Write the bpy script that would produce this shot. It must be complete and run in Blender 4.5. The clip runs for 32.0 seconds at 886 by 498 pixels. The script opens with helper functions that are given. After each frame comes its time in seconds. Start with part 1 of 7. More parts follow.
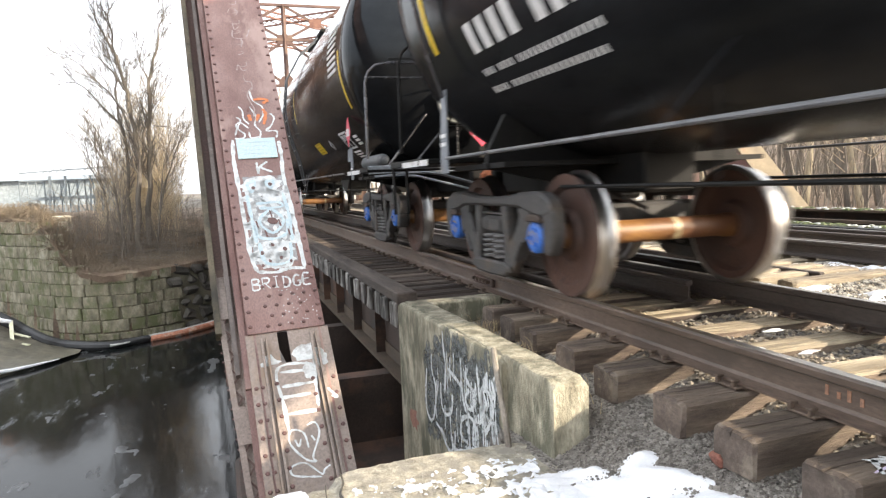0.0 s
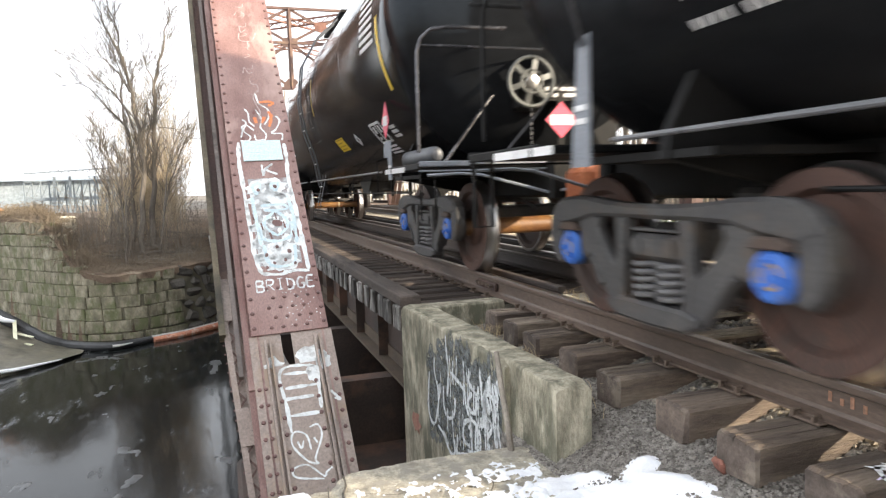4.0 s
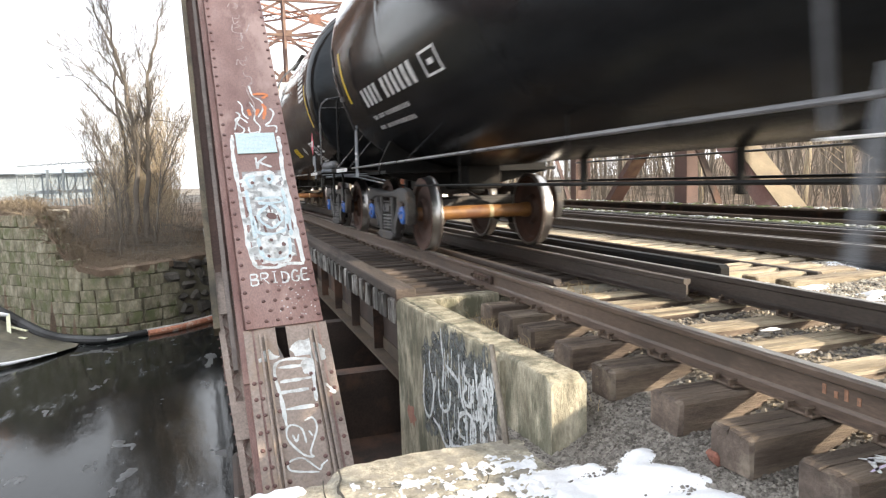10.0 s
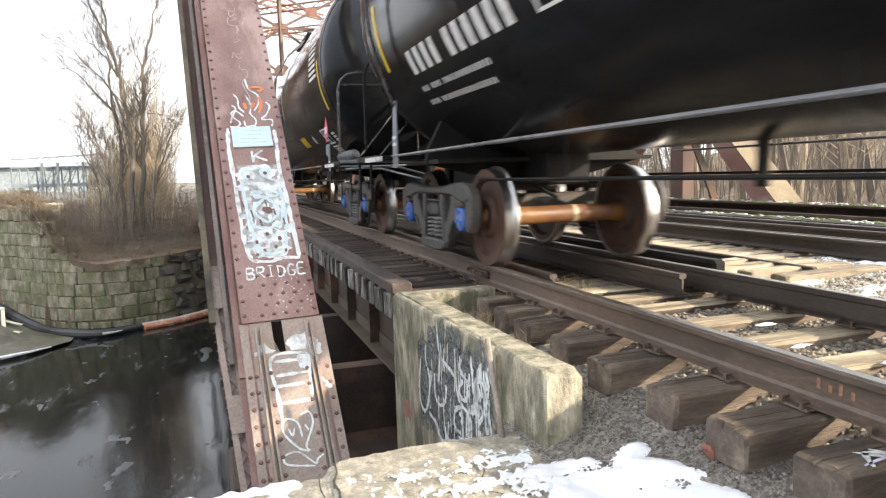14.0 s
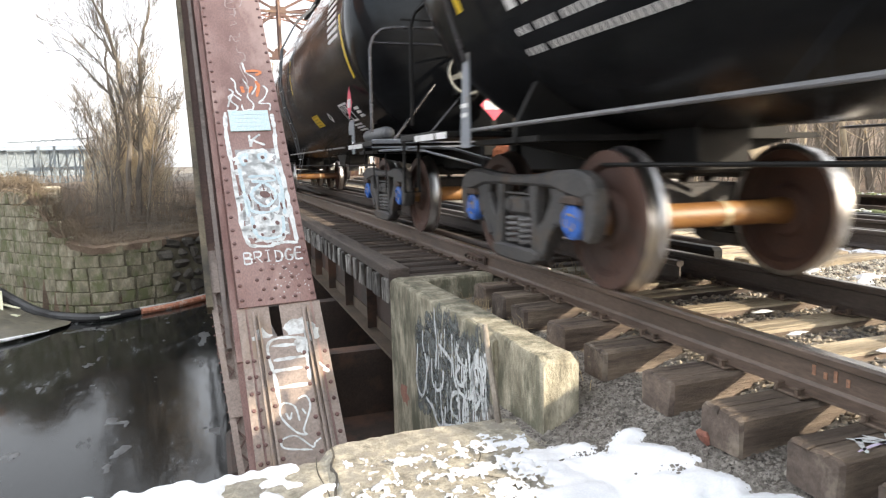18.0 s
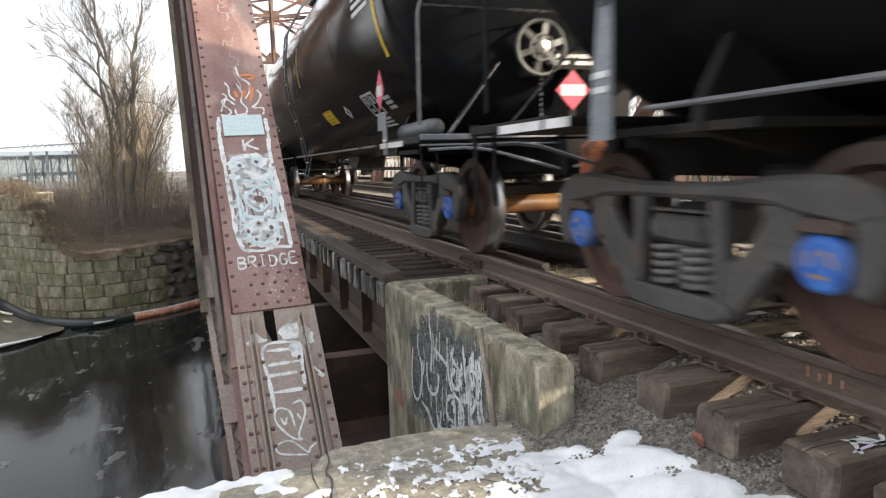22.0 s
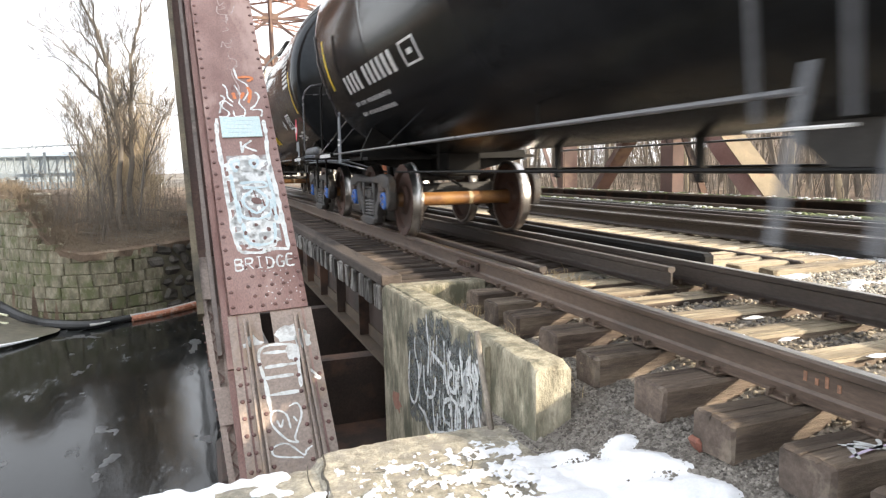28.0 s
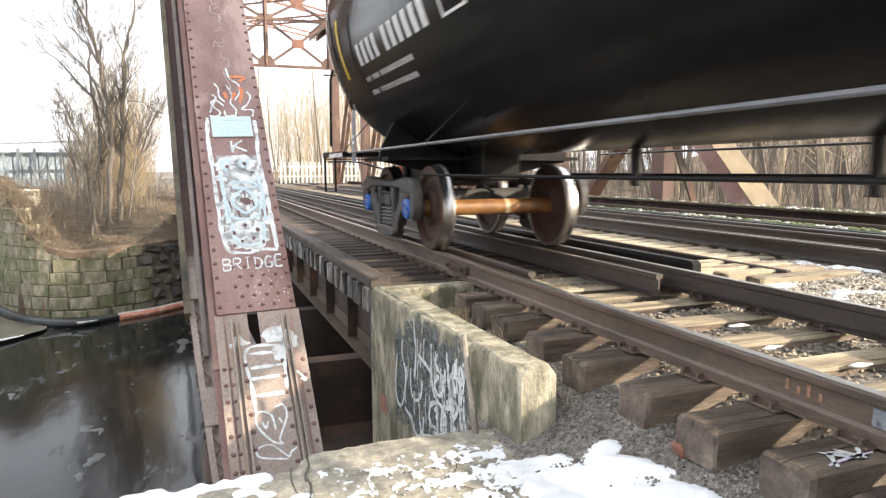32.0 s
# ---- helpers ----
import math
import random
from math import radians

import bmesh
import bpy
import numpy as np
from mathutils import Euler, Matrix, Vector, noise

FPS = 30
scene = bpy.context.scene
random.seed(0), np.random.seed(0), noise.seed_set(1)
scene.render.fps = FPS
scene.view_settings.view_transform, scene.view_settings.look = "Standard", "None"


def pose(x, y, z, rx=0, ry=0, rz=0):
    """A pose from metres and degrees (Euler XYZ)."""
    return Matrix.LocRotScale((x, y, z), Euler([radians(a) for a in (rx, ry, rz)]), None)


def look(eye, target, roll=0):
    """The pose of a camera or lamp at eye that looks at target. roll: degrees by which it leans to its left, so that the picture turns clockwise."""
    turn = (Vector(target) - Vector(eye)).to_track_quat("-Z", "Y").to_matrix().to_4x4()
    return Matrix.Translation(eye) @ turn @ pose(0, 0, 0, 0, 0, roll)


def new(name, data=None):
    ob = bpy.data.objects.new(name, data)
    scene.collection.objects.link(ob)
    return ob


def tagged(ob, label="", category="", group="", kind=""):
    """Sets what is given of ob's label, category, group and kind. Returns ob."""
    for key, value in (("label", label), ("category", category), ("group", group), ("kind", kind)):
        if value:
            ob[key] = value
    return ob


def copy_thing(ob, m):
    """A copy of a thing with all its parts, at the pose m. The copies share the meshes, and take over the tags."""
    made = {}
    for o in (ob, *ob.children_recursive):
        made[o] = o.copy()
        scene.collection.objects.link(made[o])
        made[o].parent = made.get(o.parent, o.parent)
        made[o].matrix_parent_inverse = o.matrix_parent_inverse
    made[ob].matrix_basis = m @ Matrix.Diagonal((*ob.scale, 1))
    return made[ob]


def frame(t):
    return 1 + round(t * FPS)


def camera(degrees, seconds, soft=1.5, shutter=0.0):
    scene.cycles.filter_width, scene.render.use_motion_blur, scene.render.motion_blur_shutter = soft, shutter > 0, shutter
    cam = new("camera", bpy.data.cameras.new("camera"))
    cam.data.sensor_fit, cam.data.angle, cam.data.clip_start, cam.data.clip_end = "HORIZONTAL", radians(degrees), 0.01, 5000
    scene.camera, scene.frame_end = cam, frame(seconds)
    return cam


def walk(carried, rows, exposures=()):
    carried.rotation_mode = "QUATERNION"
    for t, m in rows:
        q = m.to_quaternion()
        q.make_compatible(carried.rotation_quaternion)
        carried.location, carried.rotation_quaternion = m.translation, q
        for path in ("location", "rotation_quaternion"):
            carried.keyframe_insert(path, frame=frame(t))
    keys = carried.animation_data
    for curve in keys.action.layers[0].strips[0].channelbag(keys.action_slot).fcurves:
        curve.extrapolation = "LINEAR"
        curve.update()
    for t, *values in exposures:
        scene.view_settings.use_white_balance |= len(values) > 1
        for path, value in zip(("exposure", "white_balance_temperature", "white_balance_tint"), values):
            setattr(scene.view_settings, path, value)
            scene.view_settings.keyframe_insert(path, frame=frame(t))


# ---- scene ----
cam = camera(66.9, 32.0, soft=1.25, shutter=0.5)


def gaze(x, y, z, yaw, pitch, roll):
    """A camera pose: yaw to the right of the track, pitch downwards, in degrees."""
    a, b = radians(yaw), radians(pitch)
    way = Vector((math.sin(a) * math.cos(b), math.cos(a) * math.cos(b), -math.sin(b)))
    return look((x, y, z), Vector((x, y, z)) + way, roll)


walk(cam, [(t, gaze(x, y, z, yaw, pitch, roll)) for t, x, y, z, yaw, pitch, roll in (
    (0.0, -2.470, 0.001, 0.876, 18.237, 5.569, -2.299),
    (0.5, -2.472, -0.001, 0.876, 18.099, 5.430, -2.272),
    (1.0, -2.473, -0.002, 0.876, 17.930, 5.239, -2.310),
    (1.5, -2.476, -0.005, 0.877, 17.776, 5.128, -2.293),
    (2.0, -2.478, -0.007, 0.877, 17.718, 5.156, -2.206),
    (2.5, -2.480, -0.008, 0.876, 17.707, 5.221, -2.141),
    (3.0, -2.481, -0.008, 0.876, 17.832, 5.256, -2.018),
    (3.5, -2.481, -0.008, 0.875, 17.946, 5.239, -1.874),
    (5.5, -2.490, -0.010, 0.878, 18.093, 5.242, -1.779),
    (6.0, -2.488, -0.009, 0.878, 18.111, 5.211, -1.754),
    (6.5, -2.487, -0.008, 0.878, 18.147, 5.198, -1.707),
    (7.0, -2.486, -0.007, 0.877, 18.206, 5.185, -1.690),
    (7.5, -2.484, -0.006, 0.877, 18.271, 5.158, -1.588),
    (8.0, -2.482, -0.004, 0.876, 18.310, 5.207, -1.624),
    (8.5, -2.481, -0.003, 0.877, 18.337, 5.319, -1.665),
    (9.0, -2.480, -0.001, 0.876, 18.326, 5.485, -1.722),
    (9.5, -2.478, 0.001, 0.874, 18.352, 5.700, -1.821),
    (10.0, -2.477, 0.002, 0.875, 18.401, 5.852, -1.828),
    (10.5, -2.478, 0.003, 0.875, 18.435, 5.965, -1.789),
    (11.0, -2.478, 0.003, 0.874, 18.474, 6.086, -1.755),
    (11.5, -2.478, 0.003, 0.873, 18.526, 6.143, -1.725),
    (12.0, -2.478, 0.003, 0.874, 18.537, 6.204, -1.788),
    (12.5, -2.478, 0.004, 0.873, 18.591, 6.226, -1.772),
    (13.0, -2.477, 0.004, 0.873, 18.626, 6.276, -1.752),
    (13.5, -2.478, 0.005, 0.872, 18.669, 6.306, -1.709),
    (14.0, -2.477, 0.005, 0.872, 18.719, 6.315, -1.662),
    (14.5, -2.478, 0.005, 0.872, 18.763, 6.350, -1.696),
    (16.5, -2.476, 0.005, 0.870, 18.858, 6.864, -1.385),
    (17.0, -2.477, 0.005, 0.869, 18.774, 7.302, -1.592),
    (17.5, -2.477, 0.006, 0.869, 18.775, 7.481, -1.456),
    (18.0, -2.476, 0.007, 0.869, 18.874, 7.512, -1.318),
    (18.5, -2.477, 0.008, 0.869, 18.918, 7.538, -1.338),
    (19.0, -2.477, 0.008, 0.869, 18.973, 7.443, -1.386),
    (19.5, -2.475, 0.009, 0.868, 19.036, 7.376, -1.473),
    (20.0, -2.475, 0.010, 0.868, 19.079, 7.298, -1.520),
    (20.5, -2.475, 0.010, 0.868, 19.129, 7.253, -1.486),
    (21.0, -2.474, 0.010, 0.868, 19.201, 7.273, -1.520),
    (21.5, -2.474, 0.010, 0.868, 19.275, 7.272, -1.573),
    (22.0, -2.474, 0.009, 0.870, 19.333, 7.234, -1.581),
    (22.5, -2.475, 0.007, 0.869, 19.386, 7.173, -1.567),
    (23.0, -2.475, 0.006, 0.869, 19.415, 7.090, -1.538),
    (23.5, -2.476, 0.005, 0.869, 19.428, 6.998, -1.499),
    (24.0, -2.476, 0.005, 0.869, 19.416, 6.950, -1.503),
    (24.5, -2.476, 0.005, 0.869, 19.435, 6.889, -1.425),
    (25.0, -2.476, 0.005, 0.869, 19.438, 6.864, -1.402),
    (25.5, -2.477, 0.005, 0.869, 19.435, 6.819, -1.392),
    (27.5, -2.472, 0.013, 0.866, 19.501, 6.903, -1.269),
    (28.0, -2.472, 0.013, 0.866, 19.542, 6.956, -1.258),
    (28.5, -2.473, 0.011, 0.866, 19.594, 6.957, -1.234),
    (29.0, -2.473, 0.010, 0.867, 19.627, 6.928, -1.246),
    (29.5, -2.472, 0.009, 0.867, 19.672, 6.866, -1.245),
    (30.0, -2.471, 0.007, 0.867, 19.702, 6.849, -1.305),
    (30.5, -2.467, 0.005, 0.867, 19.775, 6.769, -1.228),
    (31.0, -2.461, 0.003, 0.866, 19.969, 6.689, -0.969),
    (31.5, -2.459, 0.002, 0.865, 20.174, 6.659, -0.585),
    (32.0, -2.455, 0.001, 0.865, 20.277, 6.667, -0.229),
)], exposures=((0, 1.10), (17.5, 1.10), (18.5, 0.93), (19.2, 0.79), (20, 0.79), (21, 0.77), (22, 0.57), (22.6, 0.87), (23.5, 1.07), (24.3, 1.00), (25.4, 0.81), (27.5, 1.05), (29.5, 1.10), (32, 1.10)))


# ---- light: bright winter haze with a low sun behind and to the right ----
SUN_WAY = Vector((0.72, -0.6, 0.36)).normalized()
world = bpy.data.worlds.new("sky")
scene.world = world
world.use_nodes = True
nt = world.node_tree
sky = nt.nodes.new("ShaderNodeTexSky")
sky.sky_type, sky.sun_disc = "NISHITA", False
sky.sun_elevation = math.asin(SUN_WAY.z)
sky.sun_rotation = math.atan2(SUN_WAY.x, SUN_WAY.y)
sky.air_density, sky.dust_density, sky.ozone_density = 1.0, 6.0, 1.0
hazed = nt.nodes.new("ShaderNodeMixRGB")
hazed.inputs[0].default_value = 0.62
hazed.inputs[2].default_value = (12.0, 12.2, 12.6, 1)
nt.links.new(sky.outputs[0], hazed.inputs[1])
nt.links.new(hazed.outputs[0], nt.nodes["Background"].inputs[0])
nt.nodes["Background"].inputs[1].default_value = 0.12
sun = new("sun", bpy.data.lights.new("sun", "SUN"))
sun.data.energy, sun.data.angle, sun.data.color = 4.2, radians(1.2), (1.0, 0.87, 0.69)
sun.matrix_world = look((40, -40, 40), Vector((40, -40, 40)) - SUN_WAY)


# ---- materials ----
def mat(name, cols, scale=6.0, rough=0.8, metal=0.0, bump=0.3, fine=60.0, vary=0.0, blotch=0.0, blotch_col=(0, 0, 0), stretch=(1, 1, 1), rough_vary=0.15, coat=0.0, spec=0.5, height=0.01):
    """A surface with a broad and a fine variation of colour, blotches of wear and a fine relief."""
    m = bpy.data.materials.new(name)
    m.use_nodes = True
    t = m.node_tree
    n, ln = t.nodes, t.links.new
    b = n["Principled BSDF"]
    tc, mp = n.new("ShaderNodeTexCoord"), n.new("ShaderNodeMapping")
    mp.inputs["Scale"].default_value = stretch
    oi = n.new("ShaderNodeObjectInfo")
    add = n.new("ShaderNodeVectorMath")
    sc = n.new("ShaderNodeVectorMath")
    sc.operation = "SCALE"
    sc.inputs[0].default_value = (31.0, 17.0, 23.0)
    ln(oi.outputs["Random"], sc.inputs["Scale"])
    ln(tc.outputs["Object"], mp.inputs[0])
    ln(mp.outputs[0], add.inputs[0])
    ln(sc.outputs[0], add.inputs[1])
    big, small = n.new("ShaderNodeTexNoise"), n.new("ShaderNodeTexNoise")
    small.inputs["Roughness"].default_value = 0.68
    for node, s, d in ((big, scale, 6.0), (small, fine, 9.0)):
        node.inputs["Scale"].default_value, node.inputs["Detail"].default_value = s, d
        ln(add.outputs[0], node.inputs["Vector"])
    ramp = n.new("ShaderNodeValToRGB")
    e = ramp.color_ramp.elements
    e[0].position, e[1].position = 0.3, 0.7
    e[0].color, e[1].color = (*cols[0], 1), (*cols[-1], 1)
    if len(cols) > 2:
        x = e.new(0.5)
        x.color = (*cols[1], 1)
    ln(big.outputs[0], ramp.inputs[0])
    mul = n.new("ShaderNodeMixRGB")
    mul.blend_type, mul.inputs[0].default_value = "OVERLAY", 0.8
    ln(ramp.outputs[0], mul.inputs[1])
    ln(small.outputs[0], mul.inputs[2])
    out = mul.outputs[0]
    if blotch:
        bl, br, mx = n.new("ShaderNodeTexNoise"), n.new("ShaderNodeValToRGB"), n.new("ShaderNodeMixRGB")
        bl.inputs["Scale"].default_value, bl.inputs["Detail"].default_value = scale * 0.6, 8.0
        bl.inputs["Roughness"].default_value = 0.65
        ln(add.outputs[0], bl.inputs["Vector"])
        br.color_ramp.elements[0].position, br.color_ramp.elements[1].position = 0.62 - blotch * 0.3, 0.7 - blotch * 0.2
        ln(bl.outputs[0], br.inputs[0])
        ln(br.outputs[0], mx.inputs[0])
        ln(out, mx.inputs[1])
        mx.inputs[2].default_value = (*blotch_col, 1)
        out = mx.outputs[0]
    if vary:
        hs = n.new("ShaderNodeHueSaturation")
        mr = n.new("ShaderNodeMapRange")
        mr.inputs[3].default_value, mr.inputs[4].default_value = 1 - vary, 1 + vary
        ln(oi.outputs["Random"], mr.inputs[0])
        ln(mr.outputs[0], hs.inputs["Value"])
        ln(out, hs.inputs["Color"])
        out = hs.outputs[0]
    ln(out, b.inputs["Base Color"])
    rr = n.new("ShaderNodeMapRange")
    rr.inputs[3].default_value, rr.inputs[4].default_value = max(0.03, rough - rough_vary), min(1.0, rough + rough_vary)
    ln(big.outputs[0], rr.inputs[0])
    ln(rr.outputs[0], b.inputs["Roughness"])
    b.inputs["Metallic"].default_value = metal
    b.inputs["Specular IOR Level"].default_value = spec
    b.inputs["Coat Weight"].default_value = coat
    if bump:
        bp = n.new("ShaderNodeBump")
        bp.inputs["Strength"].default_value, bp.inputs["Distance"].default_value = bump, height
        ln(small.outputs[0], bp.inputs["Height"])
        ln(bp.outputs[0], b.inputs["Normal"])
    return m


TANK = mat("black_tank_paint", [(0.011, 0.0118, 0.0133), (0.017, 0.018, 0.0198)], 0.7, 0.11, bump=0.14, fine=2.2, rough_vary=0.03, blotch=0.2, blotch_col=(0.018, 0.0185, 0.02), stretch=(1, 0.6, 1.6), spec=0.19, height=0.02)
# reflections graded by height: rough and faint low down, sharp and strong above
_n, _l = TANK.node_tree.nodes, TANK.node_tree.links.new
_tc, _sx, _mr = _n.new("ShaderNodeTexCoord"), _n.new("ShaderNodeSeparateXYZ"), _n.new("ShaderNodeMapRange")
_mr.inputs[1].default_value, _mr.inputs[2].default_value = 1.5, 2.9
_mr.inputs[3].default_value, _mr.inputs[4].default_value = 0.22, 0.05
_l(_tc.outputs["Object"], _sx.inputs[0])
_l(_sx.outputs[2], _mr.inputs[0])
_l(_mr.outputs[0], _n["Principled BSDF"].inputs["Roughness"])
_mr = _n.new("ShaderNodeMapRange")
_mr.inputs[1].default_value, _mr.inputs[2].default_value = 1.5, 3.3
_mr.inputs[3].default_value, _mr.inputs[4].default_value = 0.05, 0.3
_l(_sx.outputs[2], _mr.inputs[0])
_l(_mr.outputs[0], _n["Principled BSDF"].inputs["Specular IOR Level"])
# cool tint put into the shell's reflections
TANK.node_tree.nodes["Principled BSDF"].inputs["Specular Tint"].default_value = (0.8, 0.91, 1.0, 1)
BLACK = mat("black_frame_paint", [(0.008, 0.0082, 0.0085), (0.015, 0.0148, 0.0145)], 4, 0.5, bump=0.15, blotch=0.2, blotch_col=(0.024, 0.021, 0.018), spec=0.14)
TRUCK = mat("dusty_cast_steel", [(0.042, 0.041, 0.043), (0.08, 0.076, 0.073)], 5, 0.6, bump=0.3, fine=40, blotch=0.3, blotch_col=(0.09, 0.07, 0.055))
WHEEL = mat("rusty_wheel_web", [(0.06, 0.033, 0.026), (0.11, 0.058, 0.042)], 3, 0.7, bump=0.2, blotch=0.4, blotch_col=(0.06, 0.04, 0.033))
TREAD = mat("bright_worn_steel", [(0.52, 0.51, 0.5), (0.64, 0.63, 0.62)], 8, 0.3, metal=1.0, bump=0.04, rough_vary=0.06)
AXLE = mat("orange_rust_axle", [(0.13, 0.056, 0.022), (0.33, 0.165, 0.048)], 3, 0.5, bump=0.1, blotch=0.5, blotch_col=(0.14, 0.06, 0.03))
COUPLER = mat("rusty_cast_coupler", [(0.28, 0.08, 0.03), (0.4, 0.13, 0.05)], 6, 0.75, bump=0.4, blotch=0.3, blotch_col=(0.08, 0.04, 0.03))
BLUE = mat("blue_bearing_paint", [(0.035, 0.125, 0.47), (0.05, 0.18, 0.6)], 9, 0.4, bump=0.1, blotch=0.25, blotch_col=(0.1, 0.13, 0.25))
GREYP = mat("grey_galvanised_paint", [(0.17, 0.19, 0.22), (0.25, 0.27, 0.3)], 5, 0.45, bump=0.1, blotch=0.2, blotch_col=(0.2, 0.19, 0.18))
WHITE = mat("white_stencil_paint", [(0.72, 0.72, 0.72), (0.82, 0.82, 0.82)], 8, 0.5, bump=0.05, blotch=0.2, blotch_col=(0.5, 0.5, 0.5))
YELLOW = mat("yellow_sign_paint", [(0.75, 0.5, 0.02), (0.82, 0.58, 0.03)], 6, 0.4, bump=0.03)
OCHRE = mat("dull_ochre_print", [(0.4, 0.25, 0.02), (0.46, 0.3, 0.03)], 5, 0.5, bump=0)
PALEB = mat("pale_worn_band", [(0.4, 0.33, 0.2), (0.5, 0.42, 0.28)], 9, 0.5, bump=0.05)
WHEELG = mat("dull_silver_casting", [(0.06, 0.063, 0.06), (0.15, 0.155, 0.15)], 6, 0.5, metal=0.4, bump=0.1)
ADAPT = mat("dark_rust_adapter", [(0.05, 0.036, 0.03), (0.09, 0.06, 0.045)], 9, 0.7, bump=0.3)
PINK = mat("red_placard", [(0.72, 0.06, 0.12), (0.8, 0.1, 0.16)], 6, 0.45, bump=0.03)
RESERV = mat("grey_reservoir_paint", [(0.085, 0.09, 0.1), (0.14, 0.15, 0.165)], 6, 0.45, bump=0.1, blotch=0.3, blotch_col=(0.08, 0.08, 0.085), stretch=(1, 3, 1))
OUTLET = mat("dusty_black_casting", [(0.03, 0.029, 0.028), (0.055, 0.053, 0.05)], 5, 0.7, bump=0.3)
SPRING = mat("grey_coil_steel", [(0.085, 0.083, 0.085), (0.15, 0.146, 0.145)], 9, 0.55, bump=0.1)
GLOSSP = mat("worn_grey_side_pipe", [(0.06, 0.062, 0.068), (0.13, 0.132, 0.14)], 4, 0.3, bump=0.05, spec=0.6)
LADDER = mat("grey_ladder_paint", [(0.085, 0.09, 0.1), (0.135, 0.142, 0.155)], 5, 0.4, bump=0.1)
HANGER = mat("dull_grey_step_paint", [(0.1, 0.108, 0.122), (0.15, 0.158, 0.172)], 5, 0.5, bump=0.1, blotch=0.2, blotch_col=(0.11, 0.1, 0.09))
BRIGHT = mat("worn_bare_pipe", [(0.06, 0.06, 0.064), (0.12, 0.12, 0.13)], 5, 0.25, metal=0.6, bump=0.05)
RAIL = mat("rusty_rail_steel", [(0.095, 0.068, 0.053), (0.15, 0.108, 0.083)], 5, 0.5, bump=0.2, blotch=0.2, blotch_col=(0.065, 0.048, 0.038), stretch=(1, 0.25, 1))
# shaded copy of the rail steel: shadow put into its darker colour
RAIL2 = mat("shaded_rail_steel", [(0.05, 0.04, 0.035), (0.09, 0.072, 0.062)], 5, 0.55, bump=0.25, stretch=(1, 0.25, 1))
RAILTOP = mat("polished_rail_head", [(0.3, 0.28, 0.26), (0.4, 0.38, 0.355)], 9, 0.36, metal=1.0, bump=0.04, stretch=(1, 0.1, 1))
PLATE = mat("tie_plate_steel", [(0.09, 0.066, 0.05), (0.14, 0.1, 0.075)], 9, 0.7, bump=0.3)
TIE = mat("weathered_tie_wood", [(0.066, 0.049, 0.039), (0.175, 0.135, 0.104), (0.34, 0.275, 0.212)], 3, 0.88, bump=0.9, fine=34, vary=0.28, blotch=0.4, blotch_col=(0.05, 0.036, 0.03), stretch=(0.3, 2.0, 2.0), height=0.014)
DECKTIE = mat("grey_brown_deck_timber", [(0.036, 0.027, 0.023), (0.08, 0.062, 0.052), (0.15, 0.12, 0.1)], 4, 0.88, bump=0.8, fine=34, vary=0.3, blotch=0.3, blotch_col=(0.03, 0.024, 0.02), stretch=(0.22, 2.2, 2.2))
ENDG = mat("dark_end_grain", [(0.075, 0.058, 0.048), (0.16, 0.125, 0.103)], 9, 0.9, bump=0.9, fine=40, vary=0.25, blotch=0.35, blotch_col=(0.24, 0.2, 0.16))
# lit copy of the tie wood: sunlight put into its tan colour
SUNTIE = mat("sunlit_tan_timber", [(0.17, 0.135, 0.095), (0.36, 0.305, 0.22), (0.52, 0.45, 0.335)], 4, 0.85, bump=0.7, fine=34, vary=0.2, blotch=0.22, blotch_col=(0.12, 0.09, 0.065), stretch=(0.22, 2.2, 2.2))
# sunlight on the far post put into a tan colour
TANST = mat("sunlit_tan_steel", [(0.15, 0.115, 0.07), (0.24, 0.19, 0.12)], 3, 0.7, bump=0.4, blotch=0.3, blotch_col=(0.2, 0.1, 0.06))
GREENM = mat("green_moss", [(0.08, 0.1, 0.04), (0.17, 0.19, 0.09)], 9, 0.95, bump=0.3)
GRITW = mat("dirty_snow_crumbs", [(0.4, 0.4, 0.38), (0.6, 0.6, 0.58)], 9, 0.9, bump=0.3)
# lit copy of the bark: sunlight put into its paler colour
BARKL = mat("sunlit_pale_bark", [(0.34, 0.28, 0.19), (0.5, 0.43, 0.31)], 4, 0.9, bump=0.5, fine=25, stretch=(2, 2, 0.4))
CURB = mat("dark_curb_timber", [(0.05, 0.04, 0.035), (0.125, 0.1, 0.086)], 3, 0.85, bump=0.8, fine=30, vary=0.15, blotch=0.3, blotch_col=(0.035, 0.028, 0.025), stretch=(2, 0.3, 2), height=0.015)
PALE = mat("white_limed_tie_end", [(0.05, 0.046, 0.042), (0.38, 0.37, 0.35)], 14, 0.8, bump=0.4, vary=0.5, blotch=0.6, blotch_col=(0.06, 0.054, 0.05), stretch=(1, 1, 0.25))
EARTH = mat("gritty_ballast_soil", [(0.12, 0.11, 0.096), (0.25, 0.23, 0.205), (0.4, 0.37, 0.335)], 26, 0.95, bump=1.0, fine=75, blotch=0.3, blotch_col=(0.08, 0.066, 0.054), height=0.02)
CONCRETE = mat("weathered_concrete", [(0.25, 0.232, 0.19), (0.41, 0.38, 0.31), (0.52, 0.48, 0.4)], 3.5, 0.9, bump=0.9, fine=80, blotch=0.4, blotch_col=(0.12, 0.11, 0.075), height=0.012)
WALLC = mat("stained_graffiti_concrete", [(0.18, 0.166, 0.12), (0.395, 0.362, 0.272), (0.6, 0.555, 0.43)], 9, 0.92, bump=1.0, fine=58, blotch=0.46, blotch_col=(0.16, 0.158, 0.112), stretch=(1, 1, 0.4), height=0.022)
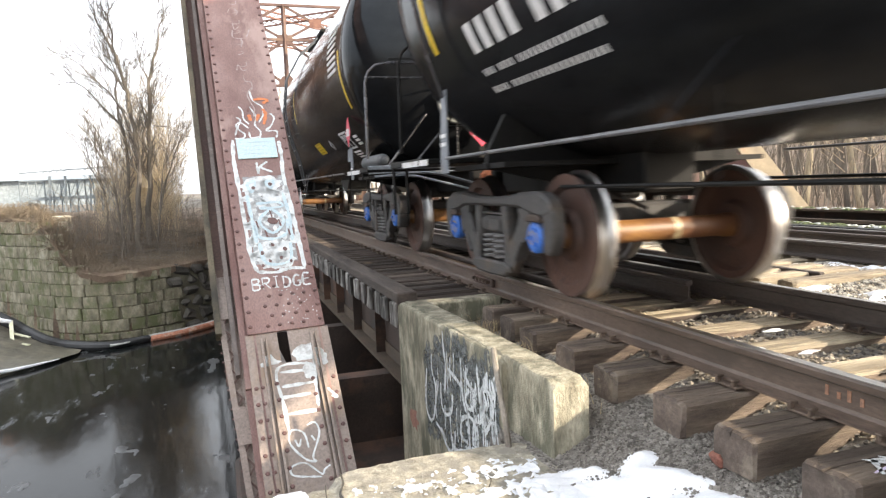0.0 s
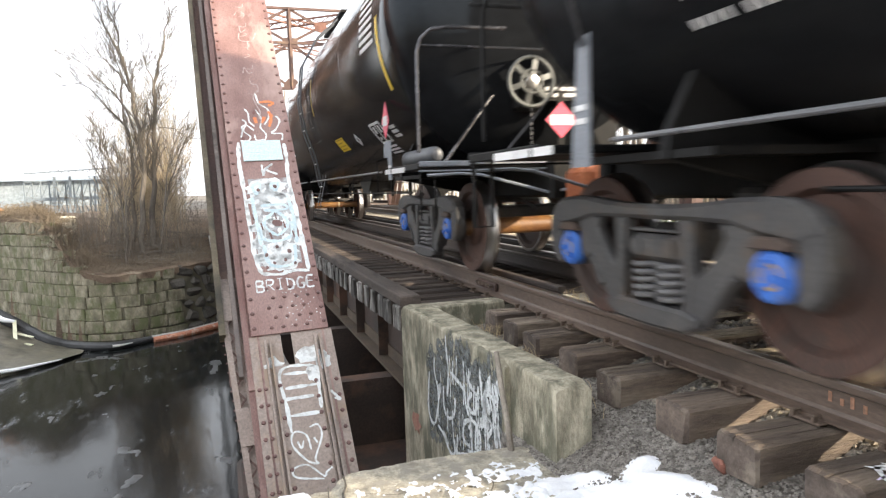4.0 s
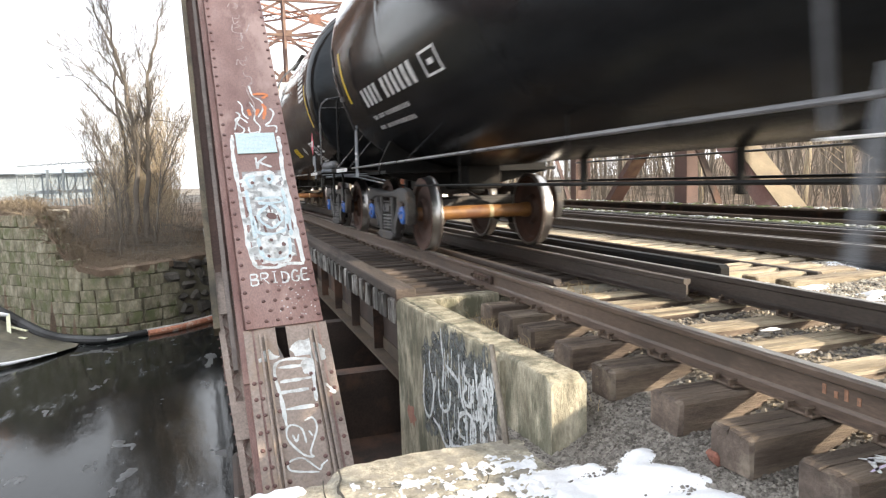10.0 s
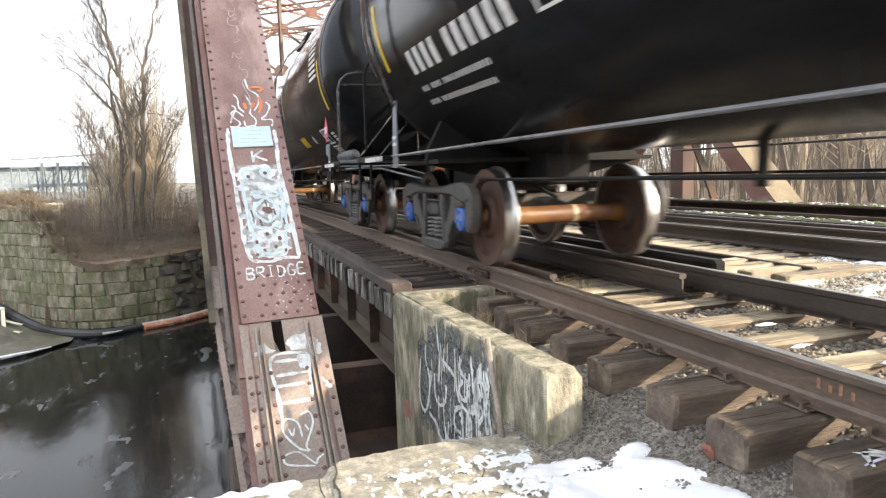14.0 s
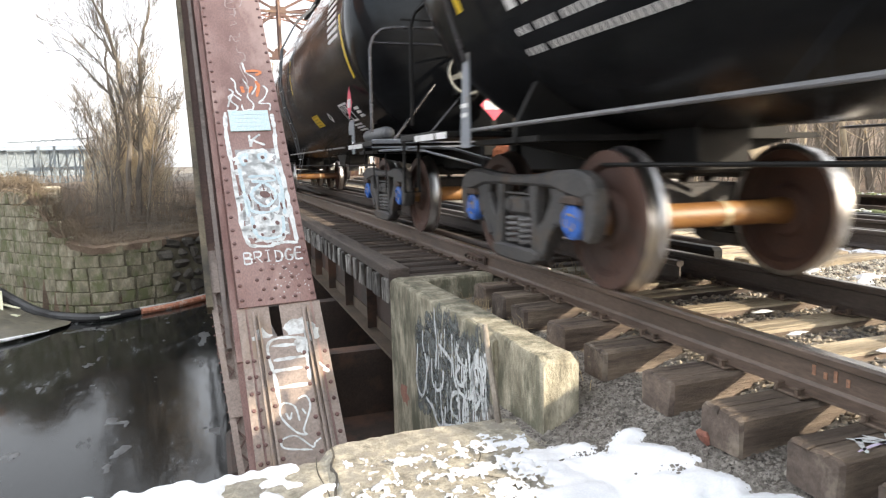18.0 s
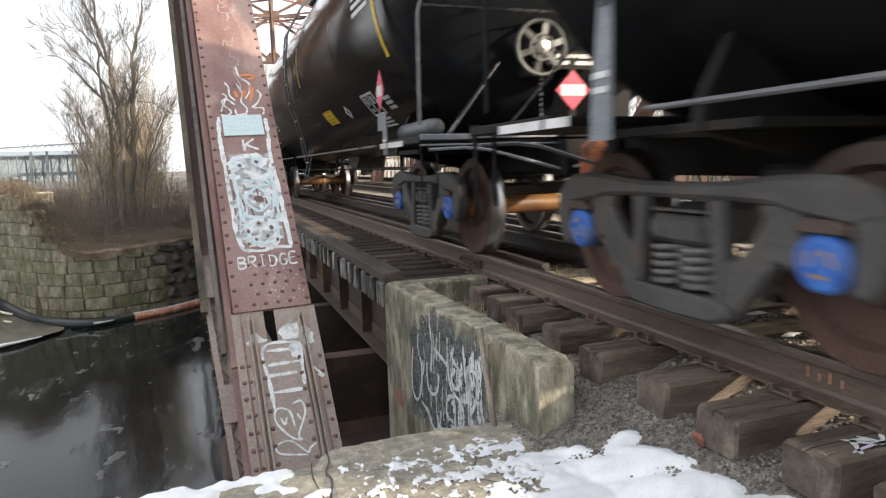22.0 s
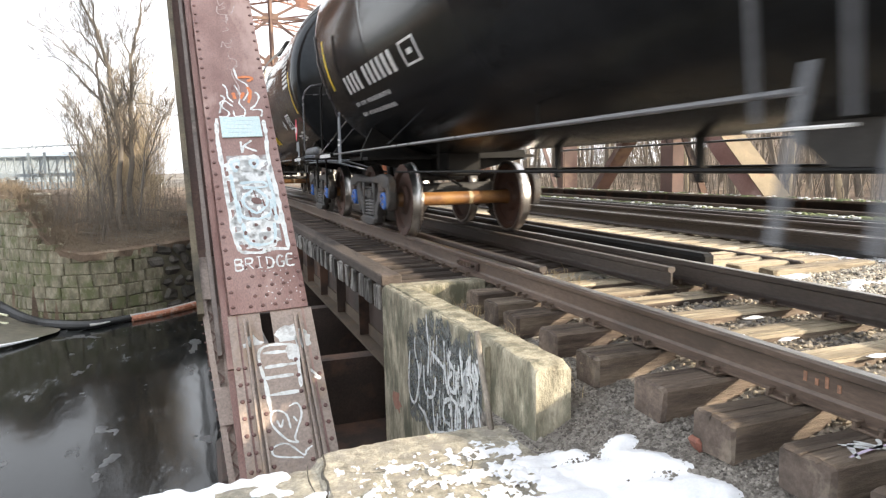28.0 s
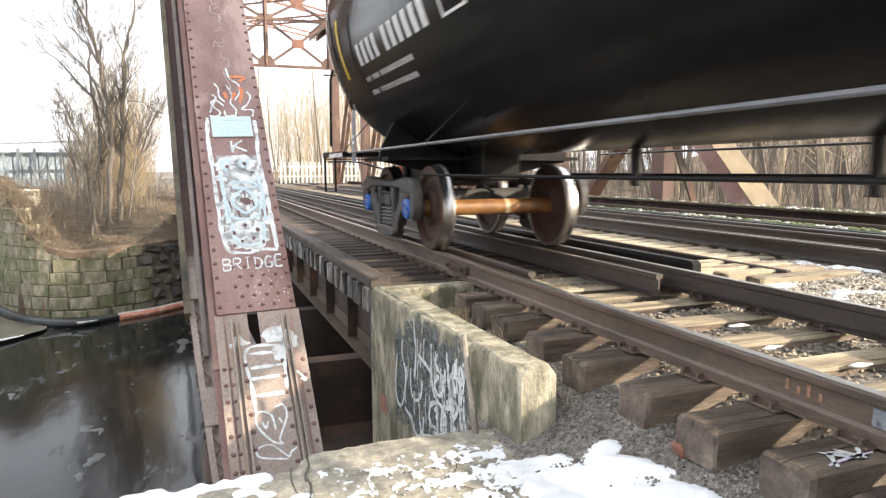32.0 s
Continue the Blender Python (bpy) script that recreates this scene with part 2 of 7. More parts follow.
LEDGEC = mat("gritty_ledge_concrete", [(0.26, 0.236, 0.188), (0.46, 0.42, 0.335), (0.65, 0.6, 0.48)], 15, 0.93, bump=1.0, fine=62, blotch=0.45, blotch_col=(0.36, 0.33, 0.28), height=0.024)
PIPEM = mat("rusty_pale_pipe", [(0.11, 0.09, 0.072), (0.34, 0.3, 0.25)], 5, 0.6, bump=0.3, stretch=(1, 1, 0.6))
CRACKM = mat("dark_crack_grit", [(0.05, 0.045, 0.035), (0.12, 0.105, 0.085)], 30, 0.95, bump=0.3)
SNOW = mat("old_snow", [(0.78, 0.8, 0.84), (0.88, 0.89, 0.91)], 9, 0.6, bump=0.25, fine=70, height=0.006)
STEEL = mat("red_brown_bridge_paint", [(0.17, 0.085, 0.073), (0.245, 0.14, 0.122), (0.31, 0.2, 0.178)], 2.6, 0.32, bump=0.2, fine=70, blotch=0.3, blotch_col=(0.4, 0.27, 0.235), rough_vary=0.14, stretch=(1.6, 0.7, 0.7))
STEELG = mat("faded_mauve_bridge_paint", [(0.25, 0.2, 0.172), (0.36, 0.29, 0.25)], 2.6, 0.42, bump=0.2, fine=50, blotch=0.3, blotch_col=(0.3, 0.22, 0.16))
RUSTY = mat("brown_rust_bracing", [(0.17, 0.082, 0.06), (0.26, 0.135, 0.1)], 2.5, 0.75, bump=0.3, blotch=0.3, blotch_col=(0.12, 0.06, 0.048))
# under-deck shade put into the base colour; the brown blotches are rust
DARKST = mat("shade_dark_steel", [(0.034, 0.026, 0.022), (0.07, 0.048, 0.04)], 1.8, 0.85, bump=0.3, blotch=0.35, blotch_col=(0.12, 0.066, 0.045))
# shaded copy of the bridge paint: the shade sits in its darker colour
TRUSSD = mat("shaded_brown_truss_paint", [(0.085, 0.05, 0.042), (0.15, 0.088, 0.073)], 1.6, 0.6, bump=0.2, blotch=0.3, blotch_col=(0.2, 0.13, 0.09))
CHORD = mat("grey_mauve_chord_paint", [(0.13, 0.11, 0.1), (0.23, 0.195, 0.175)], 2.4, 0.6, bump=0.3, blotch=0.4, blotch_col=(0.07, 0.06, 0.05))
FLANGE = mat("brown_rust_flange", [(0.06, 0.045, 0.032), (0.12, 0.085, 0.06)], 2.5, 0.8, bump=0.4)
OLIVE = mat("olive_stained_paint", [(0.07, 0.06, 0.04), (0.19, 0.16, 0.105)], 3, 0.7, bump=0.4, blotch=0.4, blotch_col=(0.03, 0.027, 0.02))
RIVET = mat("dark_rivet_paint", [(0.11, 0.058, 0.052), (0.19, 0.1, 0.09)], 9, 0.5, bump=0.1)
SPRAY = mat("white_spray_paint", [(0.62, 0.65, 0.65), (0.8, 0.82, 0.82)], 14, 0.6, bump=0.05, blotch=0.32, blotch_col=(0.42, 0.42, 0.41))
PRIMER = mat("faded_orange_mark", [(0.24, 0.115, 0.07), (0.36, 0.2, 0.13)], 40, 0.7, bump=0.05, blotch=0.4, blotch_col=(0.15, 0.1, 0.08))
SPRAYB = mat("pale_blue_spray_paint", [(0.48, 0.6, 0.65), (0.64, 0.75, 0.79)], 9, 0.6, bump=0.05)
SPRAYO = mat("orange_spray_paint", [(0.6, 0.17, 0.06), (0.7, 0.25, 0.1)], 9, 0.6, bump=0.05)
PLAQUE = mat("pale_blue_notice", [(0.52, 0.66, 0.68), (0.6, 0.74, 0.76)], 4, 0.45, bump=0.03)
STONE = mat("mossy_granite_block", [(0.14, 0.128, 0.088), (0.25, 0.226, 0.158), (0.38, 0.35, 0.265)], 3.5, 0.92, bump=1.0, fine=11, vary=0.07, blotch=0.5, blotch_col=(0.135, 0.145, 0.07), stretch=(1, 1, 0.6), height=0.04)
RUBBLE = mat("dark_rubble_stone", [(0.05, 0.046, 0.04), (0.12, 0.11, 0.095)], 2, 0.92, bump=0.7, fine=20, vary=0.3, height=0.03)
JOINT = mat("mossy_wall_core", [(0.12, 0.11, 0.078), (0.2, 0.182, 0.13)], 3, 0.95, bump=0.5)
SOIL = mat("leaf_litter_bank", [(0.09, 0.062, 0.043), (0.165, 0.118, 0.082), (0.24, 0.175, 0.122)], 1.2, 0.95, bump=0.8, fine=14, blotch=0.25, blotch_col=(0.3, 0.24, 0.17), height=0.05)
FIELD = mat("winter_ground", [(0.11, 0.092, 0.072), (0.19, 0.165, 0.13)], 0.15, 0.95, bump=0.5, fine=3, blotch=0.2, blotch_col=(0.4, 0.38, 0.36))
BARK = mat("grey_brown_bark", [(0.11, 0.095, 0.08), (0.2, 0.172, 0.142)], 3, 0.9, bump=0.5, fine=25, stretch=(2, 2, 0.4))
TWIG = mat("pale_tan_twigs", [(0.4, 0.325, 0.215), (0.55, 0.455, 0.32)], 1, 0.9, bump=0.0, vary=0.1)
BUSH = mat("brown_brush", [(0.15, 0.128, 0.102), (0.27, 0.235, 0.19)], 1, 0.9, bump=0.0)
BOOM = mat("black_boom_fabric", [(0.02, 0.021, 0.023), (0.045, 0.046, 0.048)], 2, 0.5, bump=0.3, fine=12)
ORANGE = mat("orange_boom_fabric", [(0.42, 0.15, 0.085), (0.55, 0.25, 0.16)], 4, 0.6, bump=0.3, fine=12, blotch=0.3, blotch_col=(0.62, 0.5, 0.42))
SHEET = mat("wet_plastic_sheet", [(0.06, 0.055, 0.042), (0.17, 0.155, 0.115)], 2.5, 0.4, bump=0.5, fine=6, height=0.05)
STRAP = mat("pale_yellow_webbing", [(0.6, 0.6, 0.42), (0.72, 0.72, 0.55)], 5, 0.7, bump=0.1)
GANTRY = mat("blue_grey_far_steel", [(0.15, 0.18, 0.2), (0.22, 0.26, 0.29)], 1, 0.6, bump=0.0)
ROOF = mat("pale_shed_cladding", [(0.22, 0.26, 0.29), (0.28, 0.32, 0.35)], 0.3, 0.6, bump=0.1, fine=3)
DIGGER = mat("orange_machine_paint", [(0.5, 0.2, 0.04), (0.58, 0.27, 0.06)], 2, 0.5, bump=0.05)
FENCEW = mat("white_fence_paint", [(0.6, 0.6, 0.58), (0.72, 0.72, 0.7)], 2, 0.7, bump=0.1)
BRICKR = mat("red_broken_brick", [(0.19, 0.075, 0.055), (0.28, 0.125, 0.09)], 9, 0.9, bump=0.6)
MOSS = mat("mossy_grit", [(0.085, 0.09, 0.055), (0.17, 0.165, 0.11)], 12, 0.95, bump=0.8, fine=60)
DRY = mat("dry_grass", [(0.42, 0.33, 0.19), (0.56, 0.45, 0.28)], 2, 0.9, bump=0.0)
LILAC = mat("lilac_spray_paint", [(0.62, 0.5, 0.72), (0.72, 0.66, 0.8)], 9, 0.6, bump=0.05)

ICE = mat("thin_grey_ice", [(0.02, 0.021, 0.022), (0.1, 0.103, 0.105)], 3, 0.35, bump=0.1, fine=9)

# river: dark still water with a fine ripple
WATER = bpy.data.materials.new("dark_river_water")
WATER.use_nodes = True
_n, _l = WATER.node_tree.nodes, WATER.node_tree.links.new
_b = _n["Principled BSDF"]
_b.inputs["IOR"].default_value = 1.33
_tc, _mp = _n.new("ShaderNodeTexCoord"), _n.new("ShaderNodeMapping")
_mp.inputs["Scale"].default_value = (3.2, 0.9, 1)
_w1, _bp = _n.new("ShaderNodeTexNoise"), _n.new("ShaderNodeBump")
_w1.inputs["Scale"].default_value, _w1.inputs["Detail"].default_value = 1.6, 3.0
_bp.inputs["Strength"].default_value, _bp.inputs["Distance"].default_value = 0.14, 0.03
# skim ice dulls the mirror away from the bridge
_sx, _mr = _n.new("ShaderNodeSeparateXYZ"), _n.new("ShaderNodeMapRange")
_mr.inputs[1].default_value, _mr.inputs[2].default_value = -4.3, -3.3
_mr.inputs[3].default_value, _mr.inputs[4].default_value = 0.31, 0.64
_l(_tc.outputs["Object"], _sx.inputs[0])
_l(_sx.outputs[0], _mr.inputs[0])
_l(_mr.outputs[0], _b.inputs["Specular IOR Level"])
_w2, _r2, _m2, _m3 = _n.new("ShaderNodeTexNoise"), _n.new("ShaderNodeValToRGB"), _n.new("ShaderNodeMixRGB"), _n.new("ShaderNodeMapRange")
_w2.inputs["Scale"].default_value, _w2.inputs["Detail"].default_value, _w2.inputs["Roughness"].default_value = 0.55, 9.0, 0.72
_r2.color_ramp.elements[0].position, _r2.color_ramp.elements[1].position = 0.56, 0.68
_m2.inputs[1].default_value, _m2.inputs[2].default_value = (0.007, 0.008, 0.008, 1), (0.06, 0.064, 0.066, 1)
_m3.inputs[3].default_value, _m3.inputs[4].default_value = 0.1, 0.4
_l(_mp.outputs[0], _w2.inputs["Vector"])
_l(_w2.outputs[0], _r2.inputs[0])
_l(_r2.outputs[0], _m2.inputs[0])
_l(_m2.outputs[0], _b.inputs["Base Color"])
_l(_r2.outputs[0], _m3.inputs[0])
_l(_m3.outputs[0], _b.inputs["Roughness"])
_l(_tc.outputs["Object"], _mp.inputs[0])
_l(_mp.outputs[0], _w1.inputs["Vector"])
_l(_w1.outputs[0], _bp.inputs["Height"])
_l(_bp.outputs[0], _b.inputs["Normal"])


# ---- mesh helpers ----
class Geo:
    """Vertices and faces of one mesh, gathered piece by piece."""

    def __init__(self):
        self.v, self.f = [], []

    def add(self, vs, fs):
        o = len(self.v)
        self.v += [tuple(p) for p in vs]
        self.f += [tuple(i + o for i in q) for q in fs]
        return self

    def box(self, c, s, m=None, top=1.0):
        """A box of centre c and size s; top narrows its upper face."""
        x, y, z = s[0] / 2, s[1] / 2, s[2] / 2
        vs = [Vector((i * x * (top if k > 0 else 1), j * y * (top if k > 0 else 1), k * z)) for k in (-1, 1) for j in (-1, 1) for i in (-1, 1)]
        c = Vector(c)
        vs = [(m @ p if m else p) + c for p in vs]
        return self.add(vs, [(0, 2, 3, 1), (4, 5, 7, 6), (0, 1, 5, 4), (2, 6, 7, 3), (0, 4, 6, 2), (1, 3, 7, 5)])

    def cbox(self, c, s, b, m=None, jit=0.0, rnd=None):
        """A box with chamfered edges of width b, its corners shifted a little."""
        h = [a / 2 for a in s]
        vs, idx = [], {}
        c = Vector(c)
        for i in (-1, 1):
            for j in (-1, 1):
                for k in (-1, 1):
                    d = Vector([rnd.uniform(-jit, jit) for _ in range(3)]) if jit else Vector((0, 0, 0))
                    for ax in range(3):
                        p = Vector((i * (h[0] - (b if ax != 0 else 0)), j * (h[1] - (b if ax != 1 else 0)), k * (h[2] - (b if ax != 2 else 0)))) + d
                        idx[i, j, k, ax] = len(vs)
                        vs.append((m @ p if m else p) + c)
        fs = []
        for ax in range(3):
            o = [a for a in range(3) if a != ax]
            for s1 in (-1, 1):
                q = []
                for a, bb in ((-1, -1), (1, -1), (1, 1), (-1, 1)):
                    t = [0, 0, 0]
                    t[ax], t[o[0]], t[o[1]] = s1, a, bb
                    q.append(idx[t[0], t[1], t[2], ax])
                flip = (s1 < 0) != (ax == 1)
                fs.append(q[::-1] if flip else q)
        for ax in range(3):
            o = [a for a in range(3) if a != ax]
            for a in (-1, 1):
                for bb in (-1, 1):
                    t1, t2 = [0, 0, 0], [0, 0, 0]
                    t1[ax], t2[ax] = -1, 1
                    t1[o[0]] = t2[o[0]] = a
                    t1[o[1]] = t2[o[1]] = bb
                    fs.append((idx[(*t1, o[0])], idx[(*t2, o[0])], idx[(*t2, o[1])], idx[(*t1, o[1])]))
        for i in (-1, 1):
            for j in (-1, 1):
                for k in (-1, 1):
                    fs.append((idx[i, j, k, 0], idx[i, j, k, 1], idx[i, j, k, 2]))
        return self.add(vs, fs)

    def cyl(self, p0, p1, r0, r1=None, n=10, caps=True):
        p0, p1 = Vector(p0), Vector(p1)
        r1 = r0 if r1 is None else r1
        d = (p1 - p0).normalized()
        a = d.orthogonal().normalized()
        b = d.cross(a)
        vs = []
        for p, r in ((p0, r0), (p1, r1)):
            vs += [p + (a * math.cos(2 * math.pi * i / n) + b * math.sin(2 * math.pi * i / n)) * r for i in range(n)]
        fs = [(i, (i + 1) % n, n + (i + 1) % n, n + i) for i in range(n)]
        if caps:
            fs += [tuple(range(n))[::-1], tuple(range(n, 2 * n))]
        return self.add(vs, fs)

    def tube(self, pts, r, n=8, taper=None):
        """A round bar along points."""
        pts = [Vector(p) for p in pts]
        vs, fs = [], []
        a = None
        for i, p in enumerate(pts):
            d = (pts[min(i + 1, len(pts) - 1)] - pts[max(i - 1, 0)]).normalized()
            a = d.orthogonal().normalized() if a is None else (a - d * a.dot(d)).normalized()
            b = d.cross(a)
            rr = r if taper is None else r + (taper - r) * i / (len(pts) - 1)
            vs += [p + (a * math.cos(2 * math.pi * k / n) + b * math.sin(2 * math.pi * k / n)) * rr for k in range(n)]
        for i in range(len(pts) - 1):
            fs += [(i * n + k, i * n + (k + 1) % n, (i + 1) * n + (k + 1) % n, (i + 1) * n + k) for k in range(n)]
        fs += [tuple(range(n))[::-1], tuple(range((len(pts) - 1) * n, len(pts) * n))]
        return self.add(vs, fs)

    def lathe(self, prof, axis="y", c=(0, 0, 0), n=32, caps=True):
        """A body turned about an axis: prof holds (along, radius)."""
        c, vs, fs = Vector(c), [], []
        for a, r in prof:
            for i in range(n):
                p, q = r * math.cos(2 * math.pi * i / n), r * math.sin(2 * math.pi * i / n)
                vs.append(c + Vector({"x": (a, p, q), "y": (q, a, p), "z": (p, q, a)}[axis]))
        for j in range(len(prof) - 1):
            fs += [(j * n + i, j * n + (i + 1) % n, (j + 1) * n + (i + 1) % n, (j + 1) * n + i) for i in range(n)]
        if caps:
            fs += [tuple(range(n))[::-1], tuple(range((len(prof) - 1) * n, len(prof) * n))]
        return self.add(vs, fs)

    def prism(self, poly, lo, hi, axis="x"):
        """A flat outline given a thickness from lo to hi along an axis."""
        n, vs = len(poly), []
        for w in (lo, hi):
            for a, b in poly:
                vs.append({"x": (w, a, b), "y": (a, w, b), "z": (a, b, w)}[axis])
        return self.add(vs, [tuple(range(n))[::-1], tuple(range(n, 2 * n))] + [(i, (i + 1) % n, n + (i + 1) % n, n + i) for i in range(n)])

    def cast(self, poly, lo, hi, b):
        """A flat outline given a thickness along x, with chamfered rims of width b."""
        n = len(poly)
        area = sum(poly[i][0] * poly[(i + 1) % n][1] - poly[(i + 1) % n][0] * poly[i][1] for i in range(n))
        sgn, inner = (1 if area > 0 else -1), []
        for i in range(n):
            p0, p1, p2 = Vector(poly[i - 1]), Vector(poly[i]), Vector(poly[(i + 1) % n])
            e0, e1 = (p1 - p0).normalized(), (p2 - p1).normalized()
            m = Vector((-e0.y - e1.y, e0.x + e1.x)) * sgn
            inner.append(p1 + (m.normalized() * b if m.length > 1e-5 else m))
        vs = [(w, *p) for w, ring in ((lo, inner), (lo + b, poly), (hi - b, poly), (hi, inner)) for p in ring]
        fs = [tuple(range(n))[::-1], tuple(range(3 * n, 4 * n))]
        for k in range(3):
            fs += [(k * n + i, k * n + (i + 1) % n, (k + 1) * n + (i + 1) % n, (k + 1) * n + i) for i in range(n)]
        return self.add(vs, fs)

    def bar(self, p0, p1, w, h, up=(0, 0, 1)):
        """A rectangular bar between two points, w wide and h high."""
        p0, p1 = Vector(p0), Vector(p1)
        d = (p1 - p0).normalized()
        s = d.cross(Vector(up))
        s = s.normalized() if s.length > 1e-4 else d.orthogonal().normalized()
        u = s.cross(d)
        vs = [p + s * (i * w / 2) + u * (j * h / 2) for p in (p0, p1) for j in (-1, 1) for i in (-1, 1)]
        return self.add(vs, [(0, 1, 3, 2), (4, 6, 7, 5), (0, 4, 5, 1), (2, 3, 7, 6), (0, 2, 6, 4), (1, 5, 7, 3)])

    def dome(self, p, nrm, r):
        """A rivet head."""
        p, d = Vector(p), Vector(nrm).normalized()
        a = d.orthogonal().normalized()
        b = d.cross(a)
        vs = []
        for rr, h in ((1, 0), (0.75, 0.5)):
            vs += [p + (a * math.cos(i * math.pi / 3) + b * math.sin(i * math.pi / 3)) * r * rr + d * r * h for i in range(6)]
        vs.append(p + d * r * 0.72)
        return self.add(vs, [(i, (i + 1) % 6, 6 + (i + 1) % 6, 6 + i) for i in range(6)] + [(6 + i, 6 + (i + 1) % 6, 12) for i in range(6)])

    def mesh(self, name, smooth=35, fix=True):
        me = bpy.data.meshes.new(name)
        me.from_pydata(self.v, [], self.f)
        if fix:
            bm = bmesh.new()
            bm.from_mesh(me)
            bmesh.ops.recalc_face_normals(bm, faces=bm.faces)
            bm.to_mesh(me)
            bm.free()
        if smooth:
            me.shade_smooth()
            me.set_sharp_from_angle(angle=radians(smooth))
        me.update()
        return me


def part(name, geo, material, parent=None, label="", kind="", loc=None, smooth=35, fix=True):
    """Link one mesh under a thing or a part."""
    me = geo if isinstance(geo, bpy.types.Mesh) else geo.mesh(name, smooth, fix)
    if not me.materials:
        me.materials.append(material)
    ob = new(name, me)
    if loc is not None:
        ob.location = loc
    if parent:
        ob.parent = parent
    return tagged(ob, label, kind=kind)


def thing(name, label, category, group="", loc=(0, 0, 0), kind=""):
    ob = new(name)
    ob.empty_display_size = 0.2
    ob.location = loc
    return tagged(ob, label, category, group, kind)


RND = random.Random(7)
TRACK_X = 0.7535  # centre line of the near track
GAUGE = 1.507  # between the centres of the rail heads

# ---- ground, river and banks ----
BANK = [(-400, 60), (-60, 48), (-14, 33), (-9.2, 27.8), (-7.7, 25.7), (-6.06, 24.9), (-4.56, 25.7), (-2.9, 27.1), (0, 28.5), (6, 30), (14, 33), (400, 60)]
WATER_Z = -4.0


def lerp(x, table):
    for (a, b), (c, d) in zip(table, table[1:]):
        if x <= c:
            return b + (d - b) * max(0.0, (x - a) / (c - a))
    return table[-1][1]


def smooth(a, b, x):
    t = min(1.0, max(0.0, (x - a) / (b - a)))
    return t * t * (3 - 2 * t)


def wobble(x, y, s, seed=0.0):
    return noise.noise(Vector((x * s, y * s, seed)))


def bank_y(x):
    """The river wall's line, its corners rounded."""
    return sum(lerp(x + 0.2 * k, BANK) for k in range(-5, 6)) / 11


def wall_top(x):
    return lerp(x, [(-60, 0.15), (-8.7, 0.15), (-8.2, -0.35), (-7.6, -1.3), (-7.2, -1.65), (-6.4, -1.85), (-4.2, -1.75), (0, -1.5), (20, -1.2)])


def ground_z(x, y):
    far = bank_y(x)
    if y > far + 0.15:
        d = y - far
        z = wall_top(x) + 0.08 + smooth(0, 9 - 5.5 * smooth(-7, -9, x), d) * (0.0 - wall_top(x)) * 0.9
        z += wobble(x, y, 0.35, 3) * 0.25 * smooth(0.5, 4, d) + wobble(x, y, 1.2, 9) * 0.08 * smooth(0, 1, d)
        return z - 0.5 * smooth(60, 300, y)
    edge = 3.2 if x < -0.95 else 5.85
    if x > 9.2:
        return -0.35 + 0.25 * wobble(x, y, 0.3, 5) + 0.5 * smooth(11, 20, x) + 5.0 * smooth(16, 45, x) * smooth(-10, 4, y)
    if y > edge:
        return -5.2
    if x < -0.95:
        return lerp(x, [(-9, -0.78), (-4, -0.68), (-1.4, -0.68), (-1.12, -0.63), (-0.95, -0.62)])
    z = lerp(x, [(-1.15, -0.63), (-0.9, -0.6), (-0.62, -0.45), (-0.42, -0.38), (-0.1, -0.35), (0.08, -0.27), (0.4, -0.258), (1.1, -0.256), (1.4, -0.265), (1.62, -0.26), (2.0, -0.22), (3.4, -0.17), (6.4, -0.16), (9, -0.2)])
    return z + 0.016 * wobble(x, y, 9, 2) + 0.02 * wobble(x, y, 3, 4)


def steps(*stretches):
    out = []
    for a, b, d in stretches:
        n = max(1, round((b - a) / d))
        out += [a + (b - a) * i / n for i in range(n)]
    return out + [stretches[-1][1]]


def sheet(name, xs, ys, zf, material, label, kind="structure", category="ground"):
    nx = len(xs)
    g = Geo()
    g.v = [(x, y, zf(x, y)) for y in ys for x in xs]
    g.f = [(j * nx + i, j * nx + i + 1, (j + 1) * nx + i + 1, (j + 1) * nx + i) for j in range(len(ys) - 1) for i in range(nx - 1)]
    ob = part(name, g, material, label=label, kind=kind, smooth=60, fix=False)
    ob["category"] = category
    return ob


xs = steps((-3000, -400, 650), (-400, -60, 42), (-60, -16, 3), (-16, -2, 0.4), (-2, -1.2, 0.12), (-1.2, 4.2, 0.05), (4.2, 12, 0.3), (12, 60, 3), (60, 400, 42), (400, 3000, 650))
ys = steps((-3000, -400, 650), (-400, -60, 42), (-60, -6, 3), (-6, 0.6, 0.4), (0.6, 5.9, 0.05), (5.9, 6.0, 0.1), (6, 24, 1.5), (24, 40, 0.35), (40, 90, 2.5), (90, 400, 40), (400, 3000, 650))
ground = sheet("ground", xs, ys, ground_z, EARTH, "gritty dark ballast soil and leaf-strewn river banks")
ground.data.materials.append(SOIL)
ground.data.materials.append(FIELD)
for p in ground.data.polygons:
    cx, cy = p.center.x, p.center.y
    # unseen ground left of x -3.2 gets darker soil to dim tank reflections
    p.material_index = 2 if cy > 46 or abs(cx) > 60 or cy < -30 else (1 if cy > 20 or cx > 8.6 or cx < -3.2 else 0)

water = part("water", Geo().add([(-300, 2.6, WATER_Z), (9.4, 2.6, WATER_Z), (9.4, 62, WATER_Z), (-300, 62, WATER_Z)], [(0, 1, 2, 3)]), WATER, label="dark still river water with drifting thin ice", kind="structure")
water["category"] = "river"
# far river wall, stone by stone
far_wall = thing("river_wall", "mossy coursed granite river wall below the bank", "wall", kind="structure")


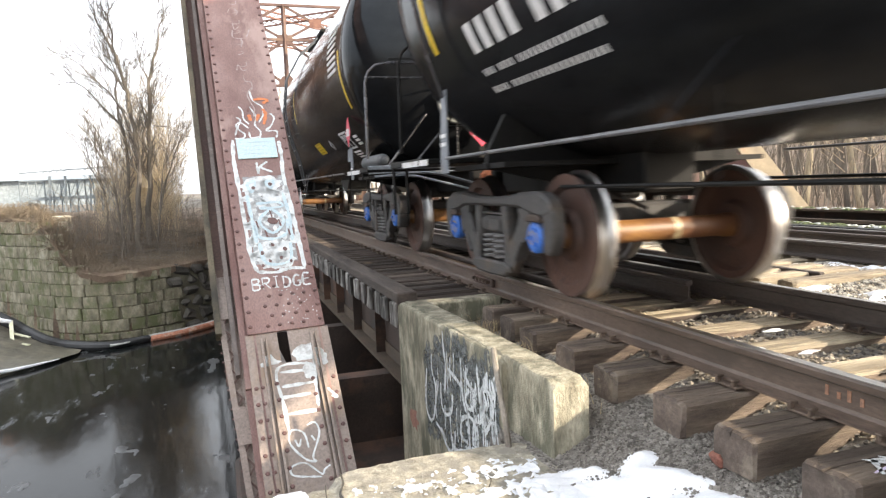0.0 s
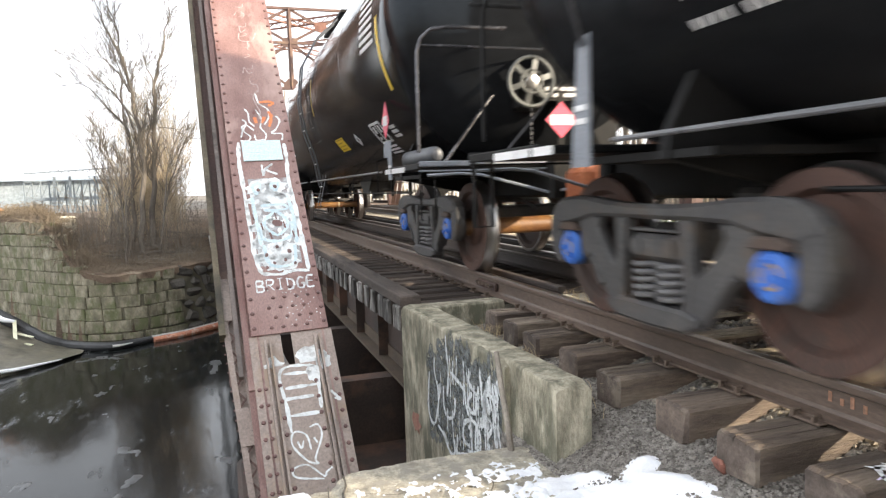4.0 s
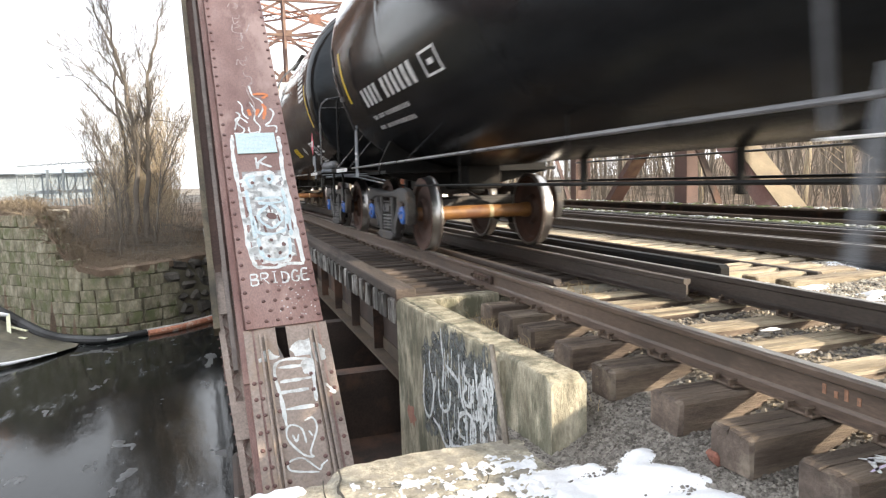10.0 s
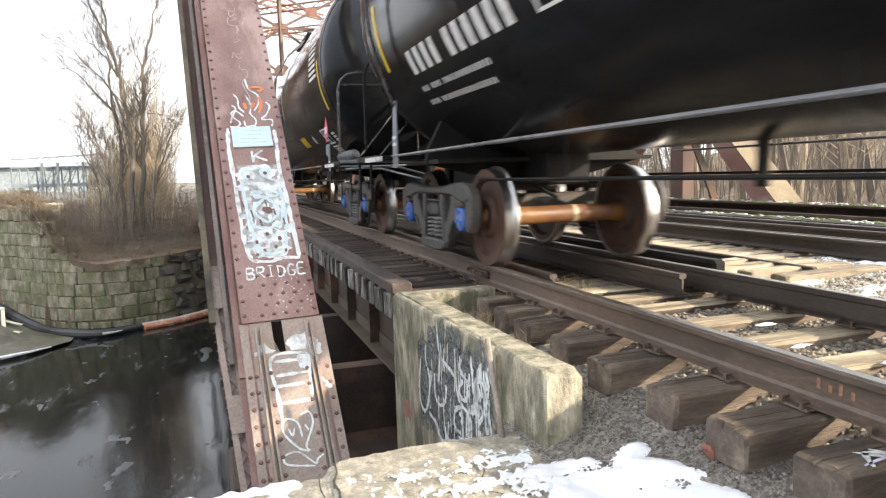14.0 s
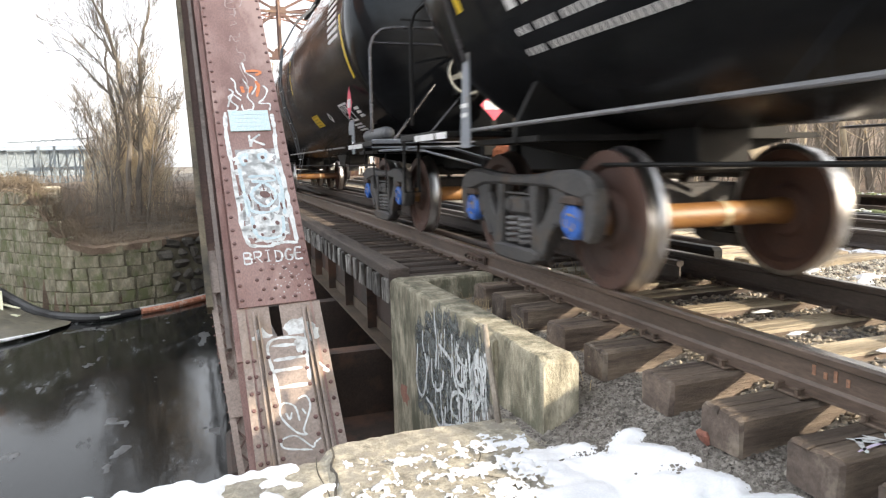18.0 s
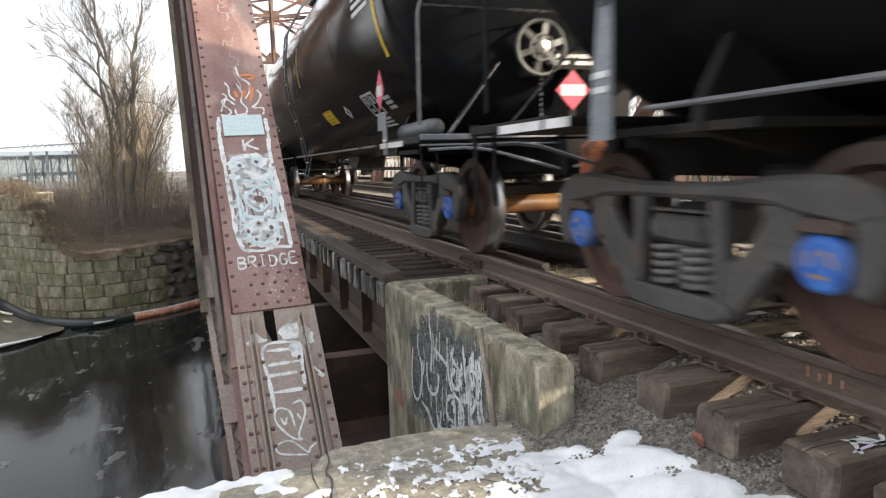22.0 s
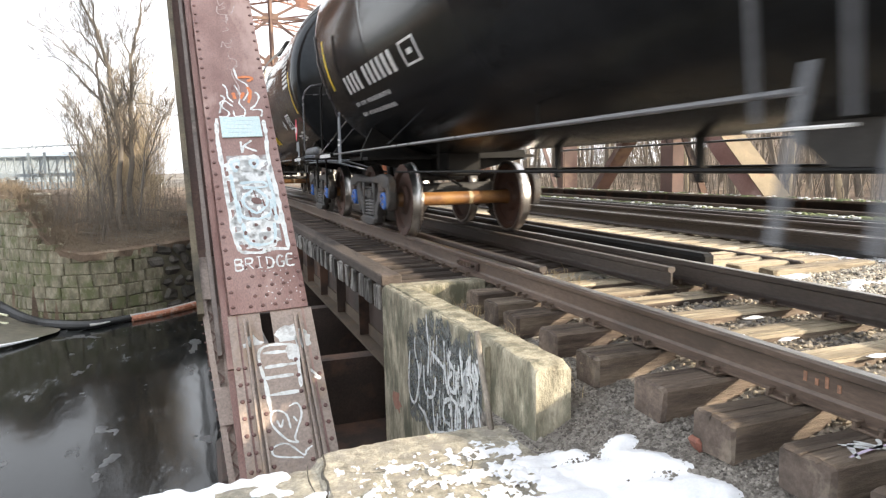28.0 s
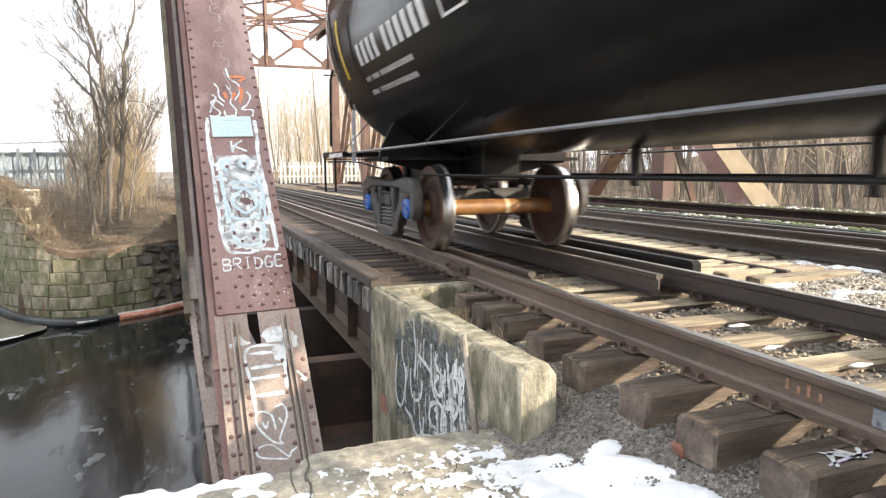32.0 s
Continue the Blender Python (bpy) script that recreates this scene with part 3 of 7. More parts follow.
def along_bank(x0, x1, step):
    pts, x = [], x0
    while x < x1:
        pts.append(x)
        dydx = (bank_y(x + 0.05) - bank_y(x)) / 0.05
        x += step / math.hypot(1, dydx)
    return pts


g = Geo()
bx = along_bank(-24, 6, 0.25)
for a, b in zip(bx, bx[1:]):
    g.add([(a, bank_y(a) - 0.015, -5.4), (b, bank_y(b) - 0.015, -5.4), (b, bank_y(b) - 0.015, wall_top(b) - 0.06), (a, bank_y(a) - 0.015, wall_top(a) - 0.06), (a, bank_y(a) + 0.8, wall_top(a) - 0.06), (b, bank_y(b) + 0.8, wall_top(b) - 0.06)], [(0, 1, 2, 3), (3, 2, 5, 4)])
part("wall_core", g, JOINT, far_wall)
g, bx = Geo(), along_bank(-20, 6, 0.16)
for x in bx:
    a, zt = bank_y(x), wall_top(x)
    rag = 0.09 * wobble(x, 0, 2.2, 4) + 0.07 * wobble(x, 0, 7, 8)
    sag = 0.1 + 0.16 * max(0.0, 0.4 + wobble(x, 3, 1.6, 2)) + 0.05 * wobble(x, 1, 9, 1)
    g.v += [(x, a - 0.1 + 0.4 * rag, zt + 0.02 - sag), (x, a - 0.11 + 0.5 * rag, zt + 0.05 + 0.3 * rag), (x, a + 0.12 + rag, zt + 0.13 + 0.5 * rag), (x, a + 0.5, zt + 0.16), (x, a + 1.1, ground_z(x, a + 1.1) + 0.02), (x, a + 1.7, ground_z(x, a + 1.7) - 0.1)]
g.f = [(i * 6 + k, (i + 1) * 6 + k, (i + 1) * 6 + k + 1, i * 6 + k + 1) for i in range(len(bx) - 1) for k in range(5)]
lip = part("bank_edge", g, SOIL, label="ragged brown soil edge over the river wall", kind="structure", smooth=50)
lip["category"] = "bank"
rw = random.Random(21)
for course in range(11):
    z0 = -4.2 + course * 0.43 + rw.uniform(-0.02, 0.02)
    x = -13 + rw.uniform(0, 0.4)
    while x < -2.0:
        w = rw.uniform(0.38, 0.85)
        y = bank_y(x)
        dy = (bank_y(x + 0.1) - y) / 0.1
        dx = w / math.hypot(1, dy)
        xm = x + dx / 2
        dy = (bank_y(xm + 0.1) - bank_y(xm - 0.1)) / 0.2
        rub = xm > -4.3
        rise = min(0.42, wall_top(xm) + 0.05 - z0)
        if rise > 0.12:
            if rub:
                s = (w * rw.uniform(0.7, 0.95), 0.6, min(rise + 0.06, rw.uniform(0.3, 0.46)))
                gg = Geo().cbox((0, 0, 0), s, 0.1, jit=0.07, rnd=rw)
            else:
                gg = Geo().cbox((0, 0, 0), (w - 0.006, 0.5, rise - 0.004), 0.022, jit=0.02, rnd=rw)
            o = part("stone", gg, RUBBLE if rub else STONE, far_wall, smooth=0)
            o.matrix_basis = Matrix.Translation((xm, bank_y(xm) + 0.2 + rw.uniform(-0.012, 0.012) * (6 if rub else 1), z0 + rise / 2)) @ Matrix.Rotation(math.atan(dy), 4, "Z") @ Matrix.Rotation(rw.uniform(-0.008, 0.008) * (8 if rub else 1), 4, "Y")
        x += dx

# floating boom: a black stretch and an orange stretch
boom = thing("containment_boom", "long black floating boom with an orange tail on the river", "boom")


def on_water(pts, z=WATER_Z + 0.1, n=10):
    """A soft curve through plan points."""
    out = []
    for i in range(len(pts) - 1):
        p0, p1, p2, p3 = [Vector(pts[max(0, min(len(pts) - 1, i + k))]) for k in (-1, 0, 1, 2)]
        for k in range(n):
            t = k / n
            q = 0.5 * ((2 * p1) + (p2 - p0) * t + (2 * p0 - 5 * p1 + 4 * p2 - p3) * t * t + (3 * p1 - p0 - 3 * p2 + p3) * t ** 3)
            out.append((q.x, q.y, z))
    return out + [(pts[-1][0], pts[-1][1], z)]


def taut(pts, n=8):
    """A soft curve through points in space."""
    flat = on_water([(p[0], p[1]) for p in pts], 0.0, n)
    high = on_water([(p[2], 0.0) for p in pts], 0.0, n)
    return [(a[0], a[1], b[0]) for a, b in zip(flat, high)]


# its near end is drawn up the wall and holds a sheet
part("float_sleeve", Geo().tube(taut([(-10.6, 25.6, -2.4), (-9.9, 25.3, -2.75), (-9.41, 25.05, -3.0), (-9.17, 25.0, -3.13), (-8.79, 25.0, -3.41), (-8.14, 24.45, -3.66), (-7.62, 24.4, -3.86), (-6.94, 23.91, -3.88), (-6.21, 23.55, -3.88), (-5.7, 23.82, -3.9), (-4.9, 24.4, -3.92)]), 0.24, 10, 0.11), BOOM, boom)
part("orange_sleeve", Geo().tube(on_water([(-4.95, 24.2), (-3.96, 24.74), (-2.83, 25.87), (-2.2, 26.5)], WATER_Z + 0.07), 0.1, 8, 0.13), ORANGE, boom, "faded orange boom sleeve")
part("pale_strip", Geo().tube(on_water([(-5.0, 24.25), (-4.4, 24.6), (-3.92, 24.9), (-2.8, 26.0)], WATER_Z + 0.17), 0.045, 6), GRITW, boom, "bleached strip along the orange sleeve")
part("pale_patch", Geo().tube(on_water([(-6.1, 23.42), (-5.8, 23.52), (-5.55, 23.7)], WATER_Z + 0.14), 0.05, 6, 0.02), GRITW, boom, "white worn patch on the black sleeve")
skirt = thing("plastic_sheet", "wet brown plastic sheet with white edge hanging into the water", "sheet")
top_edge = taut([(-10.3, 25.2, -2.75), (-9.4, 24.8, -3.15), (-8.79, 24.75, -3.5), (-8.14, 24.25, -3.75), (-7.5, 24.2, -3.94), (-6.95, 23.6, -3.95)], 4)
low_edge = taut([(-9.6, 20.9, -3.9), (-8.95, 21.1, -3.88), (-8.53, 21.4, -3.9), (-7.94, 21.8, -3.9), (-7.5, 22.3, -3.93), (-6.98, 23.1, -3.95)], 4)
g = Geo()
for i, (a, b) in enumerate(zip(top_edge, low_edge)):
    for j in range(8):
        q = Vector(a).lerp(Vector(b), j / 7)
        sag = 4 * (j / 7) * (1 - j / 7)
        g.v.append((q.x, q.y, q.z - 0.12 * sag * max(0.0, a[2] + 3.95) + 0.05 * sag * wobble(q.x, q.y, 2.2, 8) + 0.02))
g.f = [(i * 8 + j, i * 8 + j + 1, (i + 1) * 8 + j + 1, (i + 1) * 8 + j) for i in range(len(top_edge) - 1) for j in range(7)]
part("sheet", g, SHEET, skirt)
part("white_edge", Geo().tube([(x, y, z + 0.02 + 0.02 * wobble(x, y, 4, 1)) for x, y, z in low_edge[:-3]], 0.1, 7, 0.02), SNOW, skirt)
for a, b in (((-9.12, 24.74, -2.98), (-8.92, 23.9, -3.72)), ((-9.03, 24.5, -3.36), (-8.52, 24.3, -3.5)), ((-8.94, 24.1, -3.6), (-8.45, 23.9, -3.67))):
    part("strap", Geo().bar(a, b, 0.11, 0.03), STRAP, skirt)
part("white_fold", Geo().tube(taut([(-9.75, 24.9, -2.78), (-9.4, 24.72, -2.93), (-9.1, 24.7, -3.0)], 4), 0.11, 7, 0.05), SNOW, skirt, "white fold of the sheet over the boom")

# ---- near abutment: ledge, wing wall, back wall ----
abutment = thing("abutment", "weathered concrete bridge abutment with a low wing wall", "abutment", kind="structure")
g = Geo()
lx = steps((-4.6, -3.4, 0.4), (-3.4, -2.7, 0.05), (-2.7, -0.7, 0.025))
ly = steps((1.3, 2.1, 0.08), (2.1, 3.45, 0.025))
rows = []
for x in lx:
    front = lerp(x, [(-9, 3.1), (-2.45, 3.2), (-2.05, 3.28), (-1.95, 3.4), (-1.5, 3.44), (-1.0, 3.4), (-0.7, 3.3)]) + 0.02 * wobble(x, 0, 4, 6) + 0.022 * wobble(x, 0, 13, 1) + 0.014 * wobble(x, 0, 40, 5)
    rows.append(front)
for x, fr in zip(lx, rows):
    for y in ly:
        yy = y if y < 2.5 else 2.5 + (y - 2.5) / (3.45 - 2.5) * (fr - 2.5)
        drop = 0.012 * smooth(fr - 0.025, fr, yy) + 0.02 * smooth(-2.0, -2.03, x) + 0.006 * smooth(0.1, 0.3, wobble(x, y, 3.2, 12))
        g.v.append((x, yy, -0.6 - drop + 0.006 * wobble(x, y, 5, 3) + 0.005 * wobble(x, y, 22, 8) + 0.004 * wobble(x, y, 60, 9)))
    g.v.append((x, fr + 0.005, -1.0))
    g.v.append((x, fr + 0.01, -5.4))
n = len(ly) + 2
g.f = [(i * n + j, i * n + j + 1, (i + 1) * n + j + 1, (i + 1) * n + j) for i in range(len(lx) - 1) for j in range(n - 1)]
part("ledge", g, LEDGEC, abutment, "cracked concrete ledge with snow scraps", smooth=28)


def worn_wall(x0, x1, y0, y1, z0, z1, r, seed, wear=0.012):
    """An upright slab with rounded worn top edges."""
    g, n = Geo(), max(4, round((y1 - y0) / 0.035))
    for i in range(n + 1):
        y = y0 + (y1 - y0) * i / n
        k = r * (1.6 if i in (0, n) else (0.9 if i in (1, n - 1) else 0.0))
        ring = [(x0, z0), (x0, z0 + 0.5 * (z1 - z0)), (x0, z1 - 0.3), (x0, z1 - r - k), (x0 + 0.3 * r, z1 - 0.3 * r - k), (x0 + r, z1 - k), ((x0 + x1) / 2, z1 - 0.6 * k), (x1 - r, z1 - k), (x1 - 0.3 * r, z1 - 0.3 * r - k), (x1, z1 - r - k), (x1, z0)]
        for a, (x, z) in enumerate(ring):
            w = wear if 2 < a < 10 else wear * 0.4
            g.v.append((x + w * wobble(y * 7, a * 3.1, 1, seed) + w * 0.5 * wobble(y * 25, a * 5, 1, seed), y + (0.02 * wobble(a * 2.3, z, 2, seed) if i in (0, n) else 0), z + w * wobble(y * 9, a * 1.7, 1, seed + 3)))
    m = 11
    for i in range(n):
        g.f += [(i * m + k, i * m + (k + 1) % m, (i + 1) * m + (k + 1) % m, (i + 1) * m + k) for k in range(m)]
    g.f += [tuple(range(m))[::-1], tuple(range(n * m, (n + 1) * m))]
    return g


wing = part("wing_wall", worn_wall(-0.1, 0.105, -1.4, 1.42, -1.8, 1.82, 0.018, 2.0, 0.006), WALLC, abutment, "stained concrete wing wall with worn edges", smooth=0)
wing.matrix_basis = Matrix.Translation((-0.825, 4.45, -1.99)) @ Matrix.Rotation(radians(1.2), 4, "Z")
panel = part("wall_panel", worn_wall(-0.137, 0.0, -0.83, 1.425, -1.8, 1.812, 0.02, 6.0, 0.003), WALLC, abutment, "raised concrete panel covered in white graffiti", smooth=0)
panel.matrix_basis = wing.matrix_basis.copy()
part("back_wall", Geo().cbox((0.55, 5.8, -2.6), (3.0, 0.3, 4.75), 0.03), CONCRETE, abutment, "mossy concrete back wall under the rails")
# seat takes the steel's shade-dark colour
part("bearing_seat", Geo().cbox((2.0, 6.4, -3.4), (9.0, 1.1, 3.2), 0.04), DARKST, abutment, "concrete bearing seat, coloured dark for shade")
part("wall_cap", Geo().cbox((-0.46, 5.74, -0.3), (0.8, 0.24, 0.25), 0.018, jit=0.006, rnd=RND), WALLC, abutment, "stained concrete top of the back wall")
pipe = thing("leaning_pipe", "thin rusty grey pipe leaning against the graffiti wall", "pipe")
part("pipe_tube", Geo().tube([(-1.03, 3.33, -0.63), (-1.022, 3.39, -0.5), (-1.0, 3.54, -0.27), (-0.985, 3.63, -0.11)], 0.02, 8, 0.017), PIPEM, pipe)

# ---- tracks ----
RAIL_PROFILE = [(-0.07, -0.186), (0.07, -0.186), (0.07, -0.174), (0.02, -0.156), (0.009, -0.14), (0.009, -0.05), (0.034, -0.038), (0.036, -0.01), (0.03, -0.001), (-0.03, -0.001), (-0.036, -0.01), (-0.034, -0.038), (-0.009, -0.05), (-0.009, -0.14), (-0.02, -0.156), (-0.07, -0.174)]


def rail(x, y0, y1, z, parent, label="", polished=True, name="rail", steel=None):
    g = Geo().prism([(x + a, z + b) for a, b in RAIL_PROFILE], y0, y1, "y")
    r = part(name, g, steel or RAIL, parent, label, smooth=25)
    if polished:
        part("running_surface", Geo().box((x + 0.002, (y0 + y1) / 2, z + 0.001), (0.052, y1 - y0, 0.004)), RAILTOP, r, "polished running surface")
    return r


def tie_mesh(name, sx, sy, sz, rnd, materials, pale=False):
    g = Geo()
    n = 9
    h = (sx / 2, sy / 2, sz / 2)
    b = 0.014
    cuts = [(c * h[1] + rnd.uniform(-0.012, 0.012), rnd.uniform(0.003, 0.008), rnd.choice((0.004, 0.012, 0.022))) for c in (0.5, 0.05, -0.5)]
    ring = [(-h[1] + b, -h[2]), (h[1] - b, -h[2]), (h[1], -h[2] + b), (h[1], h[2] - b), (h[1] - b, h[2])] + [p for c, w, d in cuts for p in ((c + w, h[2]), (c, h[2] - d), (c - w, h[2]))] + [(-h[1] + b, h[2]), (-h[1], h[2] - b), (-h[1], -h[2] + b)]
    m = len(ring)
    for i in range(n):
        x = -h[0] + (0, 0.03, 0.12, 0.35, 0.5, 0.65, 0.88, 0.97, 1)[i] * (sx - 0.0) if sx < 0.5 else (-h[0] + (0, 0.022, 0.12, 0.5)[i] if i < 4 else (0.0 if i == 4 else h[0] - (0, 0.022, 0.12, 0.5)[8 - i]))
        pinch = 0.93 if i in (0, n - 1) else 1.0
        for a, c in ring:
            g.v.append((x + rnd.uniform(-0.012, 0.012) * (i in (0, n - 1)), a * pinch + rnd.uniform(-0.004, 0.004), c * pinch + rnd.uniform(-0.004, 0.003)))
    for i in range(n - 1):
        g.f += [(i * m + k, i * m + (k + 1) % m, (i + 1) * m + (k + 1) % m, (i + 1) * m + k) for k in range(m)]
    g.f += [tuple(range(m))[::-1], tuple(range((n - 1) * m, n * m))]
    me = g.mesh(name, 20)
    for q in materials:
        me.materials.append(q)
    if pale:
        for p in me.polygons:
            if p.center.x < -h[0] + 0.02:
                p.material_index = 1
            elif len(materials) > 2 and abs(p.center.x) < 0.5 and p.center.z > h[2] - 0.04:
                # sun patch on the top between the rails, painted by material
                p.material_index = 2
    return me


TRACK_2 = 4.72
track_1 = thing("track_1", "rusty railway track on weathered timber ties", "railway track", kind="structure")
track_2 = thing("track_2", "second rusty railway track beside the first", "railway track", kind="structure")
for x, name in ((0.0, "near"), (GAUGE, "far")):
    rail(x, -34, 95, 0.0, track_1, "brown rusted running rail with worn bright head", steel=RAIL if name == "near" else RAIL2)
# guard rails and second track use the shade-dark rail colour
rail(0.27, 5.15, 60, -0.01, track_1, "dark rusted inner guard rail", False, "guard_rail", RAIL2)
rail(1.2, 4.62, 60, -0.01, track_1, "dark rusted inner guard rail", False, "guard_rail", RAIL2)
for x in (TRACK_2 - GAUGE / 2, TRACK_2 + GAUGE / 2):
    rail(x, -34, 95, 0.05, track_2, "dark rusted running rail", steel=RAIL2)
for x in (TRACK_2 - 0.45, TRACK_2 + 0.45):
    rail(x, 5, 60, 0.03, track_2, "rusted inner guard rail", False, "guard_rail", RAIL2)

rt = random.Random(5)
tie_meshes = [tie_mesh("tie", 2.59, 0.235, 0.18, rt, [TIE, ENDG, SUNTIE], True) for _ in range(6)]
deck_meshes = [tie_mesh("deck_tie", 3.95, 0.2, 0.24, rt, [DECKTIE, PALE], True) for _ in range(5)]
# second-track deck ties wear the sunlit tan all over
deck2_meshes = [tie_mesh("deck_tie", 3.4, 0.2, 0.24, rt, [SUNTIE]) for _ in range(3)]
plate_mesh = Geo().cbox((0, 0, 0), (0.22, 0.16, 0.014), 0.004).mesh("tie_plate")
spike_mesh = Geo().cbox((0, 0, 0.012), (0.03, 0.02, 0.03), 0.005).cbox((0.006, 0, 0.03), (0.045, 0.03, 0.014), 0.005).mesh("spike")
NEAR_TIES = ((1.37, -0.48), (1.805, -0.47), (2.237, -0.5), (2.7, -0.455), (3.257, -0.455), (3.8, -0.42), (4.4, -0.41), (4.82, -0.39), (5.23, -0.37))
for i in range(-22, 9):
    y, jog = (NEAR_TIES[i][0] - 0.11, NEAR_TIES[i][1] + 1.295 + 0.01 - TRACK_X) if i >= 0 else (1.26 + 0.5 * i + rt.uniform(-0.03, 0.03), rt.uniform(-0.05, 0.05))
    o = part("tie", tie_meshes[i % 6], TIE, track_1)
    o.matrix_basis = Matrix.Translation((TRACK_X - 0.01 + jog, y + 0.11, -0.292 + rt.uniform(-0.008, 0.004))) @ Matrix.Rotation(rt.uniform(-0.025, 0.025), 4, "Z") @ Matrix.Rotation(rt.uniform(-0.006, 0.006), 4, "Y")
    for x in (0.0, GAUGE):
        part("tie_plate", plate_mesh, PLATE, track_1, loc=(x, y + 0.11, -0.194))
        if -1 < y < 6:
            for sx, sy in ((-0.1, -0.05), (0.1, 0.05), (-0.1, 0.06)):
                part("spike", spike_mesh, PLATE, track_1, loc=(x + sx, y + 0.11 + sy, -0.19))
    if i > -8:
        o = part("tie", tie_meshes[(i + 2) % 6], TIE, track_2)
        o.matrix_basis = Matrix.Translation((TRACK_2 + rt.uniform(-0.05, 0.05), y + 0.2, -0.242))
for i in range(110):
    y = 6.06 + 0.345 * i + rt.uniform(-0.012, 0.012)
    o = part("deck_tie", deck_meshes[i % 5], DECKTIE, track_1)
    o.location = (0.97 + rt.uniform(-0.015, 0.015), y, -0.325)
    if y < 22:
        part("tie_plate", plate_mesh, PLATE, track_1, loc=(0.0, y, -0.196))
        part("spike", spike_mesh, PLATE, track_1, loc=(-0.1, y - 0.04, -0.19))
    if i < 90:
        part("deck_tie", deck2_meshes[i % 3], TIE, track_2, loc=(TRACK_2 - 0.1, y, -0.275))
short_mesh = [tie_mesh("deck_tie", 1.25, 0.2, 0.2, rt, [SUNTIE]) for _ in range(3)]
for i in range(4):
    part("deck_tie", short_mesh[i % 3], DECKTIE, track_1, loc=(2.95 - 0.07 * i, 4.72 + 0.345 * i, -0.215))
part("curb_timber", Geo().cbox((-0.89, 25.0, -0.155), (0.2, 38.2, 0.1), 0.012), CURB, track_1, "long grey curb timber along the deck edge")
part("guard_timber", Geo().cbox((1.79, 24.85, -0.035), (0.15, 40.0, 0.15), 0.03), BLACK, track_1, "black guard timber outside the far rail")
part("guard_timber", Geo().cbox((2.9, 24.85, -0.14), (0.07, 40.0, 0.07), 0.01), CURB, track_1, "thin dark strip on the deck ties")
part("guard_timber", Geo().cbox((6.25, 24.6, -0.08), (0.2, 40.0, 0.16), 0.03), BLACK, track_2, "black guard timber")
part("joint_bar", Geo().cbox((-0.03, 6.15, -0.1), (0.026, 0.5, 0.075), 0.008, jit=0.005, rnd=rt), WHEEL, track_1, "bolted rail joint bar")
for k in range(5):
    part("bolt", Geo().cyl((-0.04, 5.97 + 0.09 * k, -0.09), (-0.085, 5.97 + 0.09 * k, -0.09), 0.018, n=6), RAIL, track_1)
for k, (y, h) in enumerate(((2.02, 0.035), (2.08, 0.05), (2.13, 0.03), (2.19, 0.045))):
    part("paint_mark", Geo().box((-0.0105, y, -0.095 + 0.01 * (k % 2)), (0.003, 0.018, h)), PRIMER, track_1, "faded orange paint mark on the rail web")
part("paint_mark", Geo().cbox((-0.0125, 1.72, -0.095), (0.006, 0.13, 0.075), 0.002, jit=0.002, rnd=RND), GREYP, track_1, "pale blue grey patch on the rail web")
for k in range(3):
    part("bolt", Geo().cyl((-0.012, 1.675 + 0.045 * k, -0.11), (-0.03, 1.675 + 0.045 * k, -0.11), 0.012, n=6), GREYP, track_1)
walkway = thing("walkway", "low mossy steel walkway edge beside the second track", "walkway", kind="structure")
part("lower_curb", Geo().cbox((6.55, 22, -0.12), (0.3, 46, 0.24), 0.03), MOSS, walkway, "mossy grit covered curb")
part("web_plate", Geo().box((7.3, 22, -0.1), (0.03, 46, 0.5)), DARKST, walkway)
part("upper_flange", Geo().cbox((7.3, 22, 0.175), (0.34, 46, 0.045), 0.008), FLANGE, walkway, "olive brown top flange")
part("foot_rail", Geo().cbox((6.95, 22, 0.02), (0.07, 46, 0.06), 0.01), FLANGE, walkway, "thin rusty angle bar")
rwk = random.Random(8)
g, g2 = Geo(), Geo()
for i in range(900):
    x, y = rwk.choice((6.55 + rwk.uniform(-0.14, 0.14), 7.3 + rwk.uniform(-0.16, 0.16))), 5 + 20 * rwk.random() ** 1.6
    z, r = (0.005 if x < 7 else 0.2), rwk.uniform(0.012, 0.045)
    (g if i % 3 else g2).box((x, y, z), (r * 2, r * rwk.uniform(1.5, 4), r * 0.7), top=0.5)
debris = thing("walkway_debris", "scraps of moss, grit and snow along the walkway edge", "debris", kind="stuff")
part("moss_clumps", g, GREENM, debris, kind="stuff", smooth=0, fix=False)
part("snow_crumbs", g2, GRITW, debris, kind="stuff", smooth=0, fix=False)

# girders and stringers below the deck, their shade put into the colour
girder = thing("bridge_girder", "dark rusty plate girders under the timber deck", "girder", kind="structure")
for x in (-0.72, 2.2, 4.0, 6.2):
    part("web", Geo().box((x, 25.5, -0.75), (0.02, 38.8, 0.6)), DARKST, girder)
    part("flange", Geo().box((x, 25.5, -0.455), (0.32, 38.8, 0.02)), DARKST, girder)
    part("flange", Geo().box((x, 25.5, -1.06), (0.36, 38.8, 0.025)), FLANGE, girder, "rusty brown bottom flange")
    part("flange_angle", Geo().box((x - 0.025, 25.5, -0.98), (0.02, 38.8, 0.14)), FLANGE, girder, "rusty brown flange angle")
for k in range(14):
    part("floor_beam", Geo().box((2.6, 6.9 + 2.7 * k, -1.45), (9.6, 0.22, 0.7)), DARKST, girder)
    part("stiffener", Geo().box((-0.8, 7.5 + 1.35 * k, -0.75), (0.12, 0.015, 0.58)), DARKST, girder)
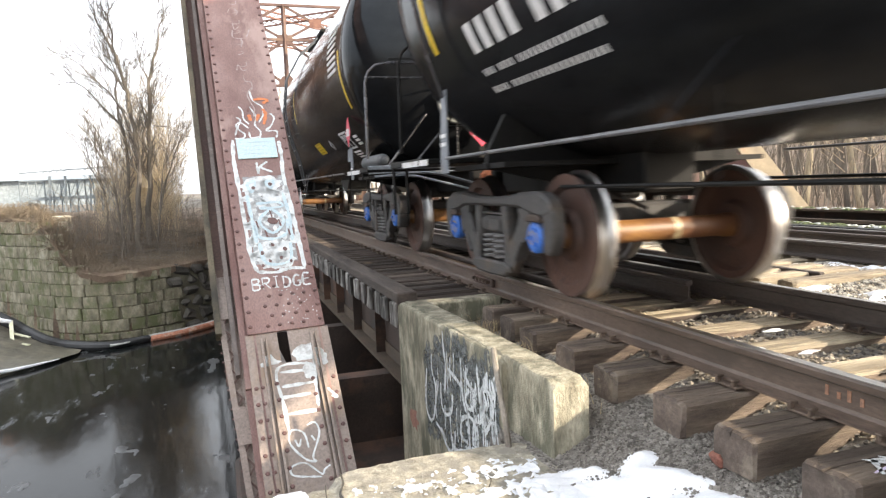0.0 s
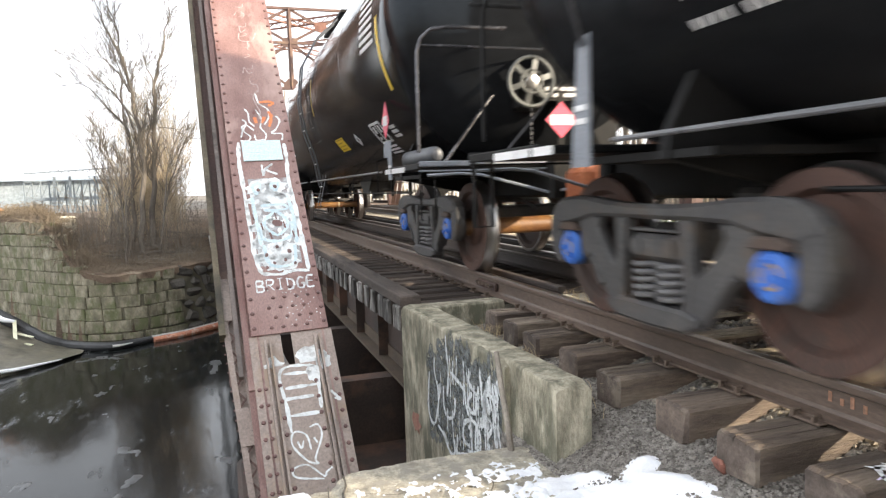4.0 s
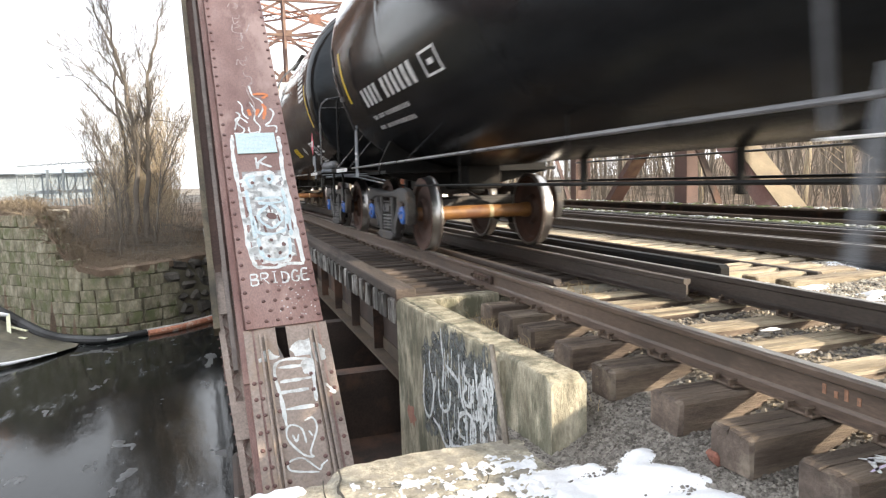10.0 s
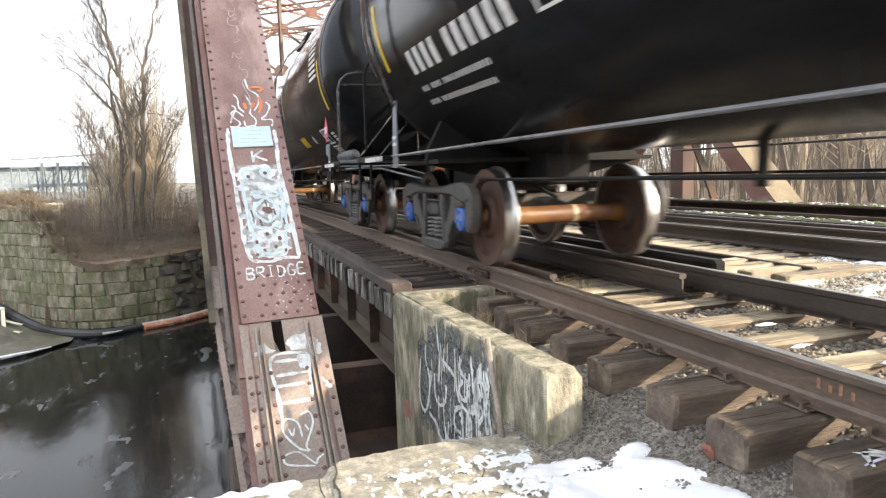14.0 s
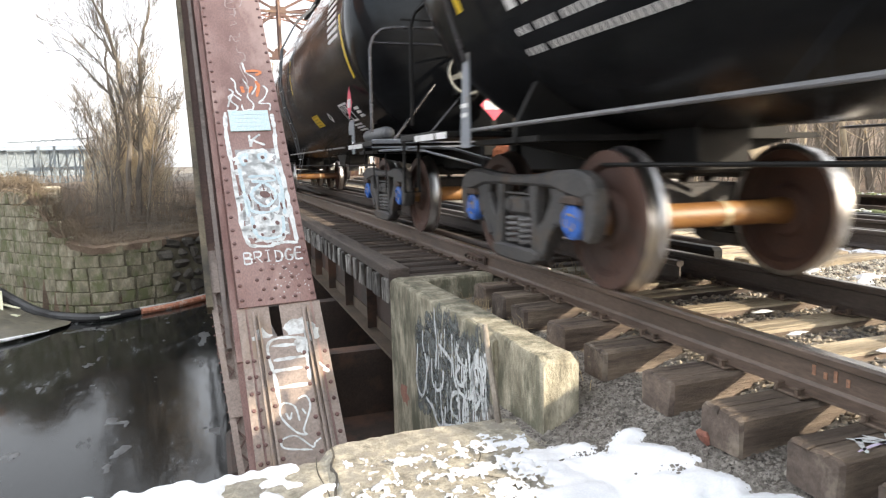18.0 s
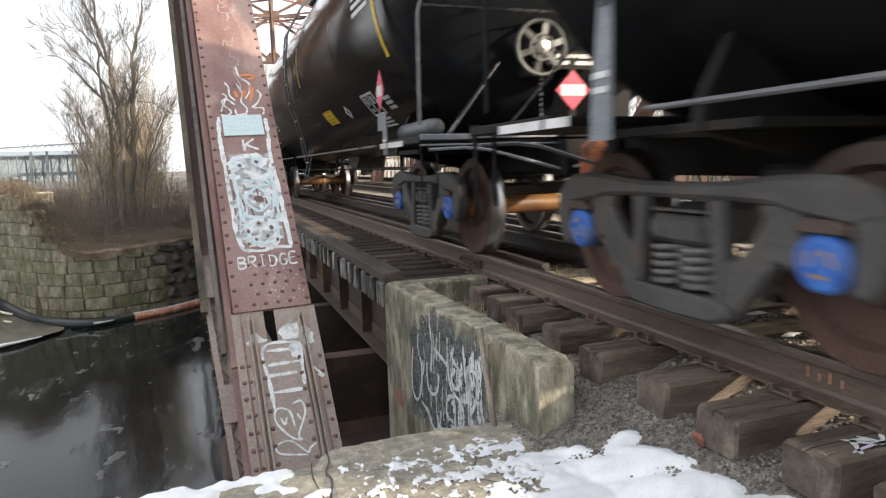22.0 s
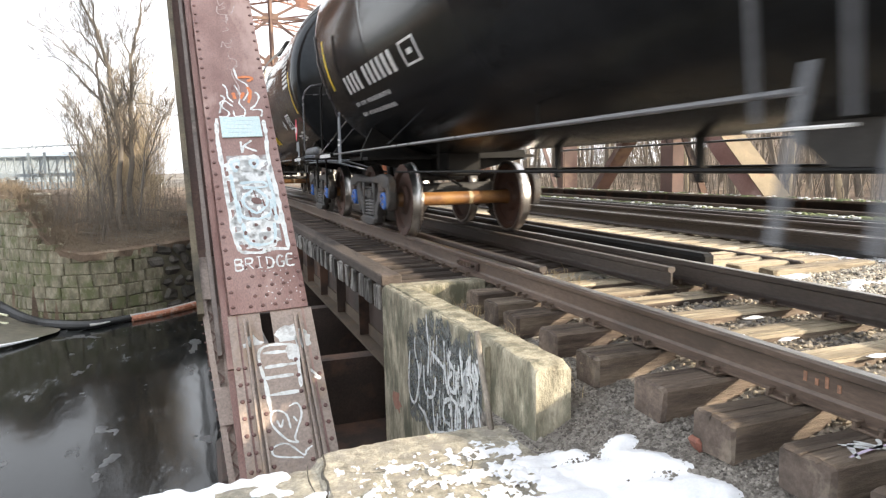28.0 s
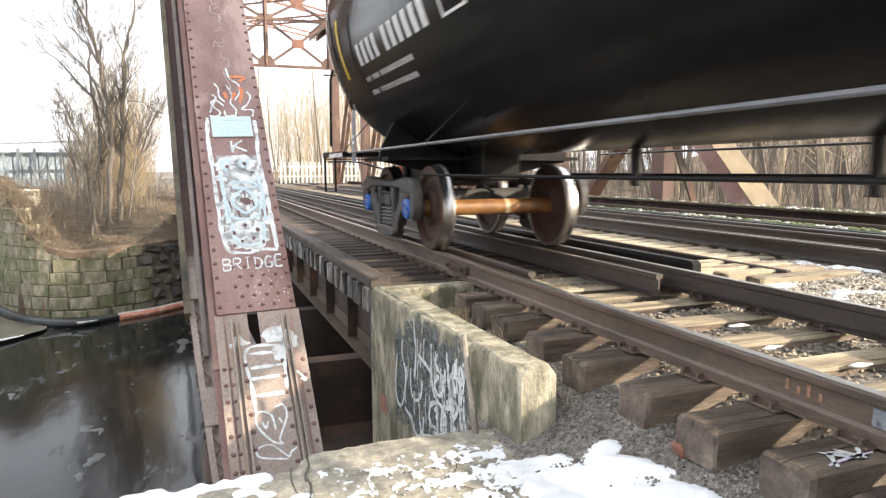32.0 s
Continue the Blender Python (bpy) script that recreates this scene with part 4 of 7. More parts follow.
pier = part("pier", Geo().cbox((2.8, 8.3, -3.6), (8.4, 0.8, 3.2), 0.05), DARKST, label="stone pier under the bridge deck, coloured dark for shade", kind="structure")
pier["category"] = "pier"

# ---- trusses ----
SKEW = -0.053  # the trusses swing away from the rails
PANELS = [4.3, 12.6, 19.0, 25.4, 31.8, 38.2]


def truss_x(x0, y):
    return x0 + SKEW * (y - 5.0)


def laced(g, a, b, w, side, step=0.3, t=0.012):
    """Zigzag lacing bars between two edges of a member, on the plane of side."""
    a, b, side = Vector(a), Vector(b), Vector(side)
    n = max(2, int((b - a).length / step))
    for i in range(n):
        s0, s1 = (1, -1) if i % 2 else (-1, 1)
        p, q = a + (b - a) * (i / n) + side * (s0 * w / 2), a + (b - a) * ((i + 1) / n) + side * (s1 * w / 2)
        g.bar(p, q, 0.05, t, up=side.cross(b - a))


def truss(x0, name, label, shift):
    tr = thing(name, label, "truss", "bridge trusses", kind="structure")
    near = x0 < 0
    C = lambda y, z, dx=0.0: Vector((x0 + (-0.03 if near else SKEW) * (y - 5.0) + dx, y + shift, z))
    P = lambda y, z, dx=0.0: Vector((x0 + 0.11 - 0.012 * (y - 5.0) + dx, y, z)) if near else C(y, z, dx)
    top = 10.4
    g2 = Geo()
    # bottom chord: two channels with lacing on top
    for dx, y0 in ((-0.27, 5.6 if near else 3.6), (0.12, 5.9 if near else 4.0)):
        part("chord_web", Geo().bar(C(y0, -1.1, dx), C(44, -1.1, dx), 0.03, 0.42), CHORD, tr)
        part("chord_flange", Geo().bar(C(y0, -0.885, dx), C(44, -0.885, dx), 0.13, 0.014), CHORD, tr)
    laced(g2, C(6.3 if near else 4.2, -0.872, -0.075), C(44, -0.872, -0.075), 0.38, (1, 0, 0), 0.22)
    part("lacing", g2, CHORD, tr, "faded mauve lacing bars")
    if near:
        part("batten_plate", Geo().bar(C(6.9, -0.868, -0.075), C(7.5, -0.868, -0.075), 0.4, 0.012), CHORD, tr, "riveted chord batten plate")
    for y in PANELS[1:]:
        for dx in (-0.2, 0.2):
            # near-side posts take the shade-dark steel
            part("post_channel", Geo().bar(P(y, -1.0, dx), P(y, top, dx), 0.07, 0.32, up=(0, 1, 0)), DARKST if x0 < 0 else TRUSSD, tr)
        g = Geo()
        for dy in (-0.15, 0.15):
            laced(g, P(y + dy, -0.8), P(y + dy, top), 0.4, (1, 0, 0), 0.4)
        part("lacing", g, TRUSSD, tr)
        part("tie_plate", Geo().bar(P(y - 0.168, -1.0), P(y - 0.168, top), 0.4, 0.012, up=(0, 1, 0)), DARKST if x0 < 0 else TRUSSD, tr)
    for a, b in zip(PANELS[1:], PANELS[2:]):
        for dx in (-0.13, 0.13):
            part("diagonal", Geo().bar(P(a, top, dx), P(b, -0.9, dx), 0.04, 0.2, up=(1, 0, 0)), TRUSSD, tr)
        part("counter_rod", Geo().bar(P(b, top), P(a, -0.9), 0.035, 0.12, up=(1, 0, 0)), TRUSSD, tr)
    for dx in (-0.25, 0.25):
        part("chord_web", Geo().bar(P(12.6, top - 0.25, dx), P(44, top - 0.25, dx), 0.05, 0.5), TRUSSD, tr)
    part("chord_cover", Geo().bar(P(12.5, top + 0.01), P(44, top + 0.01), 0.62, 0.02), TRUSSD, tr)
    return tr


truss_left = truss(-2.06, "truss_left", "riveted red-brown steel through truss", 0.0)
truss_right = truss(7.9, "truss_right", "riveted rusty steel through truss beyond the tracks", 4.6)
# overhead sway frames
for y in (36.5,):
    fr = thing("sway_frame", "brown riveted overhead sway bracing between the trusses", "bracing", "sway frames", kind="structure")
    xa, xb = -1.9, truss_x(7.9, y) + 1.6
    zs = (6.3, 8.65, 10.4)
    for z in zs:
        part("strut", Geo().bar((xa, y, z), (xb, y, z), 0.14, 0.13), TRUSSD, fr)
    n = 3
    for i in range(n):
        u0, u1 = xa + (xb - xa) * i / n, xa + (xb - xa) * (i + 1) / n
        um = (u0 + u1) / 2
        for z0, z1 in zip(zs, zs[1:]):
            for a, b in ((u0, u1), (u1, u0)):
                part("brace", Geo().bar((a, y + 0.03, z0), (b, y + 0.03, z1), 0.07, 0.13), TRUSSD, fr)
            part("gusset", Geo().box((um, y - 0.03, (z0 + z1) / 2), (0.62, 0.02, 0.46)), RUSTY, fr, "rusty riveted gusset plate")
        for u in (u0, u1)[:1 if i < n - 1 else 2]:
            part("gusset", Geo().prism([(u - 0.42, zs[0] - 0.08), (u + 0.42, zs[0] - 0.08), (u + 0.42, zs[0] + 0.25), (u + 0.2, zs[0] + 0.5), (u - 0.2, zs[0] + 0.5), (u - 0.42, zs[0] + 0.25)], y - 0.04, y - 0.02, "y"), TRUSSD, fr)
            part("gusset", Geo().box((u, y - 0.03, zs[1]), (0.8, 0.02, 0.5)), TRUSSD, fr)
            part("hanger", Geo().bar((u, y, zs[0]), (u, y, zs[2]), 0.2, 0.14), TRUSSD, fr)
for a, b in ((36.5, 43.0), (43.0, 49.5)):
    fr = thing("lateral_bracing", "rusty crossed overhead lateral bracing", "bracing", "lateral bracing", kind="structure")
    for x0, x1 in ((-1.9, 6.2), (6.2, -1.9)):
        p, q = Vector((x0, a, 10.3)), Vector((x1, b, 10.3))
        for dz in (0, 0.32):
            part("angle_bar", Geo().bar(p + Vector((0, 0, dz)), q + Vector((0, 0, dz)), 0.12, 0.08), RUSTY, fr)
        g = Geo()
        laced(g, p + Vector((0, 0, 0.16)), q + Vector((0, 0, 0.16)), 0.3, (0, 0, 1), 0.6)
        part("lacing", g, RUSTY, fr)
# inclined end post and first members of the far truss
far_post = thing("far_end_post", "sunlit tan inclined end post of the far truss", "truss post", kind="structure")
part("web_plate", Geo().bar((7.68, 9.17, -0.74), (7.3, 17.29, 7.86), 0.4, 0.56, up=(1, 0, 0)), STEEL, far_post, "red-brown side of the post")
# lit face of the post, painted tan over the red-brown steel
part("cover_plate", Geo().bar((7.69, 9.02, -0.6), (7.31, 17.14, 8.0), 0.02, 0.62, up=(1, 0, 0)), TANST, far_post, "sunlit tan cover plate")
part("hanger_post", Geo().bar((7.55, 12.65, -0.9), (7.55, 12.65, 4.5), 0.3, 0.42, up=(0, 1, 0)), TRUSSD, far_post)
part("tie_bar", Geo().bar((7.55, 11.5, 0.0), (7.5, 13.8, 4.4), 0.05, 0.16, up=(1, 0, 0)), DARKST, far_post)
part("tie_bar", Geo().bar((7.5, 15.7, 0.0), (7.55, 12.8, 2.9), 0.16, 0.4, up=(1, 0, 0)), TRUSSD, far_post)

# ---- the inclined end post ----
E0 = Vector((-2.06, 5.0, -0.15))  # lower edge of its cover plate
ED = Vector((-0.13, 2.25, 2.7)).normalized()
ES = (Vector((1, 0, 0)) - ED * ED.x).normalized()
EN = ES.cross(ED).normalized()
if EN.y > 0:
    EN = -EN


def ep(s, u, n=0.0):
    """A point of the end post: across, along, and out of its cover plate."""
    return E0 + ES * s + ED * u + EN * n


def ep_box(g, s0, s1, u0, u1, n0, n1):
    vs = [ep(s, u, n) for n in (n0, n1) for u in (u0, u1) for s in (s0, s1)]
    return g.add(vs, [(0, 2, 3, 1), (4, 5, 7, 6), (0, 1, 5, 4), (2, 6, 7, 3), (0, 4, 6, 2), (1, 3, 7, 5)])


end_post = thing("end_post", "inclined riveted red-brown end post covered in white graffiti", "truss post", kind="structure")
part("cover_plate", ep_box(Geo(), -0.28, 0.28, 0.0, 13.4, -0.014, 0.0), STEEL, end_post, "red-brown riveted cover plate")
for s in (-0.235, 0.235):
    part("web_plate", ep_box(Geo(), s - 0.008, s + 0.008, -2.4, 13.4, -0.52, -0.015), STEEL, end_post)
    part("flange_angle", ep_box(Geo(), s - 0.09, s + 0.05, -2.4, 13.4, -0.53, -0.515), STEEL, end_post)
for s0, s1 in ((-0.3, -0.075), (0.0, 0.3)):
    part("flange_plate", ep_box(Geo(), s0, s1, -2.4, -0.002, -0.03, -0.015), STEELG, end_post, "faded mauve flange plate")
part("splice_plate", ep_box(Geo(), -0.155, 0.14, -2.4, -0.27, -0.015, 0.012), STEELG, end_post, "grey splice plate with painted scrawls")
for s in (-0.2, -0.165, 0.155, 0.19):
    part("rib", ep_box(Geo(), s, s + 0.014, -2.4, -0.06, -0.015, 0.035), STEELG, end_post)
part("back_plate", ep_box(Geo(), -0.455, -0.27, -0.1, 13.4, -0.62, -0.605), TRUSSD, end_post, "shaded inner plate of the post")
part("outer_flange", ep_box(Geo(), -0.5, -0.45, 0.3, 13.4, -0.6, -0.48), OLIVE, end_post, "olive stained outer flange")
part("inner_angle", ep_box(Geo(), -0.385, -0.35, -0.1, 13.4, -0.5, -0.44), CHORD, end_post)
part("inner_angle", ep_box(Geo(), -0.33, -0.285, -0.3, 13.4, -0.3, -0.27), STEEL, end_post)
# the laced side narrows towards the shoe
side = lambda u: -0.49 + 0.055 * max(0.0, 0.3 - u)
for w0, w1, n0, label in ((0.0, 0.045, -0.555, "faded outer flange with rivets"), (0.1, 0.125, -0.54, "faded inner flange of the laced side")):
    part("outer_flange", Geo().add([ep(side(u) + w, u, n) for n in (n0, n0 + 0.02) for u in (-2.5, 0.9) for w in (w0, w1)], [(0, 2, 3, 1), (4, 5, 7, 6), (0, 1, 5, 4), (2, 6, 7, 3), (0, 4, 6, 2), (1, 3, 7, 5)]), STEELG, end_post, label)
part("back_plate", Geo().add([ep(side(u) + w, u, n) for n in (-0.6, -0.59) for u in (-2.5, 0.9) for w in (0.005, 0.2)], [(0, 2, 3, 1), (4, 5, 7, 6), (0, 1, 5, 4), (2, 6, 7, 3), (0, 4, 6, 2), (1, 3, 7, 5)]), STEELG, end_post, "faded inner side behind the lacing")
lace = Geo()
for i in range(34):
    u = -2.4 + 0.09 * i
    q0, q1 = (0.04, 0.105) if i % 2 else (0.105, 0.04)
    lace.bar(ep(side(u) + q0, u, -0.545), ep(side(u) + q1, u + 0.085, -0.545), 0.014, 0.006, up=EN)
part("lacing", lace, TRUSSD, end_post, "thin zigzag lacing bars on the post side")
for u in (-1.75, -0.62, 0.45):
    part("batten_plate", Geo().add([ep(side(b) + w, b, n) for n in (-0.532, -0.526) for b in (u, u + 0.3) for w in (0.02, 0.12)], [(0, 2, 3, 1), (4, 5, 7, 6), (0, 1, 5, 4), (2, 6, 7, 3), (0, 4, 6, 2), (1, 3, 7, 5)]), STEELG, end_post, "faded batten plate across the lacing")
part("side_gusset", ep_box(Geo(), -0.262, -0.246, -2.4, 1.1, -0.32, -0.02), STEEL, end_post)
g = Geo()
for i in range(58):
    for s in (-0.255, 0.255):
        g.dome(ep(s, 0.06 + 0.125 * i), EN, 0.017)
for row in range(5):
    for c, s in enumerate((-0.13, -0.045, 0.045, 0.13)):
        g.dome(ep(s + (0.04 if row % 2 else 0), 0.05 + 0.085 * row), EN, 0.016)
for i in range(16):
    for s in (-0.27, -0.13, 0.12, 0.27):
        g.dome(ep(s, -0.42 - 0.12 * i, 0.012 if abs(s) < 0.2 else -0.015), EN, 0.017)
    g.dome(ep(-0.262, -0.1 - 0.12 * i, -0.06), -ES, 0.017)
    g.dome(ep(-0.225, -0.42 - 0.12 * i, -0.015), EN, 0.015)
for i in range(40):
    g.dome(ep(-0.475 + 0.055 * max(0.0, 0.3 + 2.4 - 0.08 * i), -2.4 + 0.08 * i, -0.55), EN, 0.009)
part("rivets", g, RIVET, end_post, "rows of domed rivet heads", kind="stuff")


# ---- painted scrawls ----
def curve(pts, n=6):
    """A soft curve through flat points."""
    out = []
    for i in range(len(pts) - 1):
        p0, p1, p2, p3 = [Vector(pts[max(0, min(len(pts) - 1, i + k))]) for k in (-1, 0, 1, 2)]
        out += [0.5 * ((2 * p1) + (p2 - p0) * t + (2 * p0 - 5 * p1 + 4 * p2 - p3) * t * t + (3 * p1 - p0 - 3 * p2 + p3) * t ** 3) for t in [k / n for k in range(n)]]
    return out + [Vector(pts[-1])]


def ribbon(g, at, pts, w, rnd, soft=True):
    """A paint stroke of uneven width on the surface that at(a, b) gives."""
    c = curve([(a, b) for a, b in pts]) if soft else [Vector(p) for p in pts]
    o = len(g.v)
    for i, p in enumerate(c):
        d = c[min(i + 1, len(c) - 1)] - c[max(i - 1, 0)]
        d = Vector((-d.y, d.x)).normalized() if d.length > 1e-6 else Vector((1, 0))
        ww = w * rnd.uniform(0.3, 0.62) * (0.55 if i in (0, len(c) - 1) else 1)
        g.v += [tuple(at(*(p + d * ww))), tuple(at(*(p - d * ww)))]
    g.f += [(o + 2 * i, o + 2 * i + 1, o + 2 * i + 3, o + 2 * i + 2) for i in range(len(c) - 1)]


def blot(g, at, a, b, ra, rb, rnd, n=16, rough=0.22):
    o = len(g.v)
    g.v.append(tuple(at(a, b)))
    for i in range(n):
        t, k = 2 * math.pi * i / n, 1 + rnd.uniform(-rough, rough)
        g.v.append(tuple(at(a + ra * k * math.cos(t), b + rb * k * math.sin(t))))
    g.f += [(o, o + 1 + i, o + 1 + (i + 1) % n) for i in range(n)]


def paint(name, g, material, parent, label):
    return part(name, g, material, parent, label, smooth=0, fix=False)


rg = random.Random(19)
skin = lambda s, u: ep(s, u, 0.0025)
skin2 = lambda s, u: ep(s, u, 0.0045)
skin3 = lambda s, u: ep(s, u, 0.0065)
low = lambda s, u: ep(s, u, 0.0145)

# flames above the notice
FAINT = mat("faint_rubbed_paint", [(0.33, 0.25, 0.23), (0.46, 0.38, 0.36)], 20, 0.6, bump=0.05, blotch=0.4, blotch_col=(0.28, 0.18, 0.16))
g, gf = Geo(), Geo()
for st in [[(-0.04, 3.44), (-0.05, 3.34), (-0.0, 3.31), (0.08, 3.33), (0.13, 3.48)], [(0.03, 3.31), (0.02, 3.18)], [(-0.06, 2.84), (-0.04, 2.92), (-0.01, 2.84), (0.03, 2.85)], [(-0.01, 2.77), (-0.0, 2.69), (0.05, 2.67), (0.05, 2.58), (-0.01, 2.54), (-0.04, 2.56)], [(0.05, 2.6), (0.0, 2.52), (0.01, 2.42), (0.04, 2.31), (0.02, 2.21)], [(0.02, 2.56), (0.04, 2.42), (0.11, 2.34), (0.11, 2.24), (0.06, 2.14)], [(-0.1, 2.35), (-0.07, 2.29), (-0.07, 2.19), (-0.03, 2.12)], [(-0.13, 2.21), (-0.1, 2.17), (-0.13, 2.07), (-0.08, 2.0), (-0.1, 1.95), (-0.17, 1.95)], [(0.0, 2.34), (0.04, 2.21), (0.02, 2.11), (0.06, 2.02), (0.04, 1.94)], [(0.17, 2.25), (0.2, 2.19), (0.16, 2.09), (0.11, 2.03), (0.2, 2.02), (0.19, 1.94)], [(-0.04, 2.02), (-0.03, 1.95), (0.04, 1.96)], [(-0.16, 1.99), (-0.14, 2.07), (-0.14, 2.12), (-0.1, 2.14), (-0.04, 2.07)]]:
    ribbon(g if st[0][1] < 2.6 else gf, skin, st, 0.017 if st[0][1] < 2.6 else 0.012, rg)
for st in ([(-0.06, 3.72), (-0.02, 3.8), (0.04, 3.74), (0.0, 3.66)], [(-0.03, 3.56), (-0.02, 3.45), (0.03, 3.5)]):
    ribbon(gf, skin, st, 0.011, rg)
for k in range(9):
    u = 2.9 + 0.16 * k
    ribbon(gf, skin, [(-0.04 + 0.01 * (k % 3), u), (0.03, u + 0.03 * (k % 2)), (0.04 - 0.03 * (k % 2), u + 0.06)], 0.009, rg)
paint("faint_scrawl", gf, FAINT, end_post, "faint rubbed pale scrawl")
paint("flame_scrawl", g, SPRAY, end_post, "thin white painted flames and scrawl")
g = Geo()
for st in [[(0.04, 2.43), (0.12, 2.44), (0.17, 2.42), (0.12, 2.38)], [(-0.01, 2.16), (-0.02, 2.24)], [(0.07, 2.24), (0.04, 2.16)], [(0.11, 2.31), (0.13, 2.24), (0.1, 2.11)]]:
    ribbon(g, skin2, st, 0.03, rg)
paint("flame_scrawl", g, SPRAYO, end_post, "faint orange painted flames")

# notice plate and the painted figure below it
notice = part("notice", ep_box(Geo(), -0.165, 0.17, 1.7, 1.935, 0.003, 0.012), PLAQUE, end_post, "pale blue metal notice with faint lines")
g = Geo()
for k in range(4):
    ep_box(g, -0.12 + 0.02 * (k % 2), 0.12 - 0.03 * (k % 3), 1.885 - 0.045 * k, 1.893 - 0.045 * k, 0.0125, 0.0135)
part("print_lines", g, SPRAYB, notice)
paint("figure_wash", ep_box(Geo(), -0.155, 0.175, 0.6, 1.5, 0.0, 0.0012), mat("thin_pale_wash", [(0.3, 0.3, 0.3), (0.5, 0.52, 0.53)], 9, 0.7, bump=0.1, blotch=0.4, blotch_col=(0.24, 0.18, 0.17)), end_post, "thin pale paint wash behind the figure")
g = Geo()
ribbon(g, skin, [(-0.19, 1.93), (-0.205, 1.7), (-0.2, 1.5), (-0.19, 1.1), (-0.18, 0.7), (-0.145, 0.53)], 0.034, rg)
ribbon(g, skin, [(0.2, 1.9), (0.2, 1.7), (0.185, 1.5), (0.2, 1.1), (0.21, 0.75), (0.215, 0.53)], 0.036, rg)
ribbon(g, skin, [(-0.15, 0.53), (0.0, 0.51), (0.1, 0.535), (0.22, 0.52)], 0.032, rg)
ribbon(g, skin, [(-0.02, 1.66), (-0.02, 1.53), (0.0, 1.6), (0.07, 1.66), (0.01, 1.6), (0.1, 1.54)], 0.022, rg)
for b, ra, rb in ((1.4, 0.17, 0.1), (1.27, 0.17, 0.09), (0.62, 0.15, 0.08), (0.74, 0.15, 0.09)):
    blot(g, skin, rg.uniform(-0.01, 0.02), b, ra, rb, rg, 22, 0.2)
for i in range(44):
    blot(g, skin, rg.uniform(-0.16, 0.18), rg.uniform(0.53, 1.48), rg.uniform(0.015, 0.05), rg.uniform(0.02, 0.06), rg, 9, 0.35)
paint("painted_figure", g, SPRAY, end_post, "large white painted figure")
g = Geo()
for st in ([(0.035, 1.142), (0.119, 1.01), (0.02, 0.889), (-0.075, 1.019), (0.035, 1.142)], [(-0.11, 1.0), (-0.1, 0.87), (0.0, 0.83), (0.12, 0.87), (0.15, 1.02)], [(-0.13, 1.42), (-0.06, 1.44), (-0.1, 1.33), (-0.13, 1.42)], [(0.02, 1.43), (0.09, 1.44), (0.06, 1.36), (0.02, 1.43)], [(-0.08, 1.2), (0.1, 1.2), (0.12, 1.15), (-0.06, 1.15)], [(-0.1, 0.8), (-0.08, 0.62), (0.02, 0.58), (0.12, 0.62), (0.14, 0.78)], [(-0.14, 1.3), (-0.13, 1.05), (-0.12, 0.8)], [(0.15, 1.3), (0.17, 1.05), (0.16, 0.8)]):
    ribbon(g, skin2, st, 0.028, rg)
paint("painted_figure", g, SPRAYB, end_post, "pale blue outlines inside the painted figure")
g = Geo()
for a, b, ra, rb in ((0.03, 1.01, 0.04, 0.04), (-0.09, 0.7, 0.014, 0.018), (0.0, 0.77, 0.014, 0.018), (0.09, 0.72, 0.016, 0.02), (0.05, 0.64, 0.014, 0.018), (-0.04, 0.62, 0.012, 0.016), (0.12, 0.6, 0.012, 0.016), (-0.1, 0.58, 0.012, 0.016), (-0.08, 1.37, 0.016, 0.02), (0.06, 1.4, 0.016, 0.018)):
    blot(g, skin3, a, b, ra, rb, rg, 8, 0.2)
for i in range(6):
    ribbon(g, skin3, [(-0.16 + 0.06 * i, 1.12 - 0.1 * (i % 3)), (-0.15 + 0.06 * i, 1.05 - 0.1 * (i % 3))], 0.014, rg)
paint("bare_spots", g, RIVET, end_post, "bare brown spots in the white paint")

# the word painted under it, letter by letter
LETTERS = {"B": [[(0, 0), (0, 1)], [(0, 1), (0.55, 0.95), (0.5, 0.6), (0.05, 0.52), (0.62, 0.42), (0.55, 0.05), (0, 0)]], "R": [[(0, 0), (0, 1)], [(0, 1), (0.58, 0.92), (0.5, 0.55), (0.05, 0.5)], [(0.2, 0.5), (0.62, 0)]], "I": [[(0.3, 0), (0.3, 1)], [(0.1, 1), (0.5, 1)], [(0.1, 0), (0.5, 0)]], "D": [[(0.05, 0), (0.05, 1)], [(-0.05, 1), (0.5, 0.85), (0.62, 0.45), (0.4, 0.05), (-0.05, 0)]], "G": [[(0.6, 0.85), (0.3, 1), (0.02, 0.6), (0.1, 0.1), (0.5, 0.02), (0.62, 0.4), (0.35, 0.42)]], "E": [[(0.6, 1), (0.05, 0.97), (0.0, 0.03), (0.62, 0)], [(0.02, 0.52), (0.5, 0.54)]]}
g = Geo()
for i, ch in enumerate("BRIDGE"):
    for st in LETTERS[ch]:
        ribbon(g, skin, [(-0.2 + 0.077 * i + 0.085 * a, 0.365 + 0.1 * b + 0.004 * (i % 3)) for a, b in st], 0.017, rg, len(st) > 2)
for i in range(46):
    blot(g, skin, rg.uniform(-0.02, 0.25), rg.uniform(0.04, 0.36), rg.uniform(0.002, 0.006), rg.uniform(0.002, 0.007), rg, 6, 0.3)
paint("painted_word", g, SPRAY, end_post, "white painted word BRIDGE")

